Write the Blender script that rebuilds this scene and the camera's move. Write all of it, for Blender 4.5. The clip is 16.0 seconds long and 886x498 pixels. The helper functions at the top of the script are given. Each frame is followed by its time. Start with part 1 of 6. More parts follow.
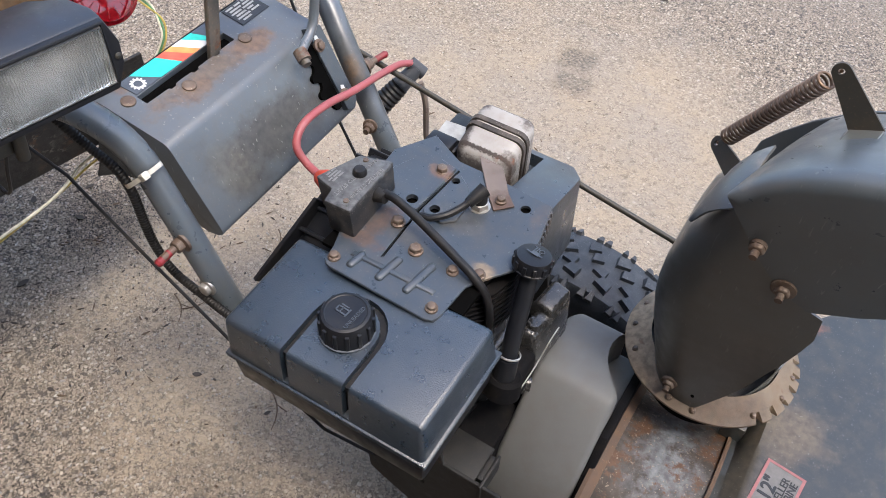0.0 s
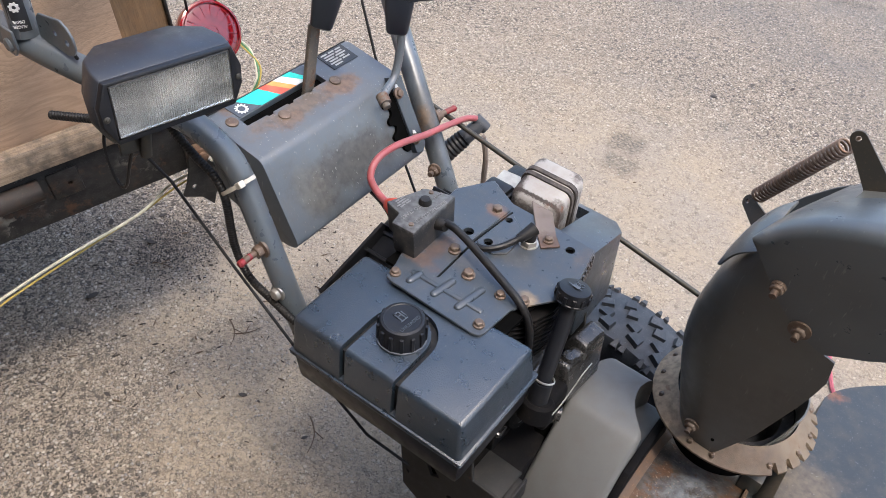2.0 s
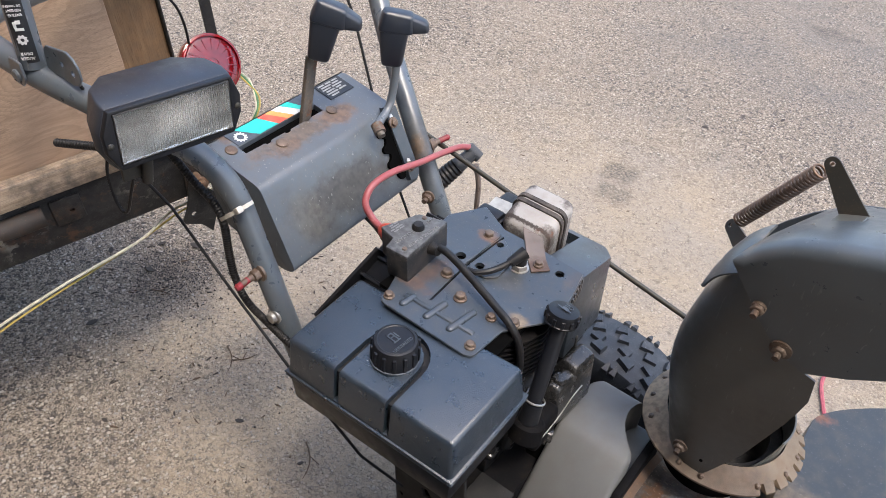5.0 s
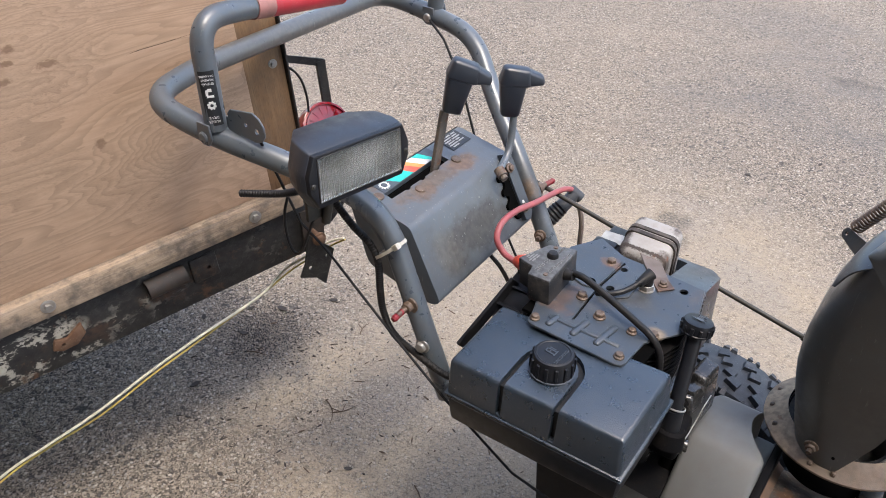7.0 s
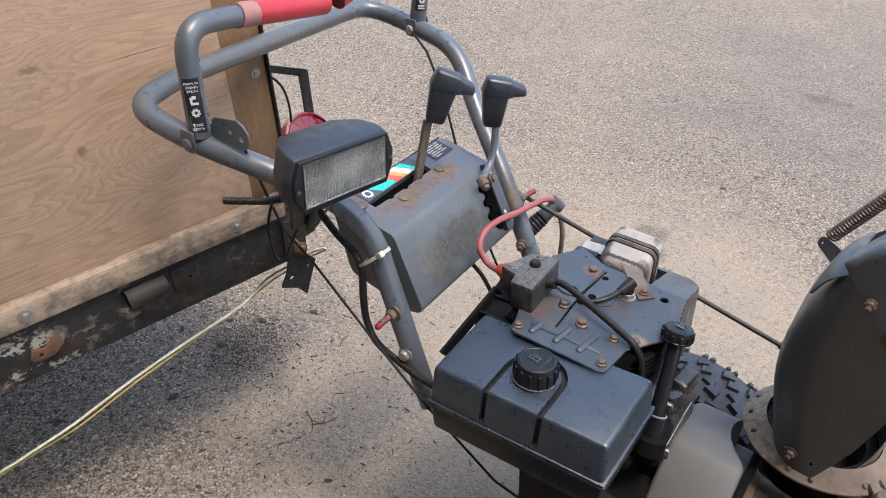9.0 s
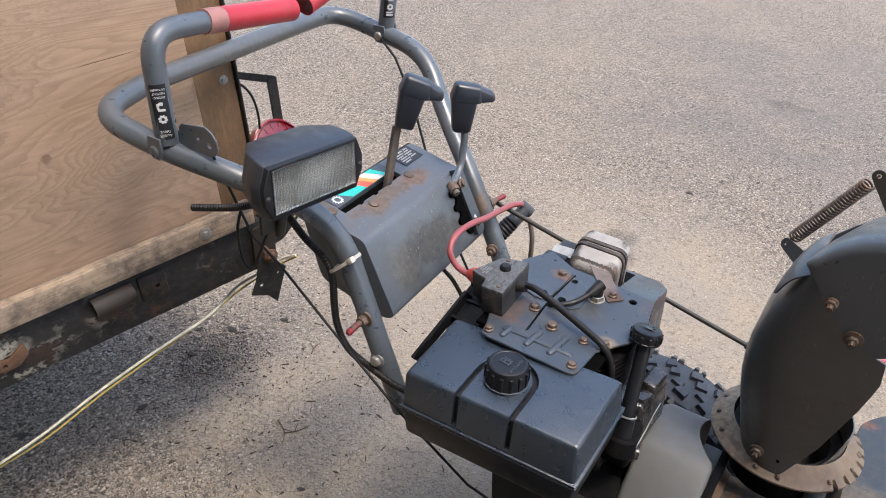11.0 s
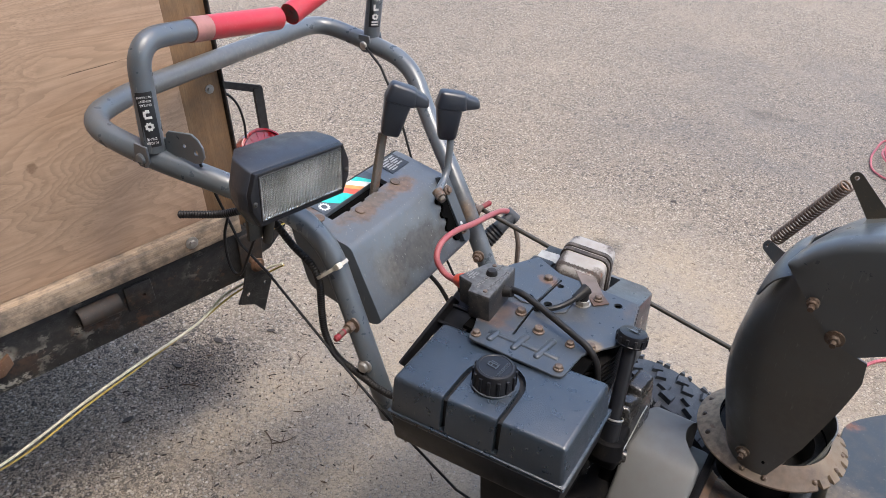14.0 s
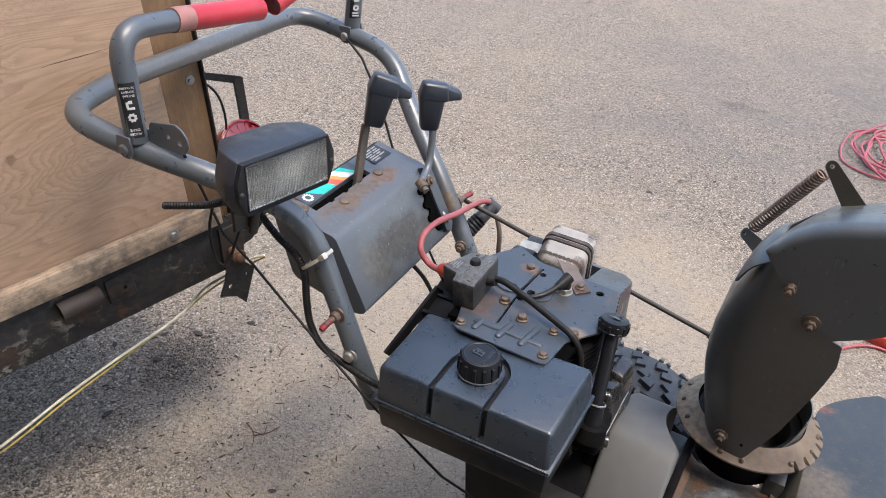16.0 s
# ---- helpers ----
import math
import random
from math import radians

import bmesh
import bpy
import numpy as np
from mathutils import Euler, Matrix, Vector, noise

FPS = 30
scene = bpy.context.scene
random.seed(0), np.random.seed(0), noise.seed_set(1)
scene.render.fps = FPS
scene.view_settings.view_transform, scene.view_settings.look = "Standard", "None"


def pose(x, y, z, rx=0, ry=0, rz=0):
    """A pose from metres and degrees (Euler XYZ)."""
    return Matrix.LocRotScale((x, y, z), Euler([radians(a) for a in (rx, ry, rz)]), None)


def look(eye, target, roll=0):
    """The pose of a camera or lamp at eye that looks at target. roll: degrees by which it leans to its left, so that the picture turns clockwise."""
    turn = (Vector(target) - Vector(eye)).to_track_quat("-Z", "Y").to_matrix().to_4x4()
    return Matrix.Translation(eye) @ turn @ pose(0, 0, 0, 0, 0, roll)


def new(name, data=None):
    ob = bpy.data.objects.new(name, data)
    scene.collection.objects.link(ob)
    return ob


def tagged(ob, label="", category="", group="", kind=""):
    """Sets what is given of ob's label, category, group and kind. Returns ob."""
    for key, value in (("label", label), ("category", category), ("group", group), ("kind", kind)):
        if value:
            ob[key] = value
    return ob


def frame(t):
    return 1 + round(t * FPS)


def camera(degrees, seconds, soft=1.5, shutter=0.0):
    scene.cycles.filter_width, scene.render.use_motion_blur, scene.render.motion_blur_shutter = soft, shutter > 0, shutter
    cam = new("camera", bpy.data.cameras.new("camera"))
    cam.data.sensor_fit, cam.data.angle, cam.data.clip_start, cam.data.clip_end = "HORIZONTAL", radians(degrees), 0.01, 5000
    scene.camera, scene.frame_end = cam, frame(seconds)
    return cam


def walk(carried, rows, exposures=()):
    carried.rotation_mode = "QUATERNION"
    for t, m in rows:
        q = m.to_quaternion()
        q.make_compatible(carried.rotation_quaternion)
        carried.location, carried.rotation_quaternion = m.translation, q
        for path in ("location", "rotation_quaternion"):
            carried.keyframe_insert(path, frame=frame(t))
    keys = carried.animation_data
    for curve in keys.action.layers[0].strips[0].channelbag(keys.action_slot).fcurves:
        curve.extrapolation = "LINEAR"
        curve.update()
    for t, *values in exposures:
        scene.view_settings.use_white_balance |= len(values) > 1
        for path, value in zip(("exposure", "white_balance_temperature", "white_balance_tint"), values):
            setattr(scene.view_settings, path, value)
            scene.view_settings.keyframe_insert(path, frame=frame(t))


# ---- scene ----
cam = camera(59.4, 16.0, 0.55)
PATH = [
    (0, (0.305, -0.503, 1.3), (-0.354, 0.635, -0.207), 2.9),
    (0.5, (0.338, -0.552, 1.31), (-0.357, 0.584, -0.181), 3.6),
    (1, (0.337, -0.59, 1.308), (-0.41, 0.541, -0.163), 5.3),
    (1.5, (0.344, -0.596, 1.312), (-0.447, 0.573, -0.105), 5.3),
    (2, (0.352, -0.607, 1.323), (-0.476, 0.598, -0.042), 5.3),
    (2.5, (0.366, -0.6, 1.327), (-0.475, 0.621, -0.016), 5.3),
    (3, (0.369, -0.596, 1.331), (-0.496, 0.652, 0.03), 4.9),
    (5.3, (0.373, -0.636, 1.335), (-0.489, 0.609, 0.029), 5.2),
    (5.5, (0.366, -0.663, 1.337), (-0.502, 0.578, 0.03), 5.2),
    (6, (0.315, -0.745, 1.34), (-0.608, 0.5, 0.075), 2.7),
    (6.5, (0.311, -0.805, 1.337), (-0.643, 0.481, 0.138), 1.1),
    (7, (0.306, -0.818, 1.338), (-0.655, 0.505, 0.188), 1.2),
    (7.5, (0.298, -0.83, 1.343), (-0.67, 0.516, 0.225), 1.5),
    (8, (0.296, -0.836, 1.332), (-0.667, 0.517, 0.217), 1.8),
    (8.5, (0.309, -0.828, 1.334), (-0.641, 0.533, 0.218), 2.0),
    (9, (0.305, -0.831, 1.333), (-0.623, 0.545, 0.216), 2.4),
    (9.5, (0.293, -0.842, 1.332), (-0.623, 0.542, 0.217), 3.1),
    (10, (0.3, -0.833, 1.341), (-0.597, 0.576, 0.241), 3.4),
    (10.2, (0.309, -0.83, 1.339), (-0.566, 0.594, 0.242), 3.1),
    (12.3, (0.307, -0.843, 1.33), (-0.566, 0.582, 0.232), 3.2),
    (12.5, (0.304, -0.843, 1.332), (-0.573, 0.589, 0.245), 3.3),
    (13, (0.305, -0.848, 1.332), (-0.569, 0.595, 0.258), 3.3),
    (13.5, (0.306, -0.837, 1.332), (-0.56, 0.616, 0.264), 3.3),
    (14, (0.315, -0.844, 1.327), (-0.54, 0.615, 0.259), 3.3),
    (14.5, (0.32, -0.83, 1.329), (-0.505, 0.644, 0.258), 3.1),
    (15, (0.321, -0.839, 1.336), (-0.466, 0.658, 0.267), 3.4),
    (15.5, (0.311, -0.858, 1.33), (-0.476, 0.634, 0.256), 3.7),
    (16, (0.309, -0.859, 1.328), (-0.485, 0.625, 0.247), 4.1),
]
EXPOSURES = [(0.0, 1.17, 6640, 10), (2.5, 1.19, 6640, 10), (7.0, 1.10, 6640, 10), (9.0, 1.05, 6640, 10), (16.0, 1.03, 6640, 10)]
walk(cam, [(t, look(eye, target, roll)) for t, eye, target, roll in PATH], EXPOSURES)

# ---- light ----
SUN_FROM = Vector((0.385, -0.165, 1.0)).normalized()
world = bpy.data.worlds.new("sky")
scene.world = world
world.use_nodes = True
wn = world.node_tree.nodes
sky = wn.new("ShaderNodeTexSky")
sky.sky_type = "NISHITA"
sky.sun_disc = False
sky.sun_elevation = math.asin(SUN_FROM.z)
sky.sun_rotation = math.atan2(SUN_FROM.x, SUN_FROM.y)
sky.dust_density = 3.0
world.node_tree.links.new(sky.outputs[0], wn["Background"].inputs[0])
wn["Background"].inputs[1].default_value = 0.245
sun_data = bpy.data.lights.new("sun", "SUN")
sun_data.energy, sun_data.angle, sun_data.color = 0.80, radians(8), (1.0, 0.95, 0.865)
sun = new("sun", sun_data)
sun.matrix_basis = look(SUN_FROM * 20, (0, 0, 0))


# ---- materials ----
class Nodes:
    """A short hand for building one node material."""

    def __init__(self, name):
        self.mat = bpy.data.materials.new(name)
        self.mat.use_nodes = True
        self.t = self.mat.node_tree
        self.bsdf = self.t.nodes["Principled BSDF"]
        self.coord = self.t.nodes.new("ShaderNodeTexCoord").outputs["Object"]

    def add(self, kind, **inputs):
        n = self.t.nodes.new(kind)
        for key, value in inputs.items():
            self.put(n.inputs[key.replace("_", " ")], value)
        return n

    def put(self, socket, value):
        if isinstance(value, bpy.types.NodeSocket):
            self.t.links.new(value, socket)
        else:
            socket.default_value = value

    def stretch(self, scale):
        m = self.add("ShaderNodeMapping", Vector=self.coord)
        m.inputs["Scale"].default_value = scale
        return m.outputs[0]

    def noise(self, scale, detail=4.0, rough=0.55, vector=None):
        n = self.add("ShaderNodeTexNoise", Vector=vector or self.coord, Scale=scale, Detail=detail, Roughness=rough)
        return n.outputs["Fac"]

    def ramp(self, fac, lo, hi, a=0.0, b=1.0):
        n = self.add("ShaderNodeMapRange", Value=fac)
        for i, v in enumerate((lo, hi, a, b)):
            n.inputs[i + 1].default_value = v
        return n.outputs[0]

    def mix(self, fac, a, b):
        n = self.t.nodes.new("ShaderNodeMix")
        n.data_type = "RGBA"
        for socket, value in ((n.inputs[0], fac), (n.inputs[6], a), (n.inputs[7], b)):
            if isinstance(value, tuple):
                value = (*value[:3], 1.0)
            self.put(socket, value)
        return n.outputs[2]

    def math(self, op, a, b):
        n = self.t.nodes.new("ShaderNodeMath")
        n.operation = op
        self.put(n.inputs[0], a)
        self.put(n.inputs[1], b)
        return n.outputs[0]

    def blob(self, centre, radii, rag=0.5, lo=0.55, hi=1.1):
        """A ragged patch round a place, 1 inside and 0 outside."""
        p = self.add("ShaderNodeMapping", Vector=self.coord)
        p.inputs["Scale"].default_value = tuple(1.0 / r for r in radii)
        p.inputs["Location"].default_value = tuple(-q / r for q, r in zip(centre, radii))
        far = self.add("ShaderNodeVectorMath")
        far.operation = "LENGTH"
        self.t.links.new(p.outputs[0], far.inputs[0])
        uneven = self.ramp(self.noise(0.9 / min(radii), 6.0, 0.65), 0.25, 0.75, -rag, rag)
        return self.ramp(self.math("ADD", far.outputs["Value"], uneven), lo, hi, 1.0, 0.0)

    def bump(self, height, strength, distance=0.001):
        n = self.add("ShaderNodeBump", Height=height, Strength=strength, Distance=distance)
        self.t.links.new(n.outputs[0], self.bsdf.inputs["Normal"])

    def done(self, colour, rough, metal=0.0, **more):
        self.put(self.bsdf.inputs["Base Color"], (*colour, 1.0) if isinstance(colour, tuple) else colour)
        self.put(self.bsdf.inputs["Roughness"], rough)
        self.put(self.bsdf.inputs["Metallic"], metal)
        for key, value in more.items():
            self.put(self.bsdf.inputs[key.replace("_", " ")], value)
        return self.mat


RUST = (0.17, 0.062, 0.022)
RUST_DARK = (0.07, 0.028, 0.014)


def coated(name, colour, rough=0.45, vary=0.25, dirt=(0.11, 0.09, 0.065), dirt_amount=0.35, rust=0.0, grain=900.0, bump=0.15, chips=0.0, metal=0.0, blobs=(), scratch=0.0, sheen=0.5):
    """Paint or plastic with mottling, dust, fine grain and, where asked, blobs (stains, painted shade), rust patches,
    scratches and chipped spots.
    """
    m = Nodes(name)
    big, mid, fine = m.noise(9.0), m.noise(60.0), m.noise(grain, 2.0)
    lighter = tuple(c * (1 + vary) for c in colour)
    darker = tuple(c * (1 - vary) for c in colour)
    col = m.mix(m.ramp(big, 0.3, 0.7), darker, lighter)
    col = m.mix(m.ramp(mid, 0.45, 0.75, 0.0, dirt_amount), col, dirt)
    specks = m.ramp(m.noise(420.0, 3.0, 0.6), 0.62, 0.72, 0.0, dirt_amount * 1.2)
    col = m.mix(specks, col, tuple(q * 1.5 for q in dirt))
    r = m.ramp(mid, 0.3, 0.7, rough - 0.08, rough + 0.12)
    for centre, radii, tone, amount in blobs:
        at = m.math("MULTIPLY", m.blob(centre, radii), amount)
        col = m.mix(at, col, m.mix(m.ramp(m.noise(110.0, 5.0), 0.3, 0.7), tuple(q * 0.55 for q in tone), tuple(q * 1.3 for q in tone)))
        r = m.math("MAXIMUM", r, m.math("MULTIPLY", at, 0.75))
    if scratch:
        lines = m.noise(7.0, 3.0, 0.6, m.stretch((14.0, 14.0, 2.0)))
        fine_lines = m.ramp(m.noise(40.0, 2.0, 0.5, m.stretch((9.0, 7.0, 1.0))), 0.66, 0.70, 0.0, scratch)
        col = m.mix(m.math("MULTIPLY", fine_lines, m.ramp(lines, 0.45, 0.6)), col, (0.30, 0.30, 0.28))
    if chips:
        spots = m.ramp(m.noise(140.0, 5.0, 0.7), 0.70 - chips, 0.73 - chips)
        col = m.mix(spots, col, (0.30, 0.28, 0.25))
    if rust:
        patch = m.ramp(m.noise(22.0, 6.0, 0.65), 0.66 - rust, 0.74 - rust)
        tint = m.mix(m.ramp(m.noise(130.0), 0.35, 0.65), RUST_DARK, RUST)
        col = m.mix(patch, col, tint)
        r = m.math("MAXIMUM", r, m.math("MULTIPLY", patch, 0.85))
    m.bump(fine, bump, 0.0006)
    return m.done(col, r, metal, Specular_IOR_Level=sheen)


KNOTS = ((-0.275, 0.972), (-0.128, 0.790), (-0.62, 1.10), (-0.75, 0.82))


def streaked_wood(name, light, dark, grain=(1.2, 40.0, 40.0), knots=True, dirt=0.0):
    m = Nodes(name)
    if knots:
        field = m.add("ShaderNodeTexNoise", Vector=m.stretch((1.0, 1.0, 6.5)), Scale=1.7, Detail=2.0, Roughness=0.5, Distortion=0.6).outputs["Fac"]
        steps = m.math("ADD", m.math("MULTIPLY", field, 26.0), m.math("MULTIPLY", m.noise(30.0, 3.0, 0.6, m.stretch((1.0, 1.0, 6.0))), 0.5))
        for x, z in KNOTS:
            steps = m.math("ADD", steps, m.math("MULTIPLY", m.blob((x, 0.0, z), (0.10, 0.3, 0.07), 0.25, 0.0, 1.1), 5.0))
        rings = m.math("FRACT", steps, 0.0)
    v = m.stretch(grain)
    wave = m.noise(3.0, 6.0, 0.6, v)
    fine = m.noise(26.0, 5.0, 0.65, v)
    big = m.noise(2.2, 3.0)
    col = m.mix(m.ramp(wave, 0.33, 0.68), dark, light)
    if knots:
        col = m.mix(m.math("MULTIPLY", m.ramp(rings, 0.0, 0.6, 0.75, 0.0), m.ramp(big, 0.3, 0.6, 0.30, 0.9)), col, tuple(c * 0.60 for c in dark))
    patch = m.ramp(m.noise(4.5, 3.0, 0.6), 0.44, 0.58, 0.10, 0.95) if knots else 0.75
    col = m.mix(m.math("MULTIPLY", m.ramp(fine, 0.48, 0.66), patch), col, tuple(c * 0.5 for c in dark))
    col = m.mix(m.ramp(big, 0.4, 0.7, 0.0, 0.45), col, tuple(c * 0.8 for c in light))
    if knots:
        spot = m.add("ShaderNodeTexVoronoi", Vector=m.stretch((2.6, 5.0, 5.0)), Scale=1.0)
        col = m.mix(m.ramp(spot.outputs["Distance"], 0.05, 0.13, 0.85, 0.0), col, (0.09, 0.04, 0.018))
        for x, z, wide, high in ((-0.292, 0.984, 0.014, 0.008), (-0.300, 0.966, 0.016, 0.006), (-0.253, 0.951, 0.022, 0.007), (-0.315, 0.943, 0.018, 0.007), (-0.224, 0.815, 0.012, 0.010), (-0.42, 1.02, 0.03, 0.012), (-0.62, 1.12, 0.05, 0.03)):
            knot = m.blob((x, 0.0, z), (wide * 0.7, 0.2, high * 0.8))
            col = m.mix(m.math("MULTIPLY", knot, 0.6), col, (0.12, 0.06, 0.03))
    if dirt:
        col = m.mix(m.ramp(m.noise(30.0, 6.0, 0.65), 0.42, 0.62, 0.0, dirt), col, (0.075, 0.065, 0.055))
    m.bump(m.math("ADD", fine, wave), 0.4, 0.0008)
    return m.done(col, 0.75)


def plain(name, colour, rough, metal=0.0, grain=700.0, bump=0.1, **more):
    m = Nodes(name)
    col = m.mix(m.ramp(m.noise(80.0), 0.3, 0.7), tuple(c * 0.78 for c in colour), tuple(c * 1.18 for c in colour))
    m.bump(m.noise(grain, 2.0), bump, 0.0005)
    return m.done(col, m.ramp(m.noise(45.0), 0.3, 0.7, rough * 0.85, min(1.0, rough * 1.2)), metal, **more)


GREY = coated("grey_paint", (0.105, 0.122, 0.138), 0.40, 0.15, dirt=(0.12, 0.10, 0.075), dirt_amount=0.3, rust=0.02, chips=0.01, scratch=0.3, blobs=(((0.44, 0.16, 0.42), (0.05, 0.06, 0.05), (0.20, 0.15, 0.09), 0.7), ((0.43, -0.06, 0.40), (0.035, 0.08, 0.06), (0.15, 0.11, 0.07), 0.6)))
PANEL = coated("weathered_panel_paint", (0.086, 0.100, 0.114), 0.36, 0.15, dirt=(0.12, 0.10, 0.075), dirt_amount=0.25, scratch=0.6, blobs=(
    ((-0.224, 0.010, 0.692), (0.040, 0.115, 0.052), (0.056, 0.054, 0.048), 0.85), ((-0.222, -0.070, 0.690), (0.03, 0.030, 0.045), (0.115, 0.105, 0.085), 0.5),
    ((-0.297, -0.020, 0.757), (0.018, 0.095, 0.03), (0.125, 0.085, 0.055), 0.75), ((-0.297, 0.056, 0.757), (0.020, 0.040, 0.03), (0.150, 0.085, 0.045), 0.8), ((-0.346, -0.092, 0.762), (0.013, 0.020, 0.02), (0.15, 0.085, 0.045), 0.7), ((-0.288, -0.046, 0.755), (0.014, 0.03, 0.03), (0.14, 0.085, 0.05), 0.7)), sheen=0.8)
# Second blob paints shade onto the far leg of the handlebar.
GREY_TUBE = coated("grey_tube_paint", (0.082, 0.100, 0.118), 0.32, 0.12, dirt=(0.12, 0.10, 0.075), dirt_amount=0.25, chips=0.0, scratch=0.3, sheen=0.9, blobs=(((-0.232, 0.166, 0.672), (0.014, 0.014, 0.060), (0.26, 0.13, 0.035), 0.85), ((-0.235, 0.176, 0.665), (0.06, 0.03, 0.10), (0.045, 0.045, 0.042), 0.7), ((-0.615, -0.02, 0.90), (0.03, 0.25, 0.03), (0.13, 0.12, 0.10), 0.4)))
CHASSIS = coated("dusty_black_chassis", (0.016, 0.0165, 0.017), 0.6, 0.25, dirt=(0.07, 0.06, 0.052), dirt_amount=0.3, rust=0.01, bump=0.3, sheen=0.35)
CHUTE = coated("chute_paint", (0.080, 0.083, 0.078), 0.36, 0.15, dirt=(0.11, 0.085, 0.06), dirt_amount=0.25, chips=0.0, scratch=0.25, blobs=(((0.37, 0.04, 0.58), (0.07, 0.06, 0.12), (0.070, 0.058, 0.048), 0.35),), sheen=1.0)
HOOD = coated("blue_grey_hood_paint", (0.070, 0.084, 0.094), 0.34, 0.12, dirt=(0.12, 0.10, 0.075), dirt_amount=0.15, scratch=0.3, blobs=(((0.282, 0.06, 0.868), (0.014, 0.05, 0.016), (0.24, 0.21, 0.17), 0.6),), sheen=0.9)
TANK = coated("textured_black_plastic", (0.016, 0.027, 0.041), 0.31, 0.2, dirt=(0.060, 0.072, 0.086), dirt_amount=0.20, grain=700.0, bump=0.7, scratch=0.2, sheen=1.0)
BLACK = coated("black_plastic", (0.009, 0.010, 0.013), 0.38, 0.15, dirt_amount=0.06, sheen=0.35)
KNOB = coated("blue_black_knob", (0.011, 0.016, 0.026), 0.40, 0.15, dirt_amount=0.05, sheen=0.9)
LAMP_SHELL = coated("sun_greyed_lamp_plastic", (0.013, 0.017, 0.025), 0.42, 0.15, dirt=(0.07, 0.068, 0.066), dirt_amount=0.10, scratch=0.2, sheen=0.75)
BLACK_STEEL = coated("black_engine_paint", (0.007, 0.007, 0.008), 0.65, 0.2, dirt=(0.03, 0.024, 0.018), dirt_amount=0.3, rust=0.0, sheen=0.06)
HOUSING = coated("weathered_housing_paint", (0.024, 0.030, 0.033), 0.38, 0.15, dirt=(0.12, 0.10, 0.075), dirt_amount=0.25, chips=0.0, scratch=0.3, blobs=(((0.45, 0.14, 0.43), (0.05, 0.05, 0.05), (0.16, 0.12, 0.075), 0.6), ((0.425, 0.02, 0.42), (0.03, 0.12, 0.05), (0.10, 0.08, 0.055), 0.5), ((0.432, 0.322, 0.43), (0.016, 0.014, 0.03), (0.18, 0.075, 0.04), 0.8)), sheen=0.65)
BRACKET = coated("olive_black_bracket", (0.030, 0.028, 0.023), 0.5, 0.25, dirt=(0.10, 0.07, 0.04), dirt_amount=0.3, rust=0.02)
SHROUD = coated("blue_black_shroud", (0.038, 0.049, 0.062), 0.34, 0.2, dirt=(0.095, 0.085, 0.075), dirt_amount=0.30, rust=0.0, scratch=0.3, blobs=(
    ((-0.050, -0.030, 0.668), (0.014, 0.035, 0.03), (0.11, 0.06, 0.035), 0.6), ((-0.055, -0.062, 0.668), (0.030, 0.010, 0.03), (0.13, 0.07, 0.040), 0.6), ((0.082, -0.034, 0.668), (0.016, 0.016, 0.02), (0.20, 0.15, 0.10), 0.9),
    ((-0.010, -0.030, 0.668), (0.03, 0.022, 0.03), (0.10, 0.085, 0.07), 0.4), ((0.030, 0.020, 0.668), (0.035, 0.02, 0.03), (0.10, 0.09, 0.075), 0.4), ((-0.037, 0.076, 0.670), (0.016, 0.014, 0.02), (0.16, 0.08, 0.04), 0.7), ((0.098, 0.075, 0.65), (0.014, 0.04, 0.03), (0.10, 0.07, 0.05), 0.5)), sheen=0.75)
BLACK_BOX = coated("worn_black_plastic", (0.016, 0.0165, 0.018), 0.5, 0.2, dirt=(0.14, 0.12, 0.10), dirt_amount=0.4, blobs=(((-0.09, -0.02, 0.709), (0.05, 0.07, 0.006), (0.105, 0.108, 0.11), 0.85),))
OILY = coated("oily_casting", (0.020, 0.020, 0.020), 0.20, 0.45, dirt=(0.075, 0.070, 0.066), dirt_amount=0.5, grain=220.0, bump=1.0, sheen=0.8)
COVER = coated("grey_belt_cover", (0.128, 0.130, 0.128), 0.50, 0.12, dirt=(0.13, 0.11, 0.085), dirt_amount=0.2)
RUSTY = coated("rusty_steel", (0.11, 0.055, 0.030), 0.75, 0.45, dirt=(0.18, 0.13, 0.09), dirt_amount=0.5, grain=500.0, bump=0.5)
DRUM_RUST = coated("brown_rusted_paint", (0.085, 0.055, 0.038), 0.7, 0.4, dirt=(0.16, 0.09, 0.05), dirt_amount=0.6, bump=0.5)
# First blob is rust, darkened to carry the chute's shade on the near side.
RING_TAN = coated("rust_and_shade_ring", (0.150, 0.114, 0.078), 0.6, 0.3, dirt=(0.13, 0.075, 0.042), dirt_amount=0.4, rust=0.03, bump=0.4, blobs=(((0.37, 0.075, 0.49), (0.07, 0.04, 0.03), (0.070, 0.042, 0.028), 0.7), ((0.24, 0.13, 0.49), (0.045, 0.12, 0.03), (0.32, 0.235, 0.15), 0.85)))
BOLT = coated("rusted_bolt", (0.115, 0.078, 0.056), 0.5, 0.4, dirt=(0.23, 0.195, 0.16), dirt_amount=0.6, grain=400.0, bump=0.4, metal=0.3)
ZINC = coated("zinc_bolt", (0.42, 0.41, 0.39), 0.4, 0.2, dirt=(0.2, 0.15, 0.1), dirt_amount=0.5, metal=0.7)
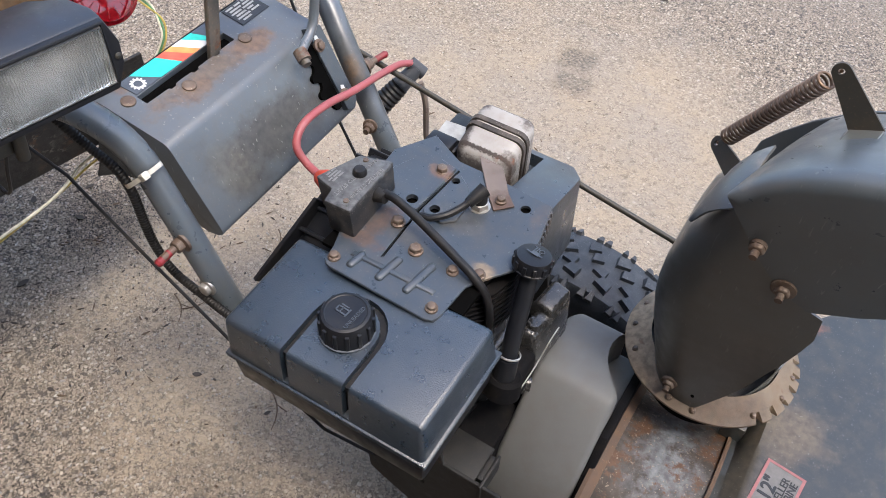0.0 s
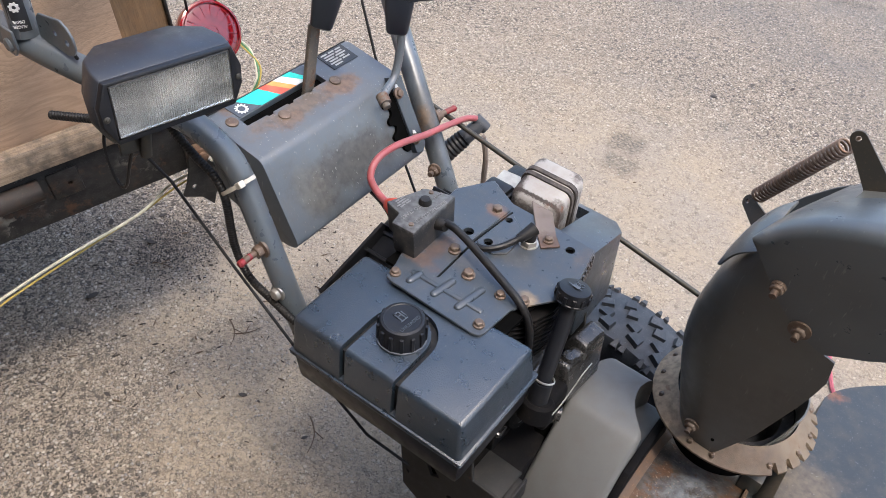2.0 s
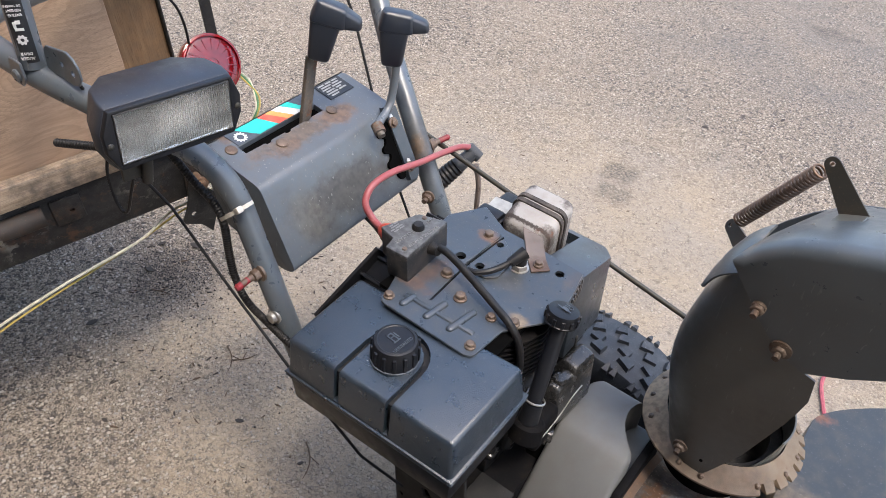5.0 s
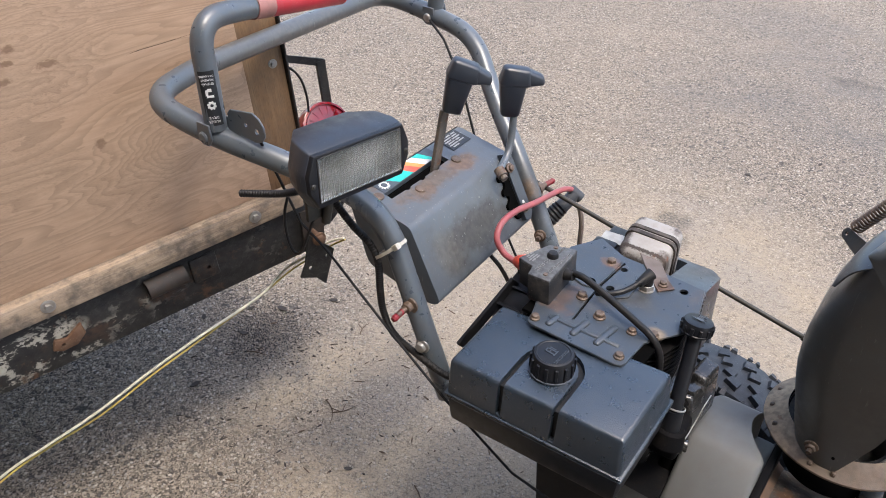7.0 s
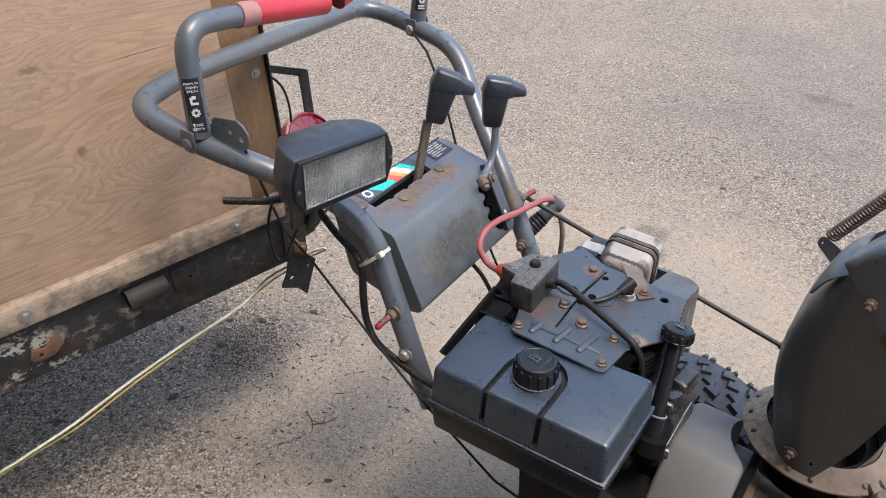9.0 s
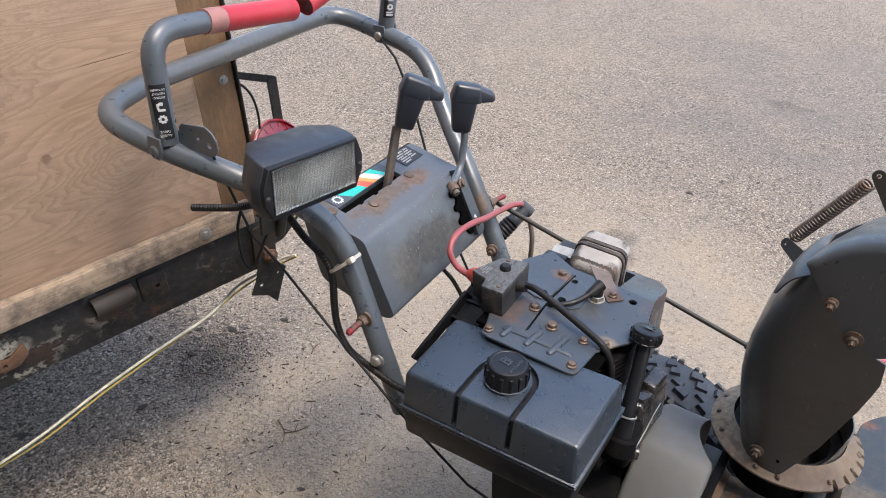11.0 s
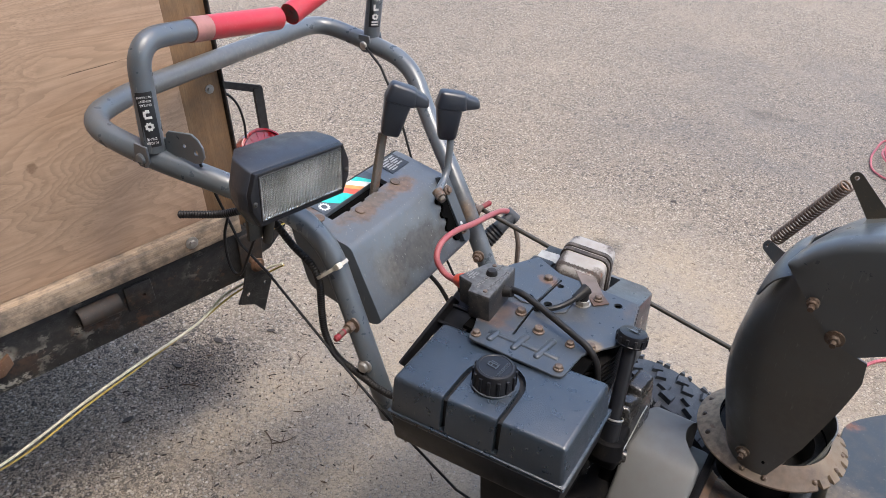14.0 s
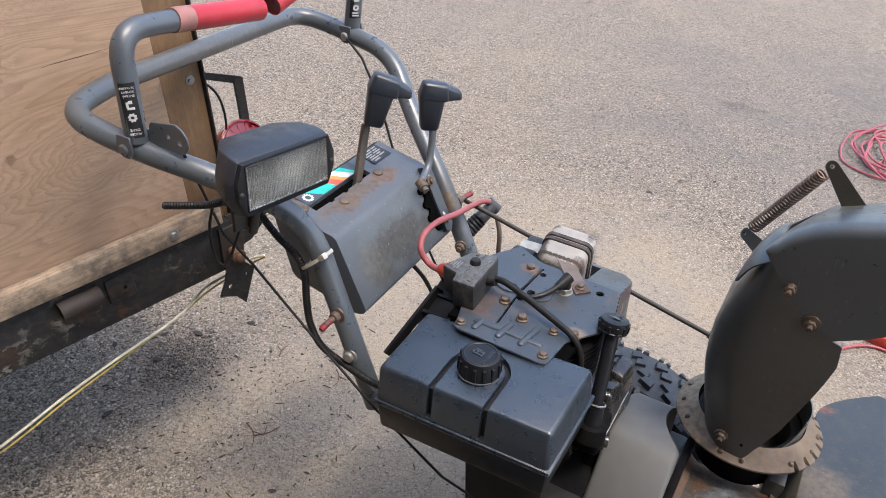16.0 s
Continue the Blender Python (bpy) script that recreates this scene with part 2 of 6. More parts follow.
MUFFLER = coated("aluminised_muffler", (0.36, 0.345, 0.325), 0.55, 0.10, dirt=(0.22, 0.17, 0.13), dirt_amount=0.4, rust=0.05, blobs=(((-0.016, 0.1385, 0.645), (0.30, 0.0030, 0.30), (0.045, 0.032, 0.026), 0.95), ((0.0265, 0.17, 0.65), (0.0035, 0.10, 0.06), (0.06, 0.045, 0.035), 0.5), ((-0.016, 0.200, 0.645), (0.30, 0.0030, 0.30), (0.045, 0.032, 0.026), 0.8), ((-0.05, 0.20, 0.684), (0.014, 0.012, 0.010), (0.05, 0.035, 0.028), 0.85), ((-0.015, 0.129, 0.640), (0.06, 0.004, 0.022), (0.12, 0.10, 0.09), 0.8), ((-0.055, 0.15, 0.66), (0.016, 0.05, 0.03), (0.05, 0.035, 0.028), 0.9), ((0.02, 0.14, 0.66), (0.014, 0.012, 0.05), (0.06, 0.04, 0.03), 0.8), ((0.024, 0.19, 0.688), (0.02, 0.02, 0.008), (0.06, 0.04, 0.03), 0.8), ((0.020, 0.205, 0.680), (0.03, 0.010, 0.012), (0.05, 0.034, 0.026), 0.9), ((-0.02, 0.138, 0.685), (0.05, 0.006, 0.006), (0.05, 0.034, 0.026), 0.8)))
TAN_STEEL = coated("heat_browned_steel", (0.16, 0.125, 0.105), 0.6, 0.3, rust=0.03, blobs=(((0.046, 0.070, 0.670), (0.022, 0.020, 0.02), (0.085, 0.045, 0.030), 0.8),))
LEVER = coated("rust_blotched_lever", (0.10, 0.088, 0.075), 0.6, 0.3, dirt=(0.22, 0.16, 0.11), dirt_amount=0.5, rust=0.08)
SEAM = coated("scorched_seam", (0.045, 0.035, 0.030), 0.6, 0.3, dirt=(0.30, 0.26, 0.22), dirt_amount=0.3)
TYRE = coated("tyre_rubber", (0.020, 0.024, 0.030), 0.5, 0.2, dirt=(0.085, 0.092, 0.104), dirt_amount=0.5, grain=400.0, bump=0.4)
RUBBER = coated("black_rubber", (0.009, 0.009, 0.010), 0.5, 0.2, dirt_amount=0.12, sheen=0.35)
# Flat black that stands in for shade in gaps, slots and holes.
DARK = plain("gap_shade_black", (0.004, 0.004, 0.004), 1.0, Specular_IOR_Level=0.0)
RED_GRIP = coated("red_vinyl_grip", (0.45, 0.024, 0.038), 0.40, 0.15, dirt=(0.35, 0.16, 0.15), dirt_amount=0.2)
RED_FADED = coated("faded_red_vinyl", (0.42, 0.19, 0.165), 0.5, 0.15)
RED_WIRE = coated("faded_red_wire", (0.30, 0.07, 0.075), 0.45, 0.12, dirt=(0.30, 0.18, 0.17), dirt_amount=0.3)
DUSTY_RUBBER = coated("dusty_rubber", (0.042, 0.047, 0.055), 0.55, 0.2, dirt=(0.09, 0.085, 0.08), dirt_amount=0.3)
RED_CAP = coated("dull_red_cap", (0.22, 0.018, 0.024), 0.45, 0.15)
RED_BOOT = plain("red_rubber_boot", (0.52, 0.06, 0.03), 0.45)
RED_LENS = plain("red_lens", (0.30, 0.006, 0.012), 0.06, bump=0.0, Transmission_Weight=0.35, Coat_Weight=0.6)
SPRING = coated("rusty_spring_steel", (0.16, 0.10, 0.065), 0.45, 0.3, metal=0.5)
WHITE_TIE = plain("aged_white_nylon", (0.55, 0.52, 0.45), 0.5)
LABEL_BLACK = plain("black_label", (0.02, 0.022, 0.025), 0.35)
WHITE = plain("white_print", (0.62, 0.62, 0.60), 0.5)
TEAL = plain("teal_print", (0.02, 0.50, 0.42), 0.4)
ORANGE = plain("orange_print", (0.75, 0.28, 0.08), 0.4)
RED_PRINT = plain("red_print", (0.65, 0.10, 0.06), 0.4)
GREY_PRINT = plain("grey_print", (0.062, 0.074, 0.09), 0.4)
FADED_LABEL = plain("weathered_label", (0.15, 0.145, 0.14), 0.55)
PINK_PRINT = plain("faded_pink_print", (0.30, 0.12, 0.12), 0.5)
PALE_PRINT = plain("weathered_white_print", (0.32, 0.32, 0.305), 0.55)
WORN_PRINT = plain("worn_grey_print", (0.17, 0.17, 0.17), 0.6)
PLY = streaked_wood("plywood", (0.52, 0.360, 0.245), (0.41, 0.270, 0.175), (5.0, 60.0, 60.0))
BOARD = streaked_wood("timber_batten", (0.46, 0.355, 0.26), (0.31, 0.225, 0.15), (2.0, 60.0, 60.0), False, 0.75)
POST = streaked_wood("timber_post", (0.27, 0.165, 0.085), (0.20, 0.11, 0.052), (40.0, 40.0, 1.6), False, 0.3)
YELLOW_CORD = plain("yellow_cord", (0.50, 0.38, 0.10), 0.5)
GREEN_WIRE = plain("green_wire", (0.10, 0.26, 0.12), 0.5)
PALE_CORD = plain("pale_cord", (0.66, 0.63, 0.50), 0.5)
CORD_RED = plain("red_cord", (0.38, 0.085, 0.105), 0.5)
TWIG = plain("dry_bark", (0.10, 0.065, 0.04), 0.85)
LEAF = plain("dead_leaf", (0.045, 0.035, 0.028), 0.8)
GRIT = plain("black_grit", (0.02, 0.02, 0.021), 0.75)
RED_PLASTIC = plain("red_orange_plastic", (0.55, 0.06, 0.03), 0.4)


def peeled_frame():
    """Black steel whose paint flakes off to pale primer and rust."""
    m = Nodes("peeling_black_frame")
    flake = m.ramp(m.noise(24.0, 7.0, 0.75, m.stretch((1.0, 1.0, 1.6))), 0.52, 0.55)
    rust = m.ramp(m.noise(20.0, 6.0, 0.7), 0.54, 0.62)
    col = m.mix(m.ramp(m.noise(70.0), 0.3, 0.7), (0.007, 0.007, 0.008), (0.026, 0.025, 0.024))
    where = m.math("MAXIMUM", m.ramp(m.noise(7.0), 0.58, 0.66, 0.0, 0.6), m.blob((-0.50, 0.0, 0.50), (0.22, 0.2, 0.08), 0.6))
    col = m.mix(where, col, m.mix(flake, col, m.mix(m.noise(60.0), (0.26, 0.24, 0.19), (0.44, 0.43, 0.38))))
    col = m.mix(m.math("MULTIPLY", rust, m.ramp(m.noise(9.0), 0.42, 0.6)), col, m.mix(m.noise(160.0), (0.035, 0.018, 0.012), (0.12, 0.06, 0.032)))
    m.bump(m.math("ADD", flake, m.noise(300.0)), 0.5, 0.001)
    return m.done(col, 0.6)


def peeled_drum():
    """Brown rusting paint worn to bare bright metal along the crown."""
    m = Nodes("worn_drum_paint")
    crown = m.blob((0.335, 0.035, 0.41), (0.055, 0.085, 0.08), 0.3, 0.3, 1.2)
    bare = m.math("MULTIPLY", m.ramp(m.noise(26.0, 8.0, 0.72), 0.40, 0.52), crown)
    rust = m.ramp(m.noise(30.0, 7.0, 0.72), 0.54, 0.62)
    col = m.mix(m.ramp(m.noise(45.0, 6.0), 0.3, 0.7), (0.030, 0.023, 0.018), (0.065, 0.050, 0.040))
    col = m.mix(bare, col, m.mix(m.ramp(m.noise(90.0, 6.0), 0.35, 0.65), (0.075, 0.078, 0.084), (0.18, 0.19, 0.20)))
    col = m.mix(rust, col, m.mix(m.noise(150.0), (0.055, 0.030, 0.018), (0.13, 0.062, 0.03)))
    pits = m.ramp(m.noise(260.0, 4.0, 0.65), 0.60, 0.66)
    col = m.mix(m.math("MULTIPLY", pits, 0.6), col, (0.30, 0.25, 0.19))
    m.bump(m.math("ADD", bare, m.noise(300.0)), 0.6, 0.0012)
    return m.done(col, 0.55, 0.1)


def lens_glass():
    """Fluted lamp glass: dusty grey tint, with the reflector's gleam painted in as paler streaks and a pale middle."""
    m = Nodes("fluted_headlamp_glass")
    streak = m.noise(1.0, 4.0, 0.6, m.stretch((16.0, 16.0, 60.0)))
    # The pale middle of the tint stands in for a highlight.
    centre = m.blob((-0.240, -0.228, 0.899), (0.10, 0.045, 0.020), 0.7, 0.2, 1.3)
    painted_gleam = m.math("MAXIMUM", m.ramp(streak, 0.50, 0.68, 0.0, 0.7), m.math("MULTIPLY", centre, 0.75))
    col = m.mix(painted_gleam, (0.48, 0.50, 0.495), (0.95, 0.96, 0.95))
    return m.done(col, m.ramp(painted_gleam, 0.0, 1.0, 0.10, 0.03), 0.0, Transmission_Weight=0.85, IOR=1.45)


def paving():
    """Old chip-seal: stones of many tones in a worn tan binder, sandy drifts, grey bare stretches, dark spills and
    patches.
    """
    m = Nodes("weathered_chip_asphalt")
    warp = m.add("ShaderNodeVectorMath", Vector=m.coord)
    shake = m.add("ShaderNodeTexNoise", Vector=m.coord, Scale=160.0, Detail=2.0)
    scaled = m.add("ShaderNodeVectorMath")
    scaled.operation = "SCALE"
    m.put(scaled.inputs[0], shake.outputs["Color"])
    scaled.inputs["Scale"].default_value = 0.006
    m.put(warp.inputs[1], scaled.outputs[0])
    place = warp.outputs[0]
    chip = m.add("ShaderNodeTexVoronoi", Vector=place, Scale=112.0)
    chip2 = m.add("ShaderNodeTexVoronoi", Vector=place, Scale=300.0)
    tones = m.add("ShaderNodeSeparateColor", Color=chip.outputs["Color"])
    tone, size, hue = tones.outputs[0], tones.outputs[1], tones.outputs[2]
    tones2 = m.add("ShaderNodeSeparateColor", Color=chip2.outputs["Color"])
    stone = m.ramp(m.math("ADD", chip.outputs["Distance"], m.ramp(size, 0.0, 1.0, 0.0, 0.34)), 0.42, 0.54, 1.0, 0.0)
    base = m.mix(m.ramp(tones2.outputs[0], 0.0, 1.0), (0.034, 0.028, 0.022), (0.40, 0.330, 0.255))
    face = m.mix(m.ramp(tone, 0.0, 1.0), (0.115, 0.096, 0.077), (0.61, 0.528, 0.430))
    face = m.mix(m.ramp(hue, 0.78, 0.95, 0.0, 0.5), face, (0.36, 0.26, 0.18))
    face = m.mix(m.ramp(hue, 0.0, 0.16, 0.6, 0.0), face, (0.30, 0.30, 0.31))
    col = m.mix(stone, base, face)
    col = m.mix(m.ramp(tone, 0.90, 0.93, 0.0, 0.8), col, (0.035, 0.032, 0.030))
    big = m.add("ShaderNodeTexVoronoi", Vector=place, Scale=78.0)
    pick = m.add("ShaderNodeSeparateColor", Color=big.outputs["Color"])
    large = m.math("MULTIPLY", m.ramp(pick.outputs[0], 0.74, 0.76), m.ramp(m.math("ADD", big.outputs["Distance"], m.ramp(m.noise(260.0), 0.3, 0.7, -0.12, 0.12)), 0.22, 0.30, 1.0, 0.0))
    col = m.mix(large, col, m.mix(pick.outputs[1], (0.28, 0.243, 0.203), (0.56, 0.515, 0.450)))
    dots = m.ramp(m.noise(270.0, 3.0, 0.6), 0.36, 0.42, 0.85, 0.0)
    col = m.mix(dots, col, (0.035, 0.030, 0.026))
    drift = m.ramp(m.noise(1.3, 7.0, 0.66), 0.46, 0.70, 0.02, 0.62)
    sand = m.math("MULTIPLY", drift, m.ramp(m.noise(95.0, 5.0, 0.65), 0.42, 0.56, 0.10, 0.80))
    grains = m.mix(m.ramp(m.noise(600.0, 2.0), 0.35, 0.65), (0.26, 0.205, 0.147), (0.415, 0.338, 0.255))
    col = m.mix(sand, col, grains)
    # Tan sand, also painted paler to offset the machine's shade on the ground.
    front = m.math("MAXIMUM", m.blob((-0.36, 0.02, 0.0), (0.34, 0.34, 1.0), 0.6), m.blob((-0.73, 0.10, 0.0), (0.13, 0.24, 1.0), 0.7))
    col = m.mix(m.math("MULTIPLY", front, m.ramp(m.noise(70.0, 5.0, 0.65), 0.40, 0.58, 0.05, 0.70)), col, (0.41, 0.322, 0.225))
    back = m.math("MULTIPLY", m.blob((-0.20, 0.75, 0.0), (1.15, 0.95, 1.0), 0.4), m.ramp(m.noise(48.0, 6.0, 0.68), 0.34, 0.56, 0.30, 0.82))
    pale = m.mix(m.noise(300.0, 3.0), (0.30, 0.240, 0.168), (0.40, 0.326, 0.236))
    dull = m.mix(m.noise(260.0, 3.0), (0.24, 0.205, 0.165), (0.36, 0.310, 0.25))
    col = m.mix(back, col, m.mix(m.ramp(m.noise(5.0, 5.0, 0.6), 0.38, 0.62), dull, pale))
    worn = m.math("MULTIPLY", m.blob((0.90, 2.9, 0.0), (1.9, 1.5, 1.0), 0.5), m.ramp(m.noise(1.7, 5.0, 0.6), 0.35, 0.6, 0.30, 1.0))
    col = m.mix(m.math("MULTIPLY", worn, m.ramp(m.noise(140.0, 4.0), 0.35, 0.6, 0.15, 0.75)), col, (0.125, 0.120, 0.116))
    stain = m.ramp(m.noise(3.3, 6.0, 0.62), 0.60, 0.78, 0.0, 0.25)
    col = m.mix(stain, col, (0.13, 0.11, 0.09))
    # The second entry is a darker patch near (-0.25, -0.22).
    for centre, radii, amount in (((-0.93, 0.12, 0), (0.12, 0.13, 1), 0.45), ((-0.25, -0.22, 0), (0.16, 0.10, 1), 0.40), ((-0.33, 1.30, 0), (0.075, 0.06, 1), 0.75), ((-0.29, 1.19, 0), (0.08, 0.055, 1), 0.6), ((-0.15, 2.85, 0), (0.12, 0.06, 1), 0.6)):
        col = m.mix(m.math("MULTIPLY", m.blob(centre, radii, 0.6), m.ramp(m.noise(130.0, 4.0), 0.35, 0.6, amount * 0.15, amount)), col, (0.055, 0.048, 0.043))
    height = m.math("ADD", m.math("MULTIPLY", stone, m.ramp(m.math("MAXIMUM", sand, back), 0.0, 1.0, 1.0, 0.08)), m.math("MULTIPLY", m.noise(380.0, 4.0, 0.6), 0.6))
    m.bump(height, 1.0, 0.0042)
    return m.done(col, 0.92)


FRAME_BLACK = peeled_frame()
DRUM = peeled_drum()
GLASS = lens_glass()
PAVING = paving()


# ---- shaping ----
def obj(name, bm, material, sharp=35.0):
    mesh = bpy.data.meshes.new(name)
    bmesh.ops.recalc_face_normals(bm, faces=bm.faces)
    bm.to_mesh(mesh)
    bm.free()
    mesh.materials.append(material)
    for p in mesh.polygons:
        p.use_smooth = True
    mesh.set_sharp_from_angle(angle=radians(sharp))
    return new(name, mesh)


def part(name, bm, material, parent, label="", sharp=35.0):
    """One mesh object under a thing or a part; its mesh is in the thing's own axes."""
    ob = obj(name, bm, material, sharp)
    ob.parent = parent
    if parent.parent is None:
        ob.matrix_parent_inverse = HOLD.get(parent.name, Matrix())
    return tagged(ob, label)


HOLD = {}


def thing(name, base, label, category, group="", local=False):
    """An Empty at the thing's base. Parts are given in world metres, or in its own axes where local is set."""
    e = new(name)
    e.matrix_basis = base if isinstance(base, Matrix) else Matrix.Translation(base)
    e.empty_display_size = 0.1
    if not local:
        HOLD[e.name] = e.matrix_basis.inverted()
    return tagged(e, label, category, group)


def join(*bms):
    out = bms[0]
    for b in bms[1:]:
        mesh = bpy.data.meshes.new("t")
        b.to_mesh(mesh)
        b.free()
        out.from_mesh(mesh)
        bpy.data.meshes.remove(mesh)
    return out


def moved(bm, m):
    bmesh.ops.transform(bm, matrix=m, verts=bm.verts)
    return bm


def rounded(bm, width, segments=2, angle=30.0):
    edges = [e for e in bm.edges if len(e.link_faces) == 2 and e.calc_face_angle(0) > radians(angle)]
    bmesh.ops.bevel(bm, geom=edges, offset=width, segments=segments, profile=0.5, affect="EDGES", clamp_overlap=True)
    return bm


def box(x0, x1, y0, y1, z0, z1, bevel=0.0, segments=2):
    bm = bmesh.new()
    bmesh.ops.create_cube(bm, size=1.0)
    moved(bm, Matrix.Translation(((x0 + x1) / 2, (y0 + y1) / 2, (z0 + z1) / 2)) @ Matrix.Diagonal((x1 - x0, y1 - y0, z1 - z0, 1)))
    return rounded(bm, bevel, segments) if bevel else bm


def hexa(low, high, bevel=0.0, segments=2):
    """A block between two four-cornered rings of points."""
    bm = bmesh.new()
    a, b = [bm.verts.new(p) for p in low], [bm.verts.new(p) for p in high]
    bm.faces.new(a[::-1]), bm.faces.new(b)
    for i in range(len(a)):
        j = (i + 1) % len(a)
        bm.faces.new((a[i], a[j], b[j], b[i]))
    bmesh.ops.recalc_face_normals(bm, faces=bm.faces)
    return rounded(bm, bevel, segments) if bevel else bm


def prism(points, lo, hi, axis="z", bevel=0.0, segments=2):
    """A flat outline pushed along an axis. Outline in (x, y), (x, z) or (y, z)."""
    place = {"z": lambda a, b, c: (a, b, c), "y": lambda a, b, c: (a, c, b), "x": lambda a, b, c: (c, a, b)}[axis]
    return hexa([place(a, b, lo) for a, b in points], [place(a, b, hi) for a, b in points], bevel, segments)


def frame_at(origin, along, up=(0, 0, 1)):
    """Axes at origin with z along the given way."""
    z = Vector(along).normalized()
    x = Vector(up).cross(z)
    x = x.normalized() if x.length > 1e-4 else Vector((1, 0, 0))
    y = z.cross(x)
    m = Matrix((x, y, z)).transposed().to_4x4()
    m.translation = Vector(origin)
    return m


def lathe(profile, sides=24, m=None):
    """A turned shape from (radius, height) pairs."""
    bm = bmesh.new()
    rings = []
    for r, h in profile:
        if r < 1e-6:
            rings.append([bm.verts.new((0, 0, h))])
        else:
            rings.append([bm.verts.new((r * math.cos(2 * math.pi * i / sides), r * math.sin(2 * math.pi * i / sides), h)) for i in range(sides)])
    for a, b in zip(rings, rings[1:]):
        for i in range(sides):
            j = (i + 1) % sides
            if len(a) == 1 and len(b) == 1:
                continue
            if len(a) == 1:
                bm.faces.new((a[0], b[i], b[j]))
            elif len(b) == 1:
                bm.faces.new((a[i], a[j], b[0]))
            else:
                bm.faces.new((a[i], a[j], b[j], b[i]))
    return moved(bm, m) if m is not None else bm


def rod(p0, p1, r0, r1=None, sides=16):
    p0, p1 = Vector(p0), Vector(p1)
    length = (p1 - p0).length
    r1 = r0 if r1 is None else r1
    return lathe([(0, 0), (r0, 0), (r1, length), (0, length)], sides, frame_at(p0, p1 - p0))


def fillet(points, radius, steps=6):
    """A polyline with its corners turned into arcs."""
    pts = [Vector(p) for p in points]
    radii = radius if isinstance(radius, (list, tuple)) else [radius] * (len(pts) - 2)
    out = [pts[0]]
    for a, b, c, r in zip(pts, pts[1:], pts[2:], radii):
        u, v = (a - b).normalized(), (c - b).normalized()
        cut = min(r, (a - b).length * 0.49, (c - b).length * 0.49)
        p, q = b + u * cut, b + v * cut
        for i in range(steps + 1):
            t = i / steps
            out.append(p * (1 - t) ** 2 + b * 2 * t * (1 - t) + q * t**2)
    return out + [pts[-1]]


def flowing(points, steps=6):
    """A smooth curve through the points."""
    pts = [Vector(p) for p in points]
    pts = [pts[0] * 2 - pts[1]] + pts + [pts[-1] * 2 - pts[-2]]
    out = []
    for a, b, c, d in zip(pts, pts[1:], pts[2:], pts[3:]):
        for i in range(steps):
            t = i / steps
            out.append(0.5 * (2 * b + (c - a) * t + (2 * a - 5 * b + 4 * c - d) * t * t + (3 * b - a - 3 * c + d) * t**3))
    return out + [pts[-2]]


def tube(points, radius, sides=12, ridges=None):
    """A round bar along points; ridges gives a corrugated hose."""
    pts = [Vector(p) for p in points]
    bm = bmesh.new()
    normal = None
    rings = []
    for i, p in enumerate(pts):
        t = (pts[min(i + 1, len(pts) - 1)] - pts[max(i - 1, 0)]).normalized()
        if normal is None:
            normal = t.cross(Vector((0, 0, 1)) if abs(t.z) < 0.9 else Vector((1, 0, 0))).normalized()
        normal = (normal - t * normal.dot(t)).normalized()
        side = t.cross(normal)
        r = radius(i / (len(pts) - 1)) if callable(radius) else radius
        if ridges and i % 2:
            r *= ridges
        rings.append([bm.verts.new(p + (normal * math.cos(a) + side * math.sin(a)) * r) for a in (2 * math.pi * k / sides for k in range(sides))])
    for a, b in zip(rings, rings[1:]):
        for k in range(sides):
            bm.faces.new((a[k], a[(k + 1) % sides], b[(k + 1) % sides], b[k]))
    bm.faces.new(rings[0][::-1])
    bm.faces.new(rings[-1])
    return bm


def even(points, step):
    """Points at an even distance along a polyline."""
    pts = [Vector(p) for p in points]
    out, left = [pts[0]], step
    for a, b in zip(pts, pts[1:]):
        d = (b - a).length
        at = left
        while at <= d:
            out.append(a.lerp(b, at / d))
            at += step
        left = at - d
    return out


def sheet(sections, thickness):
    """A thin plate lofted through rows of points, thickened inwards."""
    bm = bmesh.new()
    rows = [[bm.verts.new(p) for p in row] for row in sections]
    for a, b in zip(rows, rows[1:]):
        for i in range(len(a) - 1):
            bm.faces.new((a[i], a[i + 1], b[i + 1], b[i]))
    bmesh.ops.recalc_face_normals(bm, faces=bm.faces)
    bmesh.ops.solidify(bm, geom=bm.faces[:], thickness=thickness)
    return bm


def cut(bm, *cutters):
    """bm with the cutters taken away."""
    for c in cutters:
        pair = []
        for b in (bm, c):
            mesh = bpy.data.meshes.new("t")
            bmesh.ops.recalc_face_normals(b, faces=b.faces)
            b.to_mesh(mesh)
            b.free()
            pair.append(new("t", mesh))
        mod = pair[0].modifiers.new("cut", "BOOLEAN")
        mod.operation, mod.object, mod.solver = "DIFFERENCE", pair[1], "EXACT"
        bpy.context.view_layer.update()
        mesh = bpy.data.meshes.new_from_object(pair[0].evaluated_get(bpy.context.evaluated_depsgraph_get()))
        bm = bmesh.new()
        bm.from_mesh(mesh)
        for o in pair:
            data = o.data
            bpy.data.objects.remove(o)
            bpy.data.meshes.remove(data)
        bpy.data.meshes.remove(mesh)
    return bm


def hex_bolt(at, way, size=0.0065, height=0.006, washer=1.35):
    """A flanged hexagon head; size is half the width across corners."""
    m = frame_at(at, way)
    return join(lathe([(0, -0.002), (size * washer, -0.002), (size * washer, 0.001), (size, 0.0022), (0, 0.0022)], 18, m),
                rounded(lathe([(0, 0.002), (size, 0.002), (size, height), (size * 0.8, height + 0.001), (0, height + 0.001)], 6, m), 0.0004, 1))


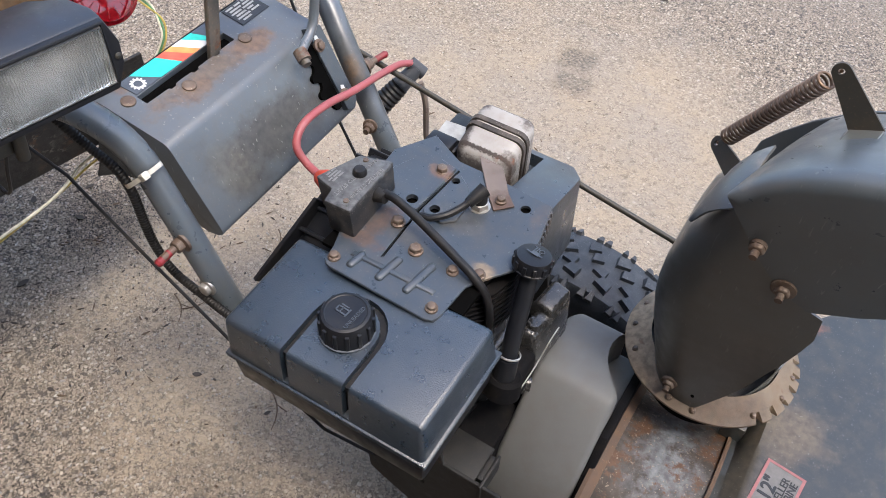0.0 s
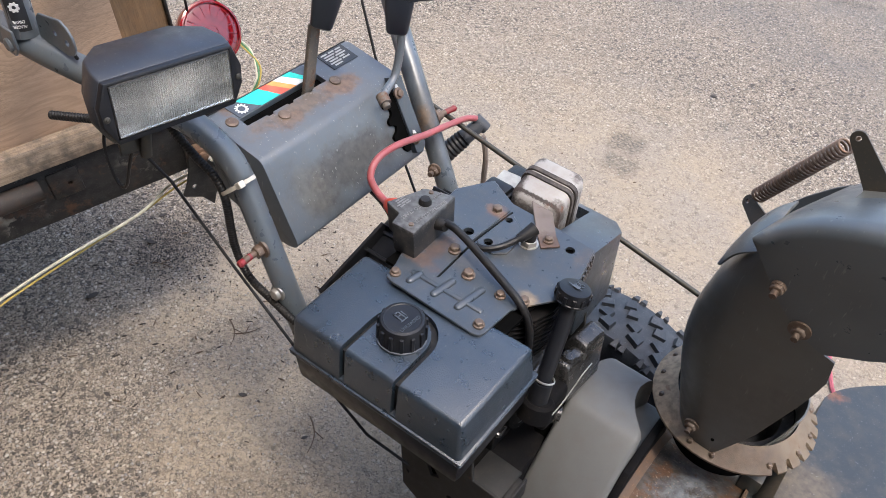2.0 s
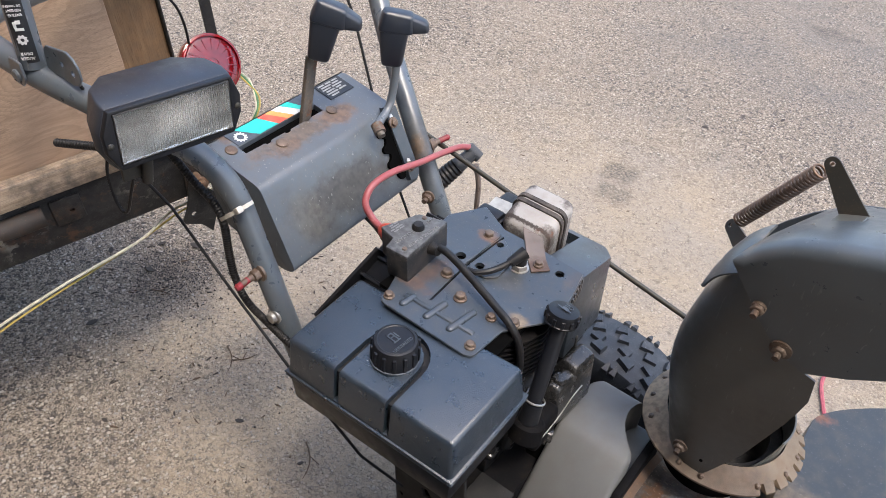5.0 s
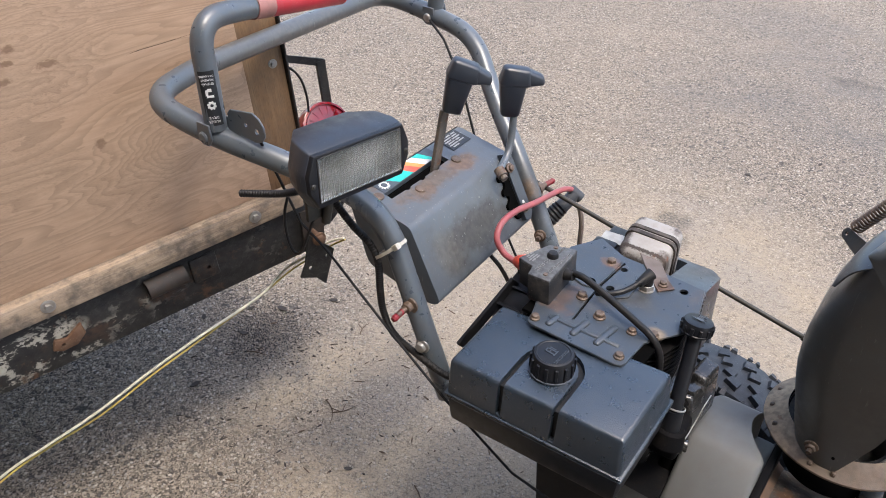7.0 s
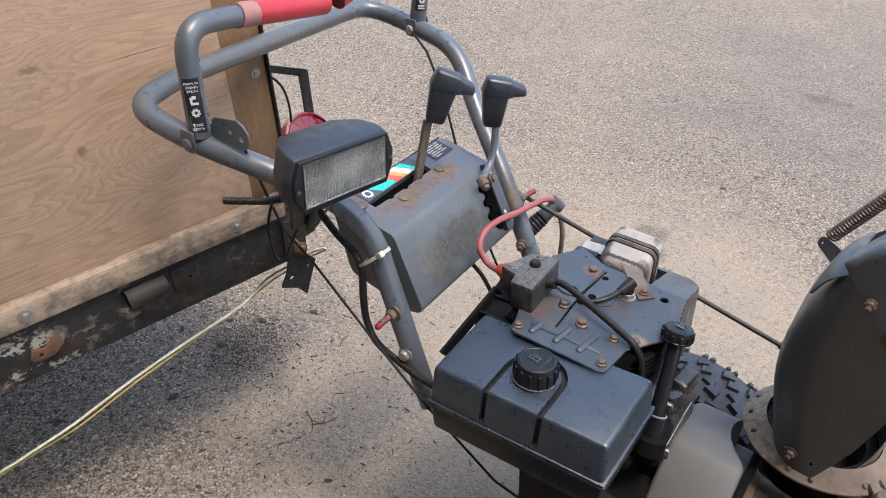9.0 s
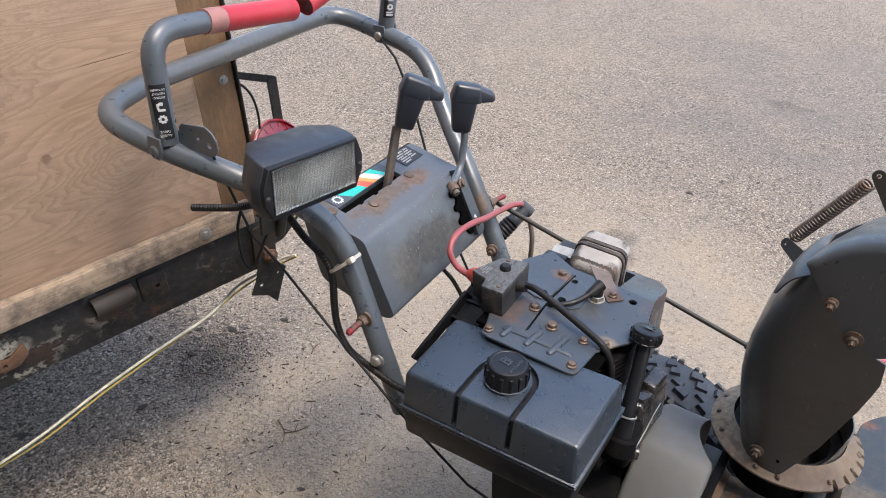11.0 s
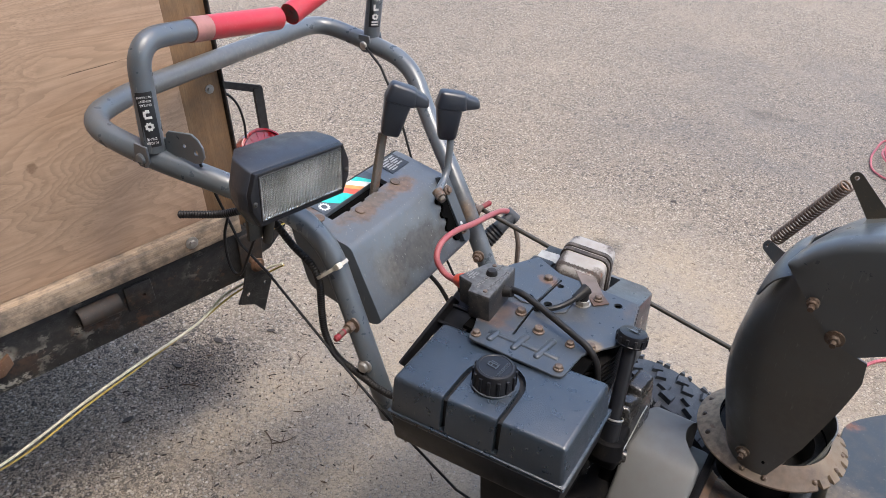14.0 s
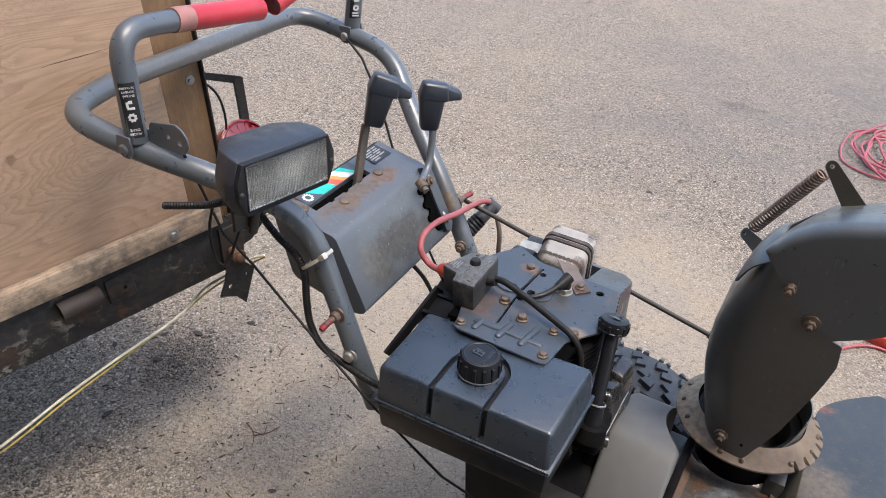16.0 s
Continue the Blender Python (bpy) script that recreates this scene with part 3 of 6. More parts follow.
def domed_head(at, way, size=0.008, height=0.0025):
    return lathe([(0, -0.001), (size, -0.001), (size, height * 0.4), (size * 0.8, height * 0.85), (size * 0.4, height), (0, height)], 18, frame_at(at, way))


def lettering(text, size, m, depth=0.0004):
    """Raised letters in the built-in font, baseline along the x axis of m."""
    curve = bpy.data.curves.new("t", "FONT")
    curve.body, curve.size, curve.extrude, curve.align_x, curve.align_y, curve.resolution_u = text, size, depth, "CENTER", "CENTER", 3
    o = new("t", curve)
    bpy.context.view_layer.update()
    mesh = bpy.data.meshes.new_from_object(o.evaluated_get(bpy.context.evaluated_depsgraph_get()))
    bm = bmesh.new()
    bm.from_mesh(mesh)
    bpy.data.objects.remove(o)
    bpy.data.curves.remove(curve)
    bpy.data.meshes.remove(mesh)
    return moved(bm, m)


def axes(origin, x, y):
    """Axes from an origin, the way along and the way up a surface."""
    x, y = Vector(x).normalized(), Vector(y)
    z = x.cross(y).normalized()
    y = z.cross(x)
    m = Matrix((x, y, z)).transposed().to_4x4()
    m.translation = Vector(origin)
    return m


def bars(m, rows, height, gap, thickness=0.0004):
    """Lines of unreadable print: rows of (start, end) along x."""
    out = None
    for i, row in enumerate(rows):
        for a, b in row:
            piece = moved(box(a, b, -i * (height + gap) - height, -i * (height + gap), 0, thickness), m)
            out = piece if out is None else join(out, piece)
    return out


# ---- ground ----
bm = bmesh.new()
rim = [-400, -60, -12, -4, -2] + [x * 0.5 for x in range(-3, 4)] + [2, 4, 8, 16, 60, 400]
grid = [[bm.verts.new((x, y, 0)) for x in rim] for y in rim]
for a, b in zip(grid, grid[1:]):
    for i in range(len(a) - 1):
        bm.faces.new((a[i], a[i + 1], b[i + 1], b[i]))
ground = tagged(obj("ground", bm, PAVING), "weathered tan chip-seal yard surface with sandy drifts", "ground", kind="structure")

# unseen wall added behind the viewer to keep sky light off the near faces
BLOCKER_BROWN = streaked_wood("blocker_brown", (0.12, 0.085, 0.06), (0.08, 0.055, 0.04), (1.5, 30.0, 30.0), False)
tagged(obj("sky_block_wall", box(-7.0, 7.0, -2.5, -2.2, 0.0, 6.5, 0.01), BLOCKER_BROWN), "plain brown wall, unseen, added to block sky light", "wall", kind="structure")

# ---- snow blower ----
blower = thing("snow_blower", (0.05, 0.0, 0.0), "used grey two-stage snow blower with black engine on asphalt", "snow blower")

# chassis
SIDE = [(-0.020, 0.520), (-0.010, 0.394), (-0.003, 0.310), (0.012, 0.300), (0.072, 0.270), (0.120, 0.262), (0.186, 0.262), (0.186, 0.434), (0.108, 0.434), (0.098, 0.520)]
slots = [prism([(0.000, 0.352), (0.008, 0.350), (0.006, 0.342)], -0.16, -0.12, "y"), prism([(0.036, 0.398), (0.048, 0.400), (0.058, 0.386), (0.044, 0.378)], -0.16, -0.12, "y"),
         rod((0.078, -0.16, 0.356), (0.078, -0.12, 0.356), 0.0060, None, 14), prism([(0.122, 0.338), (0.132, 0.342), (0.146, 0.334), (0.152, 0.324), (0.146, 0.319), (0.130, 0.326)], -0.16, -0.12, "y")]
frame_box = part("chassis", join(
    cut(prism(SIDE, -0.138, -0.133, "y", 0.001, 1), *slots),
    box(0.098, 0.150, -0.1335, -0.085, 0.4285, 0.4335, 0.001)), CHASSIS, blower, "black steel chassis plate, dusty and lightly rusted")
part("engine_bed", join(box(0.014, 0.145, -0.118, 0.130, 0.285, 0.422), box(0.000, 0.098, -0.080, 0.130, 0.422, 0.450, 0.002)), BLACK_STEEL, frame_box, "oily black engine bed")
part("chassis_tab", join(box(0.1585, 0.1620, -0.1405, -0.092, 0.404, 0.4385, 0.0008), box(0.150, 0.1585, -0.130, -0.095, 0.4300, 0.4350, 0.0008)), CHASSIS, frame_box)
part("far_plate", prism(SIDE, 0.133, 0.138, "y", 0.001, 1), CHASSIS, frame_box)
# Black sheet added behind the slots in place of the shade inside.
part("slot_shade_sheet", box(-0.002, 0.16, -0.126, -0.122, 0.29, 0.41), DARK, frame_box)
part("axle", rod((0.105, -0.40, 0.203), (0.105, 0.30, 0.203), 0.0095), RUSTY, frame_box)

# engine block
engine = part("engine_block", join(
    box(-0.09, 0.095, -0.07, 0.10, 0.462, 0.56, 0.012, 3), box(0.080, 0.112, -0.05, 0.070, 0.44, 0.530, 0.012, 3),
    box(-0.075, 0.075, -0.07, 0.085, 0.555, 0.652, 0.006)), OILY, blower, "oil-blackened cast engine block")
boss = hexa([(0.100, -0.004, 0.49), (0.150, -0.002, 0.49), (0.156, 0.080, 0.49), (0.110, 0.090, 0.49)], [(0.122, 0.000, 0.558), (0.141, 0.002, 0.556), (0.152, 0.078, 0.560), (0.128, 0.082, 0.562)], 0.006, 3)
step_bm = hexa([(0.110, 0.036, 0.545), (0.146, 0.034, 0.545), (0.152, 0.080, 0.545), (0.116, 0.086, 0.545)], [(0.121, 0.040, 0.570), (0.144, 0.038, 0.568), (0.149, 0.078, 0.571), (0.126, 0.082, 0.573)], 0.004, 3)
part("crankcase_boss", join(boss, step_bm, lathe([(0, 0), (0.010, 0), (0.008, 0.006), (0, 0.007)], 16, Matrix.Translation((0.132, 0.018, 0.557)))), OILY, engine)
part("filler_seat", join(lathe([(0, -0.022), (0.022, -0.022), (0.021, 0.0), (0.0175, 0.004), (0, 0.004)], 24, frame_at((0.136, -0.058, 0.548), (-0.05, 0.30, 1))), box(0.105, 0.150, -0.050, 0.002, 0.480, 0.534, 0.008, 3)), BLACK_STEEL, engine)
part("gasket_edge", tube(flowing([(0.151, -0.046, 0.512), (0.1525, -0.022, 0.517), (0.1535, 0.000, 0.526), (0.1550, 0.018, 0.540), (0.1560, 0.040, 0.545)], 4), 0.0009, 6), ZINC, engine, "bare bright gasket edge")
part("casting_lug", join(rod((0.108, -0.030, 0.488), (0.147, -0.014, 0.486), 0.0155, 0.0145), rod((0.145, -0.015, 0.486), (0.153, -0.012, 0.4855), 0.010)), OILY, engine)
for i in range(9):
    part("cooling_fin", rounded(prism([(0.02, -0.075), (0.075, -0.062), (0.098, -0.03), (0.106, 0.0), (0.104, 0.03), (0.092, 0.09), (0.0, 0.09)], 0.572 + i * 0.0085, 0.5755 + i * 0.0085), 0.0006, 1), BLACK_STEEL, engine)
part("engine_base", join(box(-0.02, 0.085, -0.115, 0.11, 0.452, 0.463, 0.003), box(0.085, 0.105, -0.080, -0.055, 0.452, 0.466, 0.006)), OILY, engine)
for at, size in (((0.095, -0.070, 0.467), 0.006),):
    part("casting_bolt", hex_bolt(at, (0.1, -0.1, 1), size, 0.006), BLACK_STEEL, engine)

# top shroud plates
TOP = 0.668
outline = [(-0.058, -0.113), (0.062, -0.115), (0.0705, -0.112), (0.0735, -0.104), (0.076, -0.056), (0.092, -0.030), (0.108, -0.008), (0.115, 0.012), (0.110, 0.045), (0.098, 0.098),
           (0.03, 0.103), (-0.030, 0.104), (-0.078, 0.128), (-0.106, 0.078), (-0.096, -0.02), (-0.072, -0.088), (-0.069, -0.105), (-0.065, -0.111)]
HOLES = ((-0.040, 0.017, 0.0072), (-0.010, 0.018, 0.0062), (-0.014, 0.070, 0.0052), (0.075, 0.077, 0.0062))
plate_bm = prism(outline, TOP - 0.004, TOP, "z", 0.0008, 1)
seam = [(-0.021, -0.072), (-0.018, -0.070), (-0.0235, 0.012), (-0.019, 0.088), (-0.022, 0.089), (-0.0268, 0.012)]
holes = [rod((x, y, TOP - 0.02), (x, y, TOP + 0.02), r, None, 14) for x, y, r in HOLES]
plate_bm = cut(plate_bm, prism(seam, TOP - 0.02, TOP + 0.02), *holes)
shroud = part("top_shroud", plate_bm, SHROUD, blower, "blue-black sheet steel shroud with rust round its bolts")
# Black sheet added below the plate so that its holes look shaded.
part("shroud_shade_sheet", box(-0.09, 0.09, -0.085, 0.095, TOP - 0.012, TOP - 0.007), DARK, shroud)
part("shroud_skirt", sheet([[(x, y, z) for x, y in ((0.112, 0.035), (0.108, 0.055), (0.100, 0.095), (0.098, 0.10))] for z in (0.64, TOP - 0.001)], 0.002), SHROUD, shroud)
for x, y0, y1 in ((-0.040, -0.100, -0.080), (-0.004, -0.098, -0.064), (0.030, -0.096, -0.052)):
    m = axes(((2 * x) / 2, (y0 + y1) / 2, TOP), (0.13, 1, 0), (-1, 0.13, 0))
    n = (y1 - y0) / 2
    bead = lathe([(0, -n - 0.003)] + [(0.0050 * math.sin(a), -n + 0.002 - 0.005 * math.cos(a)) for a in (math.pi / 2 * k / 4 for k in range(1, 5))] + [(0.0050 * math.cos(a), n - 0.002 + 0.005 * math.sin(a)) for a in (math.pi / 2 * k / 4 for k in range(0, 4))] + [(0, n + 0.003)], 16, Matrix.Rotation(math.pi / 2, 4, "Y"))
    part("pressed_rib", moved(bead, m @ Matrix.Diagonal((1, 1, 0.75, 1))), SHROUD, shroud)
part("pressed_line", moved(rounded(hexa([(-0.052, -0.004, 0), (0.052, -0.004, 0), (0.052, 0.004, 0), (-0.052, 0.004, 0)], [(-0.050, -0.0025, 0.0022), (0.050, -0.0025, 0.0022), (0.050, 0.0025, 0.0022), (-0.050, 0.0025, 0.0022)]), 0.0005, 1), axes((0.002, -0.083, TOP), (1, 0.02, 0), (0, 1, 0))), SHROUD, shroud)
for x, y, big in ((-0.0616, -0.100, 0), (0.0616, -0.100, 0), (0.006, -0.045, 1), (-0.033, -0.021, 1), (-0.037, 0.076, 1), (0.046, 0.070, 0), (0.054, -0.047, 0), (0.080, -0.036, 0)):
    z = TOP + (0.003 if (x, y) == (0.046, 0.070) else 0.0)
    part("bolt", hex_bolt((x, y, z + 0.001), (0, 0, 1), 0.0068 if big else 0.0056, 0.0066 if big else 0.0050, 1.25), BOLT, shroud, "rusted flanged bolt head")
part("raised_pad", cut(rounded(prism([(-0.088, 0.050), (-0.086, 0.030), (-0.068, 0.010), (-0.046, 0.002), (-0.0268, 0.006), (-0.0240, 0.088), (-0.052, 0.094), (-0.076, 0.078)], TOP, TOP + 0.0025), 0.001, 1), *[rod((x, y, TOP - 0.02), (x, y, TOP + 0.02), r, None, 14) for x, y, r in HOLES]), SHROUD, shroud)
part("pad_plate", cut(rounded(prism([(-0.016, 0.004), (0.008, 0.004), (0.020, 0.016), (0.018, 0.052), (0.004, 0.070), (-0.014, 0.082), (-0.0195, 0.080), (-0.0225, 0.012)], TOP, TOP + 0.0022), 0.0009, 1),
     *[rod((x, y, TOP - 0.02), (x, y, TOP + 0.02), r, None, 14) for x, y, r in HOLES]), SHROUD, shroud)

# recoil starter housing behind the engine
FAN = frame_at((-0.098, 0.020, 0.548), (-1, 0, 0))
fan = part("recoil_housing", lathe([(0, 0.0), (0.112, 0.0), (0.114, 0.004), (0.113, 0.036), (0.104, 0.050), (0.060, 0.056), (0, 0.058)], 48, FAN), BLACK, blower, "black plastic recoil starter housing with ribs")
for i in range(24):
    m = FAN @ Matrix.Rotation(2 * math.pi * i / 24, 4, "Z")
    part("housing_rib", moved(rounded(box(0.108, 0.1185, -0.0022, 0.0022, 0.006, 0.046), 0.0007, 1), m), BLACK, fan)
part("rear_bracket", join(moved(rounded(box(-0.003, 0.003, -0.009, 0.009, 0.0, 0.125), 0.001, 1), frame_at((-0.168, -0.118, 0.572), (0.03, 0.075, 0.075))), moved(rounded(box(-0.003, 0.003, -0.005, 0.005, 0.0, 0.09), 0.001, 1), frame_at((-0.150, -0.062, 0.575), (0.03, 0.045, 0.08)))), BLACK, fan, "black slanted steel bracket")

# fuel tank
def ring4(x0, x1, y0, y1, z):
    return [(x0, y0, z), (x1, y0, z), (x1, y1, z), (x0, y1, z)]


def settle(bm):
    """The tank leans a little to its front and outer end."""
    for v in bm.verts:
        v.co.z += 0.05 * (v.co.x - 0.006) + 0.07 * (v.co.y + 0.15)
    return bm


upper = settle(hexa(ring4(-0.1195, 0.1325, -0.2205, -0.0745, 0.590), [(-0.117, -0.2165, 0.6585), (0.1265, -0.2165, 0.6585), (0.128, -0.087, 0.6585), (-0.119, -0.090, 0.6585)], 0.006, 3))


def arch(offset, z0, z1):
    """The horseshoe round the filler, open to the tank's front face."""
    pts = [(-0.038 - offset, -0.26), (-0.038 - offset, -0.163)]
    for i in range(13):
        a = math.pi - math.pi * i / 12
        pts.append((0.0005 + math.cos(a) * (0.0385 + offset), -0.163 + math.sin(a) * (0.0385 + offset)))
    pts += [(0.039 + offset, -0.163), (0.039 + offset, -0.26)]
    return prism(pts[:2] + pts[3:-3] + pts[-2:], z0, z1)


groove_top = settle(cut(arch(0.0040, 0.6495, 0.70), arch(-0.0040, 0.63, 0.71)))
front_cut = [settle(box(x - 0.0040, x + 0.0040, -0.24, -0.2105, 0.606, 0.70)) for x in (-0.038, 0.039)]
tank = part("fuel_tank", cut(upper, groove_top, *front_cut), TANK, blower, "black textured plastic fuel tank")
# Black strips added over the groove's own floor to darken it.
part("groove_dark_strip", cut(settle(cut(arch(0.0038, 0.6485, 0.6506), arch(-0.0038, 0.63, 0.71))), box(-0.3, 0.3, -0.3, -0.2116, 0.5, 0.8)), RUBBER, tank, "black strip added in the groove round the filler to darken it")
for x in (-0.038, 0.039):
    part("groove_dark_strip", settle(box(x - 0.0038, x + 0.0038, -0.2116, -0.2095, 0.607, 0.6500)), RUBBER, tank)
part("tank_seam", settle(join(hexa(ring4(-0.1212, 0.1344, -0.2224, -0.0725, 0.5998), ring4(-0.1212, 0.1344, -0.2224, -0.0725, 0.6028), 0.0010, 2),
    hexa(ring4(-0.1210, 0.1342, -0.2220, -0.0730, 0.5952), ring4(-0.1210, 0.1342, -0.2220, -0.0730, 0.5980), 0.0010, 1))), TANK, tank)
base_bm = hexa(ring4(-0.115, 0.128, -0.2155, -0.080, 0.549), ring4(-0.119, 0.132, -0.2200, -0.075, 0.6015), 0.006, 2)
part("tank_base", settle(base_bm), BLACK, tank)
cap_m = Matrix.Translation((0.001, -0.161, 0.6555))
cap = part("fuel_cap", lathe([(0, 0.0), (0.0285, 0.0), (0.0290, 0.003), (0.0275, 0.006), (0.0262, 0.026), (0.0245, 0.0295), (0.0215, 0.0305), (0.0205, 0.0298), (0, 0.0298)], 40, cap_m), BLACK, tank, "ribbed black fuel cap")
for i in range(14):
    a = 2 * math.pi * i / 14
    part("cap_rib", moved(rounded(box(-0.0012, 0.0022, -0.0022, 0.0022, 0.004, 0.025), 0.0006, 1), cap_m @ Matrix.Rotation(a, 4, "Z") @ Matrix.Translation((0.0268, 0, 0))), BLACK, tank)
part("cap_skirt", lathe([(0.0283, 0.0022), (0.0298, 0.0022), (0.0298, 0.0040), (0.0275, 0.0046)], 40, cap_m), GREY_PRINT, tank)
cap_face = axes((0.001, -0.161, 0.6856), (0.05, 1.0, 0), (-1.0, 0.05, 0))
part("cap_print", lettering("UNLEADED", 0.0060, cap_face @ Matrix.Translation((0, -0.0115, 0)), 0.0003), GREY_PRINT, tank)
part("pump_symbol", moved(join(box(-0.012, -0.0105, -0.003, 0.010, 0, 0.0006), box(-0.006, -0.0045, -0.003, 0.010, 0, 0.0006), box(-0.012, -0.0045, 0.0085, 0.010, 0, 0.0006), box(-0.0135, -0.003, -0.0045, -0.003, 0, 0.0006), box(-0.012, -0.0045, 0.0035, 0.0045, 0, 0.0006), box(-0.003, -0.0018, -0.001, 0.008, 0, 0.0006)), cap_face @ Matrix.Translation((0.008, 0.001, 0))), GREY_PRINT, tank)

# oil filler
oil = part("oil_filler", join(tube(flowing([(0.135, -0.064, 0.535), (0.133, -0.052, 0.575), (0.127, -0.020, 0.635), (0.1215, 0.004, 0.675)], 5), 0.0098, 16), rod((0.136, -0.066, 0.530), (0.1335, -0.051, 0.578), 0.0140, 0.0125)), BLACK, blower, "black plastic oil filler tube")
part("filler_clamp", lathe([(0.0125, -0.0014), (0.0138, -0.0009), (0.0138, 0.0009), (0.0125, 0.0014)], 24, frame_at((0.1330, -0.0490, 0.581), (-0.05, 0.42, 1))), ZINC, oil, "thin bright steel clamp ring")
oil_m = frame_at((0.121, 0.003, 0.671), (0, 0.2, 1))
oil_cap = part("oil_cap", lathe([(0, 0), (0.0212, 0), (0.0216, 0.002), (0.0205, 0.003), (0.0208, 0.012), (0.019, 0.0165), (0.0165, 0.0172), (0, 0.0168)], 32, oil_m), BLACK, oil)
for i in range(12):
    part("cap_rib", moved(rounded(box(-0.001, 0.0016, -0.0022, 0.0022, 0.003, 0.0125), 0.0005, 1), oil_m @ Matrix.Rotation(2 * math.pi * i / 12, 4, "Z") @ Matrix.Translation((0.0206, 0, 0))), BLACK, oil)
part("oil_print", lettering("OIL", 0.0095, axes((0.121, 0.0065, 0.6884), (-1, 0.15, 0), (0, -1, 0.2)) @ Matrix.Translation((0, -0.009, 0.0)), 0.0004), GREY_PRINT, oil)
part("can_symbol", moved(join(box(-0.005, 0.004, -0.002, 0.004, 0, 0.0005), box(0.004, 0.010, 0.002, 0.0035, 0, 0.0005), box(-0.009, -0.005, 0.001, 0.0025, 0, 0.0005)), axes((0.121, 0.0085, 0.6884), (-1, 0.15, 0), (0, -1, 0.2))), GREY_PRINT, oil)

# electric start switch box
TOPFACE = [(-0.063, -0.067), (-0.069, 0.023), (-0.107, 0.010), (-0.126, -0.044), (-0.100, -0.050), (-0.096, -0.069)]
switch = part("start_switch_box", hexa([(x * 0.985 + 0.002, y * 0.985, 0.6645) for x, y in TOPFACE], [(x, y, 0.7085) for x, y in TOPFACE], 0.0025, 2), BLACK_BOX, blower, "worn black electric start switch box with printed face")
face = axes((-0.085, -0.020, 0.7086), (-0.06, -1, 0), (1, -0.06, 0))
part("push_button", lathe([(0, 0.0), (0.0085, 0.0), (0.008, 0.004), (0.0062, 0.0068), (0, 0.0078)], 20, face @ Matrix.Translation((-0.006, -0.004, 0.0))), RUBBER, switch)
for x, y in ((0.036, 0.012), (-0.026, -0.012)):
    part("screw", lathe([(0, 0), (0.0034, 0), (0.003, 0.0015), (0, 0.0018)], 12, face @ Matrix.Translation((x, y, 0))), BOLT, switch)
part("box_print", join(lettering("ELECTRIC STARTER", 0.0066, face @ Matrix.Translation((0.002, 0.0120, 0.0002)), 0.0003), lettering("PUSH", 0.0066, face @ Matrix.Translation((-0.028, -0.003, 0.0002)), 0.0003), lettering("TO START", 0.0070, face @ Matrix.Translation((0.020, -0.004, 0.0002)), 0.0003)), WORN_PRINT, switch)
part("box_small_print", bars(face @ Matrix.Translation((0.004, -0.018, 0.0002)), [[(0, 0.008), (0.010, 0.018)], [(0, 0.012), (0.014, 0.020)], [(0.002, 0.016)], [(0, 0.007), (0.009, 0.015)]], 0.0020, 0.0018, 0.0003), WORN_PRINT, switch)
part("lead_boot", rod((-0.066, -0.016, 0.690), (-0.052, -0.017, 0.693), 0.0092, 0.0066), RUBBER, switch)

# leads
part("starter_lead", tube(flowing([(-0.056, -0.013, 0.695), (-0.038, -0.016, 0.697), (-0.008, -0.022, 0.692), (0.028, -0.032, 0.686), (0.058, -0.040, 0.680), (0.080, -0.046, 0.674), (0.094, -0.044, 0.652), (0.098, -0.038, 0.615), (0.096, -0.030, 0.57)], 7), 0.0050, 12), RUBBER, blower, "thick black starter cable")
part("spark_lead", tube(flowing([(-0.022, 0.001, 0.650), (-0.017, -0.002, 0.672), (-0.003, 0.000, 0.6755), (0.010, 0.012, 0.678), (0.020, 0.030, 0.682), (0.025, 0.040, 0.688)], 7), 0.0042, 10), RUBBER, blower, "black spark plug lead")
plug = part("spark_plug", join(lathe([(0, 0), (0.0112, 0), (0.0112, 0.009), (0.008, 0.010), (0, 0.011)], 6, Matrix.Translation((0.0285, 0.052, TOP - 0.001))), lathe([(0, -0.004), (0.0128, -0.004), (0.0128, 0.0005), (0, 0.0005)], 24, Matrix.Translation((0.0285, 0.052, TOP + 0.0005)))), ZINC, blower, "bright hexagonal spark plug base")
part("plug_boot", join(rod((0.0285, 0.052, TOP + 0.008), (0.0285, 0.052, TOP + 0.021), 0.0088, 0.0085), rod((0.031, 0.057, TOP + 0.024), (0.0225, 0.036, TOP + 0.015), 0.0090, 0.0062)), RUBBER, plug)
red = part("start_lead", tube(flowing([(-0.128, -0.026, 0.686), (-0.150, -0.014, 0.674), (-0.172, -0.008, 0.676), (-0.186, -0.006, 0.694), (-0.192, 0.016, 0.708), (-0.194, 0.060, 0.706), (-0.196, 0.120, 0.690), (-0.206, 0.190, 0.668), (-0.204, 0.232, 0.660), (-0.197, 0.254, 0.652)], 7), 0.0049, 12), RED_WIRE, blower, "faded red start lead arched over the engine")
part("lead_boot", lathe([(0, 0), (0.0125, 0.0), (0.0128, 0.014), (0.009, 0.027), (0.0065, 0.031), (0, 0.031)], 16, frame_at((-0.112, -0.031, 0.693), (-0.92, 0.22, -0.30))), RED_BOOT, red, "bright red rubber boot")
sleeve_a, sleeve_b = Vector((-0.192, 0.257, 0.644)), Vector((-0.222, 0.207, 0.597))
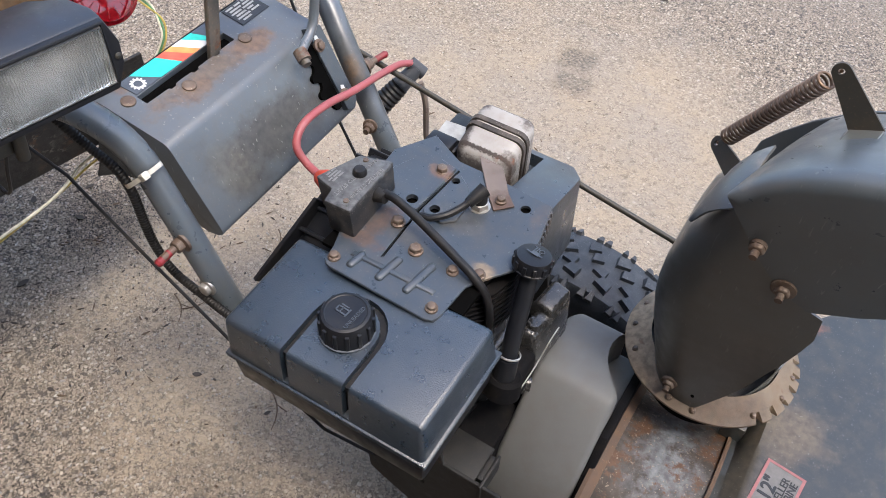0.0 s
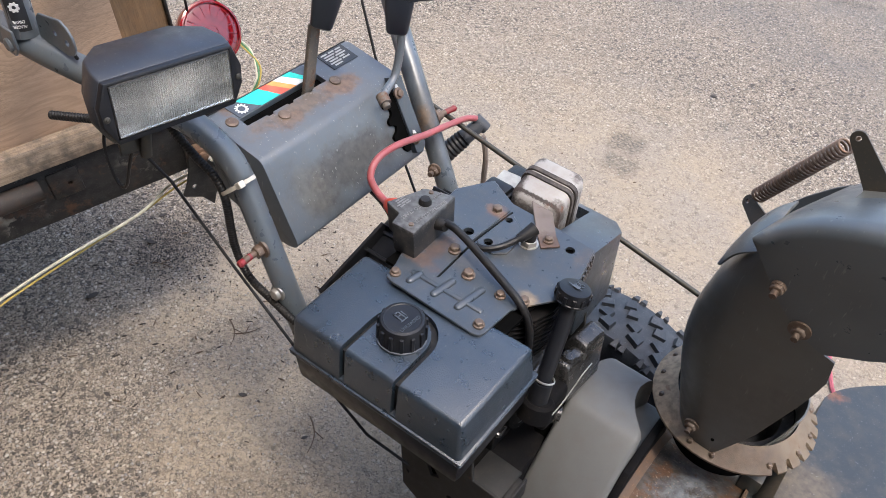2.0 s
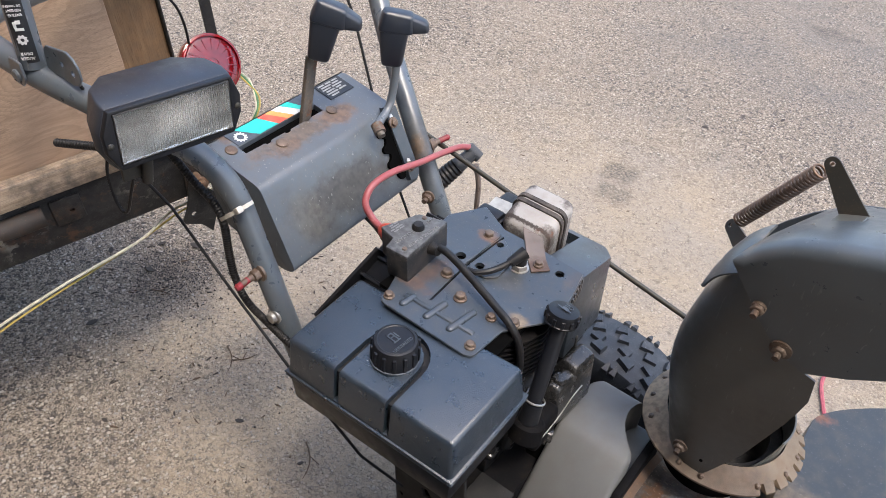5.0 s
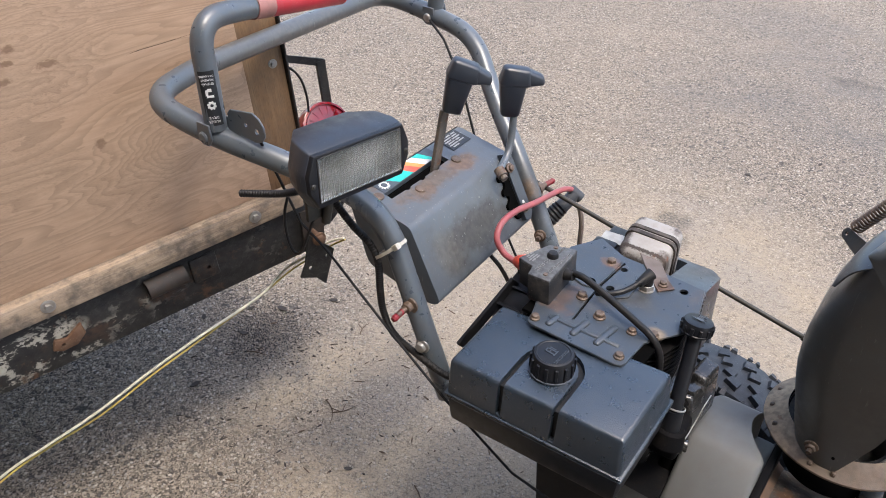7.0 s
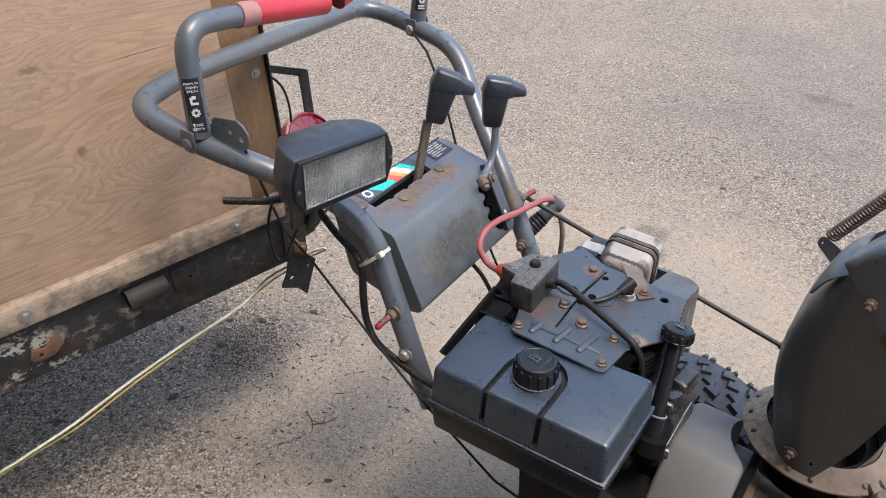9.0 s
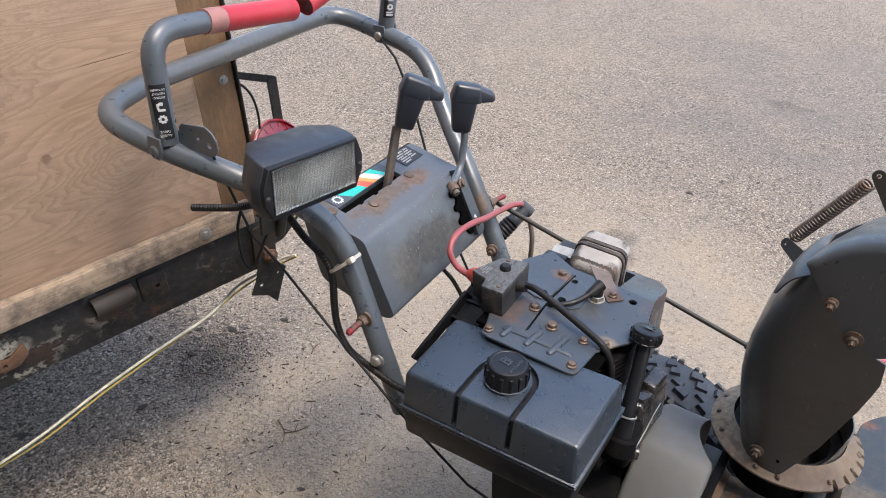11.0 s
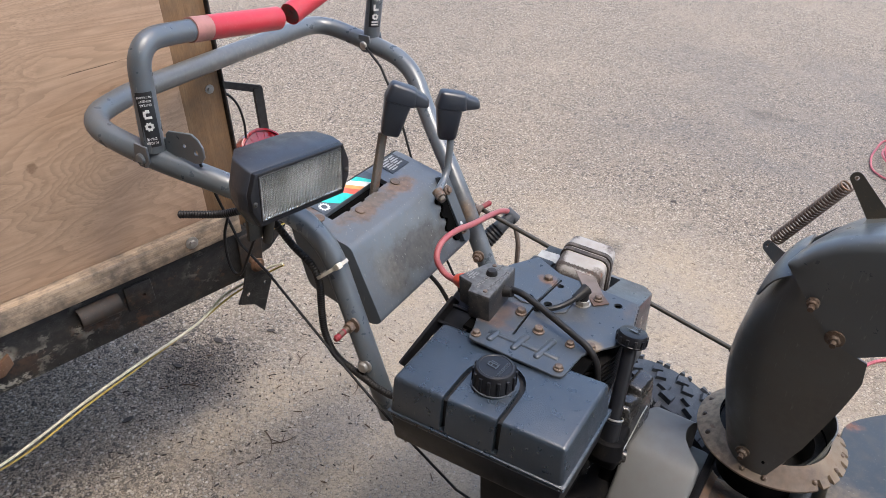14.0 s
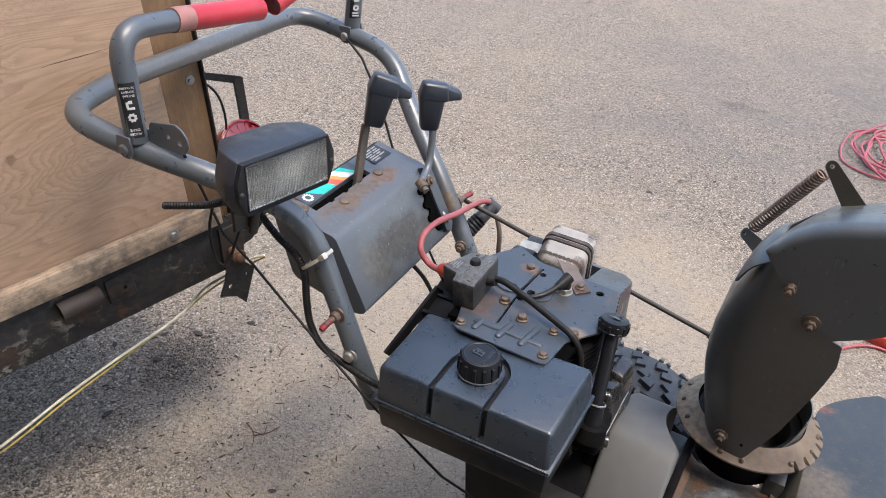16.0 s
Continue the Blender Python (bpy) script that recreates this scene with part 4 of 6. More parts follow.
sleeve = part("cable_sleeve", join(rod(sleeve_a, sleeve_a.lerp(sleeve_b, 0.50), 0.0105, 0.0135), rod(sleeve_a + Vector((-0.010, -0.003, 0.006)), sleeve_a + Vector((0.009, 0.004, -0.008)), 0.0105, 0.0095)), DUSTY_RUBBER, red, "grey-black rubber connector")
part("sleeve_ribs", tube([sleeve_a.lerp(sleeve_b, 0.46 + 0.045 * i) for i in range(13)], lambda t: 0.0148 + 0.002 * t, 16, 0.91), RUBBER, sleeve, "black corrugated rubber sleeve")
part("switch_lead", tube(flowing([(-0.177, 0.243, 0.634), (-0.168, 0.244, 0.600), (-0.164, 0.240, 0.555), (-0.155, 0.235, 0.49), (-0.14, 0.22, 0.42)], 6), 0.0045, 10), TAN_STEEL, blower, "thin brown lead hanging beside the engine")

# muffler and heat box
def can(y0, y1, grow=0.0):
    """A slice of the muffler's pressed box, whose top falls towards the front."""
    def top(y):
        return 0.664 + (y - 0.130) * 0.35 + grow
    a, b = -0.054 - grow, 0.024 + grow
    return hexa([(a, y0, 0.600), (b, y0, 0.600), (b, y1, 0.600), (a, y1, 0.600)], [(a, y0, top(y0)), (b, y0, top(y0)), (b, y1, top(y1)), (a, y1, top(y1))])


muffler = part("muffler", rounded(can(0.130, 0.203), 0.013, 4, 60), MUFFLER, blower, "white-silver muffler box with scorched rusty edges")
for y in (0.163, 0.172):
    band = can(y, y + 0.0055, 0.0026)
    edges = [e for e in band.edges if abs(e.verts[0].co.y - e.verts[1].co.y) > 0.004]
    bmesh.ops.bevel(band, geom=edges, offset=0.014, segments=4, profile=0.5, affect="EDGES", clamp_overlap=True)
    part("muffler_seam", band, SEAM, muffler, "scorched dark folded seam")
part("muffler_bracket", prism([(-0.014, 0.124), (0.020, 0.122), (0.048, 0.086), (0.063, 0.072), (0.046, 0.053), (0.026, 0.074)], TOP + 0.0005, TOP + 0.0028, "z", 0.0006, 1), TAN_STEEL, muffler, "heat-browned muffler bracket")
heat = part("heat_box", cut(hexa([(-0.06, 0.105, 0.50), (0.098, 0.100, 0.50), (0.096, 0.207, 0.50), (0.080, 0.232, 0.50), (-0.06, 0.232, 0.50)], [(-0.06, 0.103, 0.646), (0.094, 0.100, 0.652), (0.091, 0.207, 0.622), (0.072, 0.228, 0.617), (-0.06, 0.228, 0.617)], 0.003, 2), box(-0.056, 0.034, 0.12, 0.215, 0.60, 0.72)), SHROUD, blower, "blue-black sheet steel heat box round the muffler")
for i in range(7):
    t = i / 6
    spot = Vector((0.1135, 0.034, 0.0)).lerp(Vector((0.1005, 0.094, 0.0)), t)
    part("louvre", moved(box(-0.0012, 0.0012, -0.0024, 0.0024, 0.640, 0.6635, 0.0006, 1), Matrix.Translation(spot) @ Matrix.Rotation(0.2, 4, "Z")), SHROUD, heat, "upright cooling slat")
part("carburettor_cover", join(box(-0.095, -0.055, 0.135, 0.21, 0.575, 0.645, 0.006), box(-0.098, -0.06, 0.13, 0.155, 0.60, 0.652, 0.004)), BLACK, blower, "black carburettor cover")
part("warning_label", moved(box(-0.02, 0.018, -0.014, 0.014, 0, 0.0008), axes((-0.074, 0.168, 0.6472), (1, 0.1, 0), (0, 1, 0))), PALE_PRINT, heat)

# belt cover
side = [(0.136, 0.36), (0.134, 0.466), (0.124, 0.480), (0.060, 0.484), (0.022, 0.481), (-0.006, 0.458), (-0.062, 0.393), (-0.084, 0.340), (-0.108, 0.240), (-0.110, 0.20), (0.136, 0.20)]
bite = prism([(0.2225, 0.16), (0.2215, 0.131), (0.2145, 0.116), (0.2115, 0.102), (0.2125, 0.090), (0.2170, 0.074), (0.2250, 0.060), (0.2360, 0.046), (0.2520, 0.030), (0.32, 0.030), (0.32, 0.16)], 0.42, 0.60)
nose = prism([(0.120, 0.082), (0.1445, 0.106), (0.163, 0.129), (0.166, 0.16), (0.10, 0.16)], 0.15, 0.60)
cover_bm = cut(prism(side, 0.144, 0.2505, "x", 0.008, 3), bite, nose)
belt = part("belt_cover", rounded(cover_bm, 0.0022, 2, 40), COVER, blower, "dusty grey moulded belt cover")
part("cover_bolt", join(hex_bolt((0.192, -0.093, 0.318), (0, -0.95, 0.30), 0.0070, 0.008), rod((0.192, -0.093, 0.318), (0.192, -0.104, 0.322), 0.003)), ZINC, belt)
part("cover_wall", prism([(0.128, 0.21), (0.128, 0.445), (-0.005, 0.445), (-0.055, 0.385), (-0.090, 0.30), (-0.10, 0.21)], 0.2505, 0.262, "x", 0.002), BLACK_STEEL, belt)
# Black block added to act as the shadow beside the belt cover.
part("pulley_shade_block", prism([(0.120, 0.21), (0.100, 0.45), (0.02, 0.455), (-0.05, 0.385), (-0.085, 0.32), (-0.10, 0.21)], 0.120, 0.1435, "x", 0.004), DARK, belt)

# impeller drum and auger housing
cy, cz, rad = 0.030, 0.248, 0.166
drum_m = frame_at((0.262, cy, cz), (1, 0, 0))
drum = part("impeller_drum", lathe([(0.10, -0.004), (rad + 0.001, -0.004), (rad + 0.001, 0.150), (0.10, 0.150)], 72, drum_m), DRUM, blower, "impeller drum with grey paint worn to bare metal and rust")
part("drum_flange", lathe([(rad - 0.01, -0.006), (rad + 0.009, -0.006), (rad + 0.010, -0.001), (rad + 0.006, 0.003), (rad + 0.0025, 0.010), (rad - 0.01, 0.010)], 72, drum_m), DRUM_RUST, drum, "rust-brown rolled flange")
def shell(a, u):
    """A point of the housing, from the drum's collar (u = 0) to the back edge of its top and sides (u = 1), then forward."""
    co, si = math.cos(a), math.sin(a)
    p0 = Vector((0.400, cy + (rad + 0.0035) * co, cz + (rad + 0.0035) * si))
    deg = math.degrees(a)
    if 25 <= deg <= 155:
        p2 = Vector((0.420, 0.048 + 0.368 * (90 - deg) / 65, 0.430))
    else:
        low = (25 - deg if deg < 25 else deg - 155) / 55
        p2 = Vector((0.420, 0.048 + (0.368 if deg < 90 else -0.368), 0.430 - 0.38 * low))
    p2.x += 0.095 * max(0.0, (abs(p2.y - 0.048) - 0.26) / 0.11) ** 1.5
    if u > 1:
        return Vector((p2.x + (u - 1) * 0.3, p2.y, p2.z))
    p1 = Vector((0.412, p0.y * 0.5 + p2.y * 0.5, p0.z * 0.4 + p2.z * 0.6))
    return p0 * (1 - u) ** 2 + p1 * 2 * u * (1 - u) + p2 * u * u


CROWN = [shell(radians(60 + 0.5 * i), 0.04 * k) for i in range(121) for k in range(40)]


def lying(x, y):
    """The height of the collar's crown at a place."""
    best = sorted(CROWN, key=lambda p: (p.x - x) ** 2 + (p.y - y) ** 2)[:4]
    w = [1.0 / ((p.x - x) ** 2 + (p.y - y) ** 2 + 1e-7) for p in best]
    return sum(k * p.z for k, p in zip(w, best)) / sum(w)


shell_rows = []
for i in range(121):
    a = radians(-30 + 240 * i / 120)
    start = shell(a, 0.0)
    row = [(0.390, start.y, start.z)] + [tuple(shell(a, u / 10)) for u in range(11)] + [tuple(shell(a, u)) for u in (1.03, 1.1, 1.4, 2.0)]
    shell_rows.append(row)
housing = part("auger_housing", sheet(shell_rows, 0.0025), HOUSING, blower, "grey painted auger housing flaring from the drum collar, scuffed")
part("collar_edge", lathe([(rad + 0.002, -0.002), (rad + 0.0062, -0.002), (rad + 0.0066, 0.001), (rad + 0.0045, 0.003), (rad + 0.002, 0.003)], 72, frame_at((0.390, cy, cz), (1, 0, 0))), DRUM_RUST, housing)
# Box added to close the see-through gap between ring and housing.
part("collar_gap_plug", box(0.374, 0.402, 0.112, 0.205, 0.32, 0.425, 0.002), HOUSING, housing)
part("housing_lip", tube([(x, 0.417, 0.428) for x in (0.53, 0.6, 0.7, 0.8)], 0.003, 8), RUSTY, housing)


def draped(bm, lift):
    """Laid on the collar's crown."""
    for v in bm.verts:
        v.co.z = lying(v.co.x, v.co.y) + lift + v.co.z - 0.42
    return bm


mark = axes((0.456, 0.049, 0.42), (0.10, 1, 0), (-1, 0.10, 0.0))
paper = box(-0.038, 0.038, -0.024, 0.024, 0.0, 0.0008)
bmesh.ops.subdivide_edges(paper, edges=paper.edges[:], cuts=7, use_grid_fill=True)
part("size_label", draped(moved(paper, mark), 0.0004), FADED_LABEL, housing, "faded white label with pink border")
for x0, x1, y0, y1 in ((-0.038, 0.038, 0.0205, 0.024), (-0.038, 0.038, -0.024, -0.0205), (-0.038, -0.0345, -0.0205, 0.0205), (0.0345, 0.038, -0.0205, 0.0205)):
    strip_bm = box(x0, x1, y0, y1, 0.0, 0.0004)
    bmesh.ops.subdivide_edges(strip_bm, edges=strip_bm.edges[:], cuts=7, use_grid_fill=True)
    part("label_border", draped(moved(strip_bm, mark), 0.0013), PINK_PRINT, housing)
for words, size, v, bold in (('12"', 0.024, 0.0090, 0.0007), ("IMPELLER", 0.0125, -0.0045, 0.0002), ("TURBINE", 0.0125, -0.0145, 0.0002)):
    ink = join(*[lettering(words, size, mark @ Matrix.Translation((du, v + dv, 0.00002 * k)), 0.0003) for k, (du, dv) in enumerate(((-bold, 0), (bold, 0), (0, -bold), (0, bold)))])
    part("label_print", draped(ink, 0.0015), LABEL_BLACK, housing)

# chute ring
RC = Vector((0.322, 0.164, 0.486))
flange = bmesh.new()
sides = 240
rows = []
for i in range(sides):
    a = 2 * math.pi * i / sides
    notch = ((i + 3) % 8 < 2) and -50 < math.degrees((a + math.pi) % (2 * math.pi) - math.pi) < 60
    outer = 0.0995 if notch else 0.1085
    rows.append([flange.verts.new(RC + Vector((math.cos(a) * r, math.sin(a) * r, z))) for r, z in ((0.0800, 0.0110), (0.0975, -0.0020), (outer + 0.001, -0.0090), (outer + 0.001, -0.0060), (0.0985, 0.0012), (0.0800, 0.0140))])
for i in range(sides):
    a, b = rows[i], rows[(i + 1) % sides]
    for k in range(6):
        flange.faces.new((a[k], a[(k + 1) % 6], b[(k + 1) % 6], b[k]))
chute_ring = part("chute_ring", flange, RING_TAN, blower, "tan rust-stained toothed chute ring, shade painted on its near side")
# Collar and neck are coloured black to match the shadow under the ring.
part("shade_black_collar", lathe([(0.0790, 0.012), (0.0800, 0.0145), (0.0812, 0.012), (0.0812, 0.004), (0.068, -0.004), (0.064, -0.085)], 72, Matrix.Translation(RC)), BLACK_STEEL, chute_ring)
part("ring_throat", lathe([(0.0, -0.06), (0.0630, -0.06), (0.0630, -0.004), (0.0788, 0.002), (0.0788, 0.010)], 48, Matrix.Translation(RC)), BLACK_BOX, chute_ring)
wall_rows = [[RC + Vector((math.cos(radians(d)) * r, math.sin(radians(d)) * r, z * min(1.0, (d + 48) / 30, (142 - d) / 30) + 0.006)) for d in range(-48, 143, 5)] for r, z in ((0.0785, 0.0), (0.0788, 0.020), (0.0805, 0.040))]
part("collar_wall", sheet(wall_rows, 0.002), CHUTE, chute_ring, "dark raised collar behind the chute foot")
for deg in (170, 192, 214, 258, 276, 318, 345, 5, 30):
    a = radians(deg)
    part("ring_screw", hex_bolt(RC + Vector((math.cos(a) * 0.099, math.sin(a) * 0.1025, -0.0005)), (0, 0, 1), 0.0034, 0.0028, 1.1), BOLT, chute_ring)

# discharge chute
def lerp_rows(rows, z):
    for (za, a), (zb, b) in zip(rows, rows[1:]):
        if za <= z <= zb:
            return a + (b - a) * (z - za) / (zb - za)
    return rows[-1][1]


LEFT = [(0.484, 0.268), (0.51, 0.262), (0.538, 0.256), (0.589, 0.245), (0.643, 0.238), (0.697, 0.240), (0.757, 0.251), (0.803, 0.267), (0.845, 0.284)]
RIGHT = [(0.484, 0.330), (0.497, 0.336), (0.567, 0.362), (0.674, 0.388), (0.715, 0.394), (0.748, 0.390), (0.757, 0.362), (0.797, 0.320), (0.845, 0.288)]
rows = []
for z in [0.484, 0.497, 0.52, 0.545, 0.57, 0.60, 0.63, 0.66, 0.69, 0.715, 0.735, 0.748, 0.757, 0.775, 0.797, 0.82, 0.84]:
    xl, xr = lerp_rows(LEFT, z), lerp_rows(RIGHT, z)
    near, far = 0.063 - 0.13 * (z - 0.515), 0.258 - 0.24 * (z - 0.515)
    near, far = max(near, 0.0655 if z < 0.50 else near), far
    if z > 0.74:
        far += (near + 0.03 - far) * (z - 0.74) / 0.10
    r = min(0.062 - 0.09 * (z - 0.49), 0.055, max(0.01, (xr - xl) * 0.8))
    r = max(r, 0.012)
    row = [(xr, near, z), ((xr + xl + r) / 2, near, z)]
    row += [(xl + r - r * math.sin(a), near + r - r * math.cos(a), z) for a in (math.pi / 2 * i / 7 for i in range(8))]
    row += [(xl + r - r * math.cos(a), far - r + r * math.sin(a), z) for a in (math.pi / 2 * i / 7 for i in range(8))]
    row += [((xr + xl + r) / 2, far, z), (xr, far, z)]
    rows.append(row)
chute = part("discharge_chute", sheet(rows, 0.0022), CHUTE, blower, "dark grey sheet steel discharge chute")
at = Vector((0.295, 0.0615, 0.517))
part("chute_bolt", join(hex_bolt(at, (0, -1, -0.13), 0.0072, 0.006), rod(at, at + Vector((0, -0.013, -0.002)), 0.0036)), BOLT, chute)
# The hole is a flat black disc; its shade is in the colour.
part("chute_hole_black", rod((0.3245, 0.0618, 0.514), (0.3245, 0.0600, 0.5145), 0.0022), DARK, chute)


# deflector hood
def hood_y(z):
    return 0.0595 - 0.13 * (z - 0.515)


top_line = [(0.273, 0.853), (0.282, 0.866), (0.298, 0.885), (0.320, 0.902), (0.348, 0.915), (0.385, 0.928), (0.43, 0.941), (0.475, 0.952)]
low_line = [(0.2765, 0.848), (0.290, 0.831), (0.304, 0.812), (0.322, 0.789), (0.347, 0.763), (0.376, 0.752), (0.412, 0.774), (0.455, 0.808)]
rows = []
far, drop = 0.178, 0.048
for step, ((xt, zt), (xb, zb)) in enumerate(zip(top_line, low_line)):
    sweep = max(0.0, 1 - step / 5)
    length = (Vector((xt, 0, zt)) - Vector((xb, 0, zb))).length
    r = min(0.016, length * 0.45)
    down = (Vector((xb, 0, zb)) - Vector((xt, 0, zt))).normalized()
    y0 = hood_y(zt)
    row = [(xb, hood_y(zb), zb)]
    mid = Vector((xt, 0, zt)) + down * (r + (length - r) * 0.4)
    row.append((mid.x, hood_y(mid.z), mid.z))
    for i in range(7):
        a = math.pi / 2 * i / 6
        p = Vector((xt, 0, zt)) + down * (r - r * math.sin(a))
        row.append((p.x, y0 + r - r * math.cos(a), p.z))
    for u in (0.25, 0.5, 0.75, 0.92):
        row.append((xt + 0.042 * u * sweep, y0 + r + (far - y0 - r) * u, zt - drop * u ** 1.35 + 0.022 * u * sweep))
    row.append((xt + 0.042 * sweep, far, zt - drop - 0.004 + 0.022 * sweep))
    row.append((xb + 0.042 * sweep, far + 0.002, min(zb, zt - drop - 0.006)))
    rows.append(row)
hood = part("deflector_hood", sheet(rows, 0.0030), HOOD, blower, "grey steel deflector hood over the chute")
flap = []
for i in range(11):
    t = i / 10
    mid = Vector((0.286, 0.056, 0.856)).lerp(Vector((0.2485, 0.046, 0.782)), t) + Vector((-0.006, 0.0, 0.010)) * math.sin(math.pi * t)
    wide = 0.029 * (1 - t ** 1.7) + 0.001
    flap.append([mid + Vector((0.003 * k * k, wide * k, wide * (0.42 * k - 0.14 * k * k))) for k in (-1, -0.6, -0.2, 0.2, 0.6, 1)])
part("hood_flap", sheet(flap, 0.0026), HOOD, hood, "bent grey steel tongue of the hood")
cheek = [(0.262, 0.745), (0.268, 0.768), (0.272, 0.790), (0.285, 0.808), (0.308, 0.833), (0.345, 0.862), (0.45, 0.90), (0.45, 0.80), (0.36, 0.75), (0.30, 0.74)]
part("hood_cheek", prism(cheek, 0.184, 0.1865, "y", 0.0008, 1), HOOD, hood)
for at, big in (((0.313, 0.0195, 0.811), 0), ((0.348, 0.0250, 0.770), 1)):
    part("hood_bolt", join(hex_bolt(at, (0, -1, -0.13), 0.0072, 0.006, 1.6 if big else 1.05), rod(at, Vector(at) + Vector((0, -0.014, -0.002)), 0.0036)), BOLT, hood, "rust-brown pivot bolt with nut")
B1, B2 = Vector((0.237, 0.147, 0.797)), Vector((0.310, 0.106, 0.938))


def horn(tip, base_a, base_b, thick):
    """A tapered sheet bracket with a rounded, pierced tip."""
    tip, a, b = Vector(tip), Vector(base_a), Vector(base_b)
    n = (a - tip).cross(b - tip).normalized() * thick
    u = ((a + b) / 2 - tip).normalized()
    w = u.cross(n.normalized())
    if w.dot(b - a) < 0:
        w = -w
    out = [a, b] + [tip + (w * math.cos(t) - u * math.sin(t)) * 0.0075 for t in (math.pi * i / 8 for i in range(9))]
    bm = hexa([p - n / 2 for p in out], [p + n / 2 for p in out])
    return cut(bm, rod(tip - n * 6, tip + n * 6, 0.0028, None, 12))


part("spring_bracket", horn(B1, (0.266, 0.108, 0.786), (0.2795, 0.108, 0.807), 0.003), BRACKET, chute, "dark rust-edged spring bracket")
part("spring_bracket", horn(B2, (0.335, 0.100, 0.894), (0.360, 0.102, 0.903), 0.003), BRACKET, hood, "grey spring bracket with bent foot")
part("bracket_foot", hexa([(0.331, 0.080, 0.891), (0.357, 0.083, 0.900), (0.360, 0.103, 0.900), (0.335, 0.101, 0.891)], [(0.331, 0.080, 0.895), (0.357, 0.083, 0.904), (0.360, 0.103, 0.904), (0.335, 0.101, 0.895)], 0.001, 1), CHUTE, hood, "grey bent foot of the bracket")
axis = (B2 - B1).normalized()
m = frame_at(B1 + axis * 0.016, axis)
length, turns = (B2 - B1).length - 0.030, 27
coil = [m @ Vector((0.0078 * math.cos(2 * math.pi * turns * i / 432), 0.0078 * math.sin(2 * math.pi * turns * i / 432), length * i / 432)) for i in range(433)]
spring = part("extension_spring", tube(coil, 0.00135, 8), SPRING, blower, "rusty extension spring between the brackets")
for p, q in ((B1, coil[0]), (B2, coil[-1])):
    part("spring_hook", tube(flowing([p, p.lerp(q, 0.5) + Vector((0, 0, 0.003)), q], 5), 0.0016, 8), SPRING, spring)

# wheels
def wheel(y, mirror):
    c = Vector((0.105, y, 0.203))
    w = part("wheel", lathe([(0.10, -0.050), (0.150, -0.062), (0.180, -0.060), (0.193, -0.050), (0.197, -0.025), (0.198, 0.0), (0.197, 0.025), (0.193, 0.050), (0.180, 0.060), (0.150, 0.062), (0.10, 0.050)], 64, frame_at(c, (0, 1, 0))), TYRE, blower, "knobbly black rubber tyre, grey with dust")
    part("rim", lathe([(0, -0.02), (0.03, -0.02), (0.035, -0.034), (0.085, -0.034), (0.103, -0.05), (0.108, -0.05), (0.108, 0.05), (0.103, 0.05), (0.085, 0.034), (0.035, 0.034), (0.03, 0.02), (0, 0.02)], 40, frame_at(c, (0, 1, 0))), GREY, w)
    n = 26
    for i in range(n):
        for across, shift, long, wide, turn in ((-0.053, 0.00, 0.0066, 0.017, 0.0), (-0.053, 0.30, 0.0066, 0.017, 0.0), (0.053, 0.48, 0.0066, 0.017, 0.0), (0.053, 0.78, 0.0066, 0.017, 0.0),
                                                (-0.028, 0.10, 0.0120, 0.019, 0.35), (-0.011, 0.36, 0.0110, 0.017, 0.35), (0.011, 0.60, 0.0110, 0.017, -0.3), (0.029, 0.86, 0.0120, 0.019, -0.3)):
            a = 2 * math.pi * (i + shift + 0.04 * math.sin(i * 2.1 + across * 90)) / n
            edge_lug = abs(across) > 0.04
            m = Matrix.Translation(c) @ Matrix.Rotation(a, 4, "Y") @ Matrix.Translation((0, across * (1 if mirror else -1), 0.1965 - (0.008 if edge_lug else 0)))
            skew = Matrix.Rotation(0.40 * (1 if across * (1 if mirror else -1) < 0 else -1), 4, "X") if edge_lug else Matrix.Rotation(turn, 4, "Z")
            k = long + 0.0012 * math.sin(i * 2.3 + across * 60)
            w2 = wide / 2
            lug = hexa([(-k, -w2, -0.004), (k, -w2, -0.004), (k - 0.002, w2, -0.004), (-k + 0.003, w2, -0.004)], [(-k + 0.0012, -w2 + 0.0012, 0.0078), (k - 0.0012, -w2 + 0.0012, 0.0078), (k - 0.0034, w2 - 0.0012, 0.0078), (-k + 0.0044, w2 - 0.0012, 0.0078)])
            LUGS.append((moved(lug, m @ skew), w))


LUGS = []
wheel(0.280, False)
wheel(-0.400, True)
for lug, w in LUGS:
    part("tread_lug", lug, TYRE, w)

# handlebar
R = 0.0158
right_path = [(-0.165, -0.150, 0.500), (-0.200, -0.152, 0.588), (-0.279, -0.154, 0.786), (-0.366, -0.226, 0.850), (-0.480, -0.255, 0.868), (-0.584, -0.272, 0.895), (-0.609, -0.180, 0.901), (-0.620, 0.02, 0.902), (-0.630, 0.266, 0.903), (-0.530, 0.279, 0.884), (-0.425, 0.270, 0.868), (-0.361, 0.235, 0.792), (-0.266, 0.183, 0.715), (-0.190, 0.163, 0.604), (-0.140, 0.160, 0.500)]
bar = fillet(right_path, [0.05, 0.075, 0.05, 0.05, 0.060, 0.05, 0.05, 0.07, 0.05, 0.05, 0.05, 0.06, 0.05], 8)
handle = part("handlebar", tube(bar, R, 18), GREY_TUBE, blower, "bent grey steel tube handlebar")
part("handle_bolt", hex_bolt((-0.2005, -0.150 - R, 0.588), (0, -1, 0), 0.0085, 0.007, 1.35), ZINC, handle)
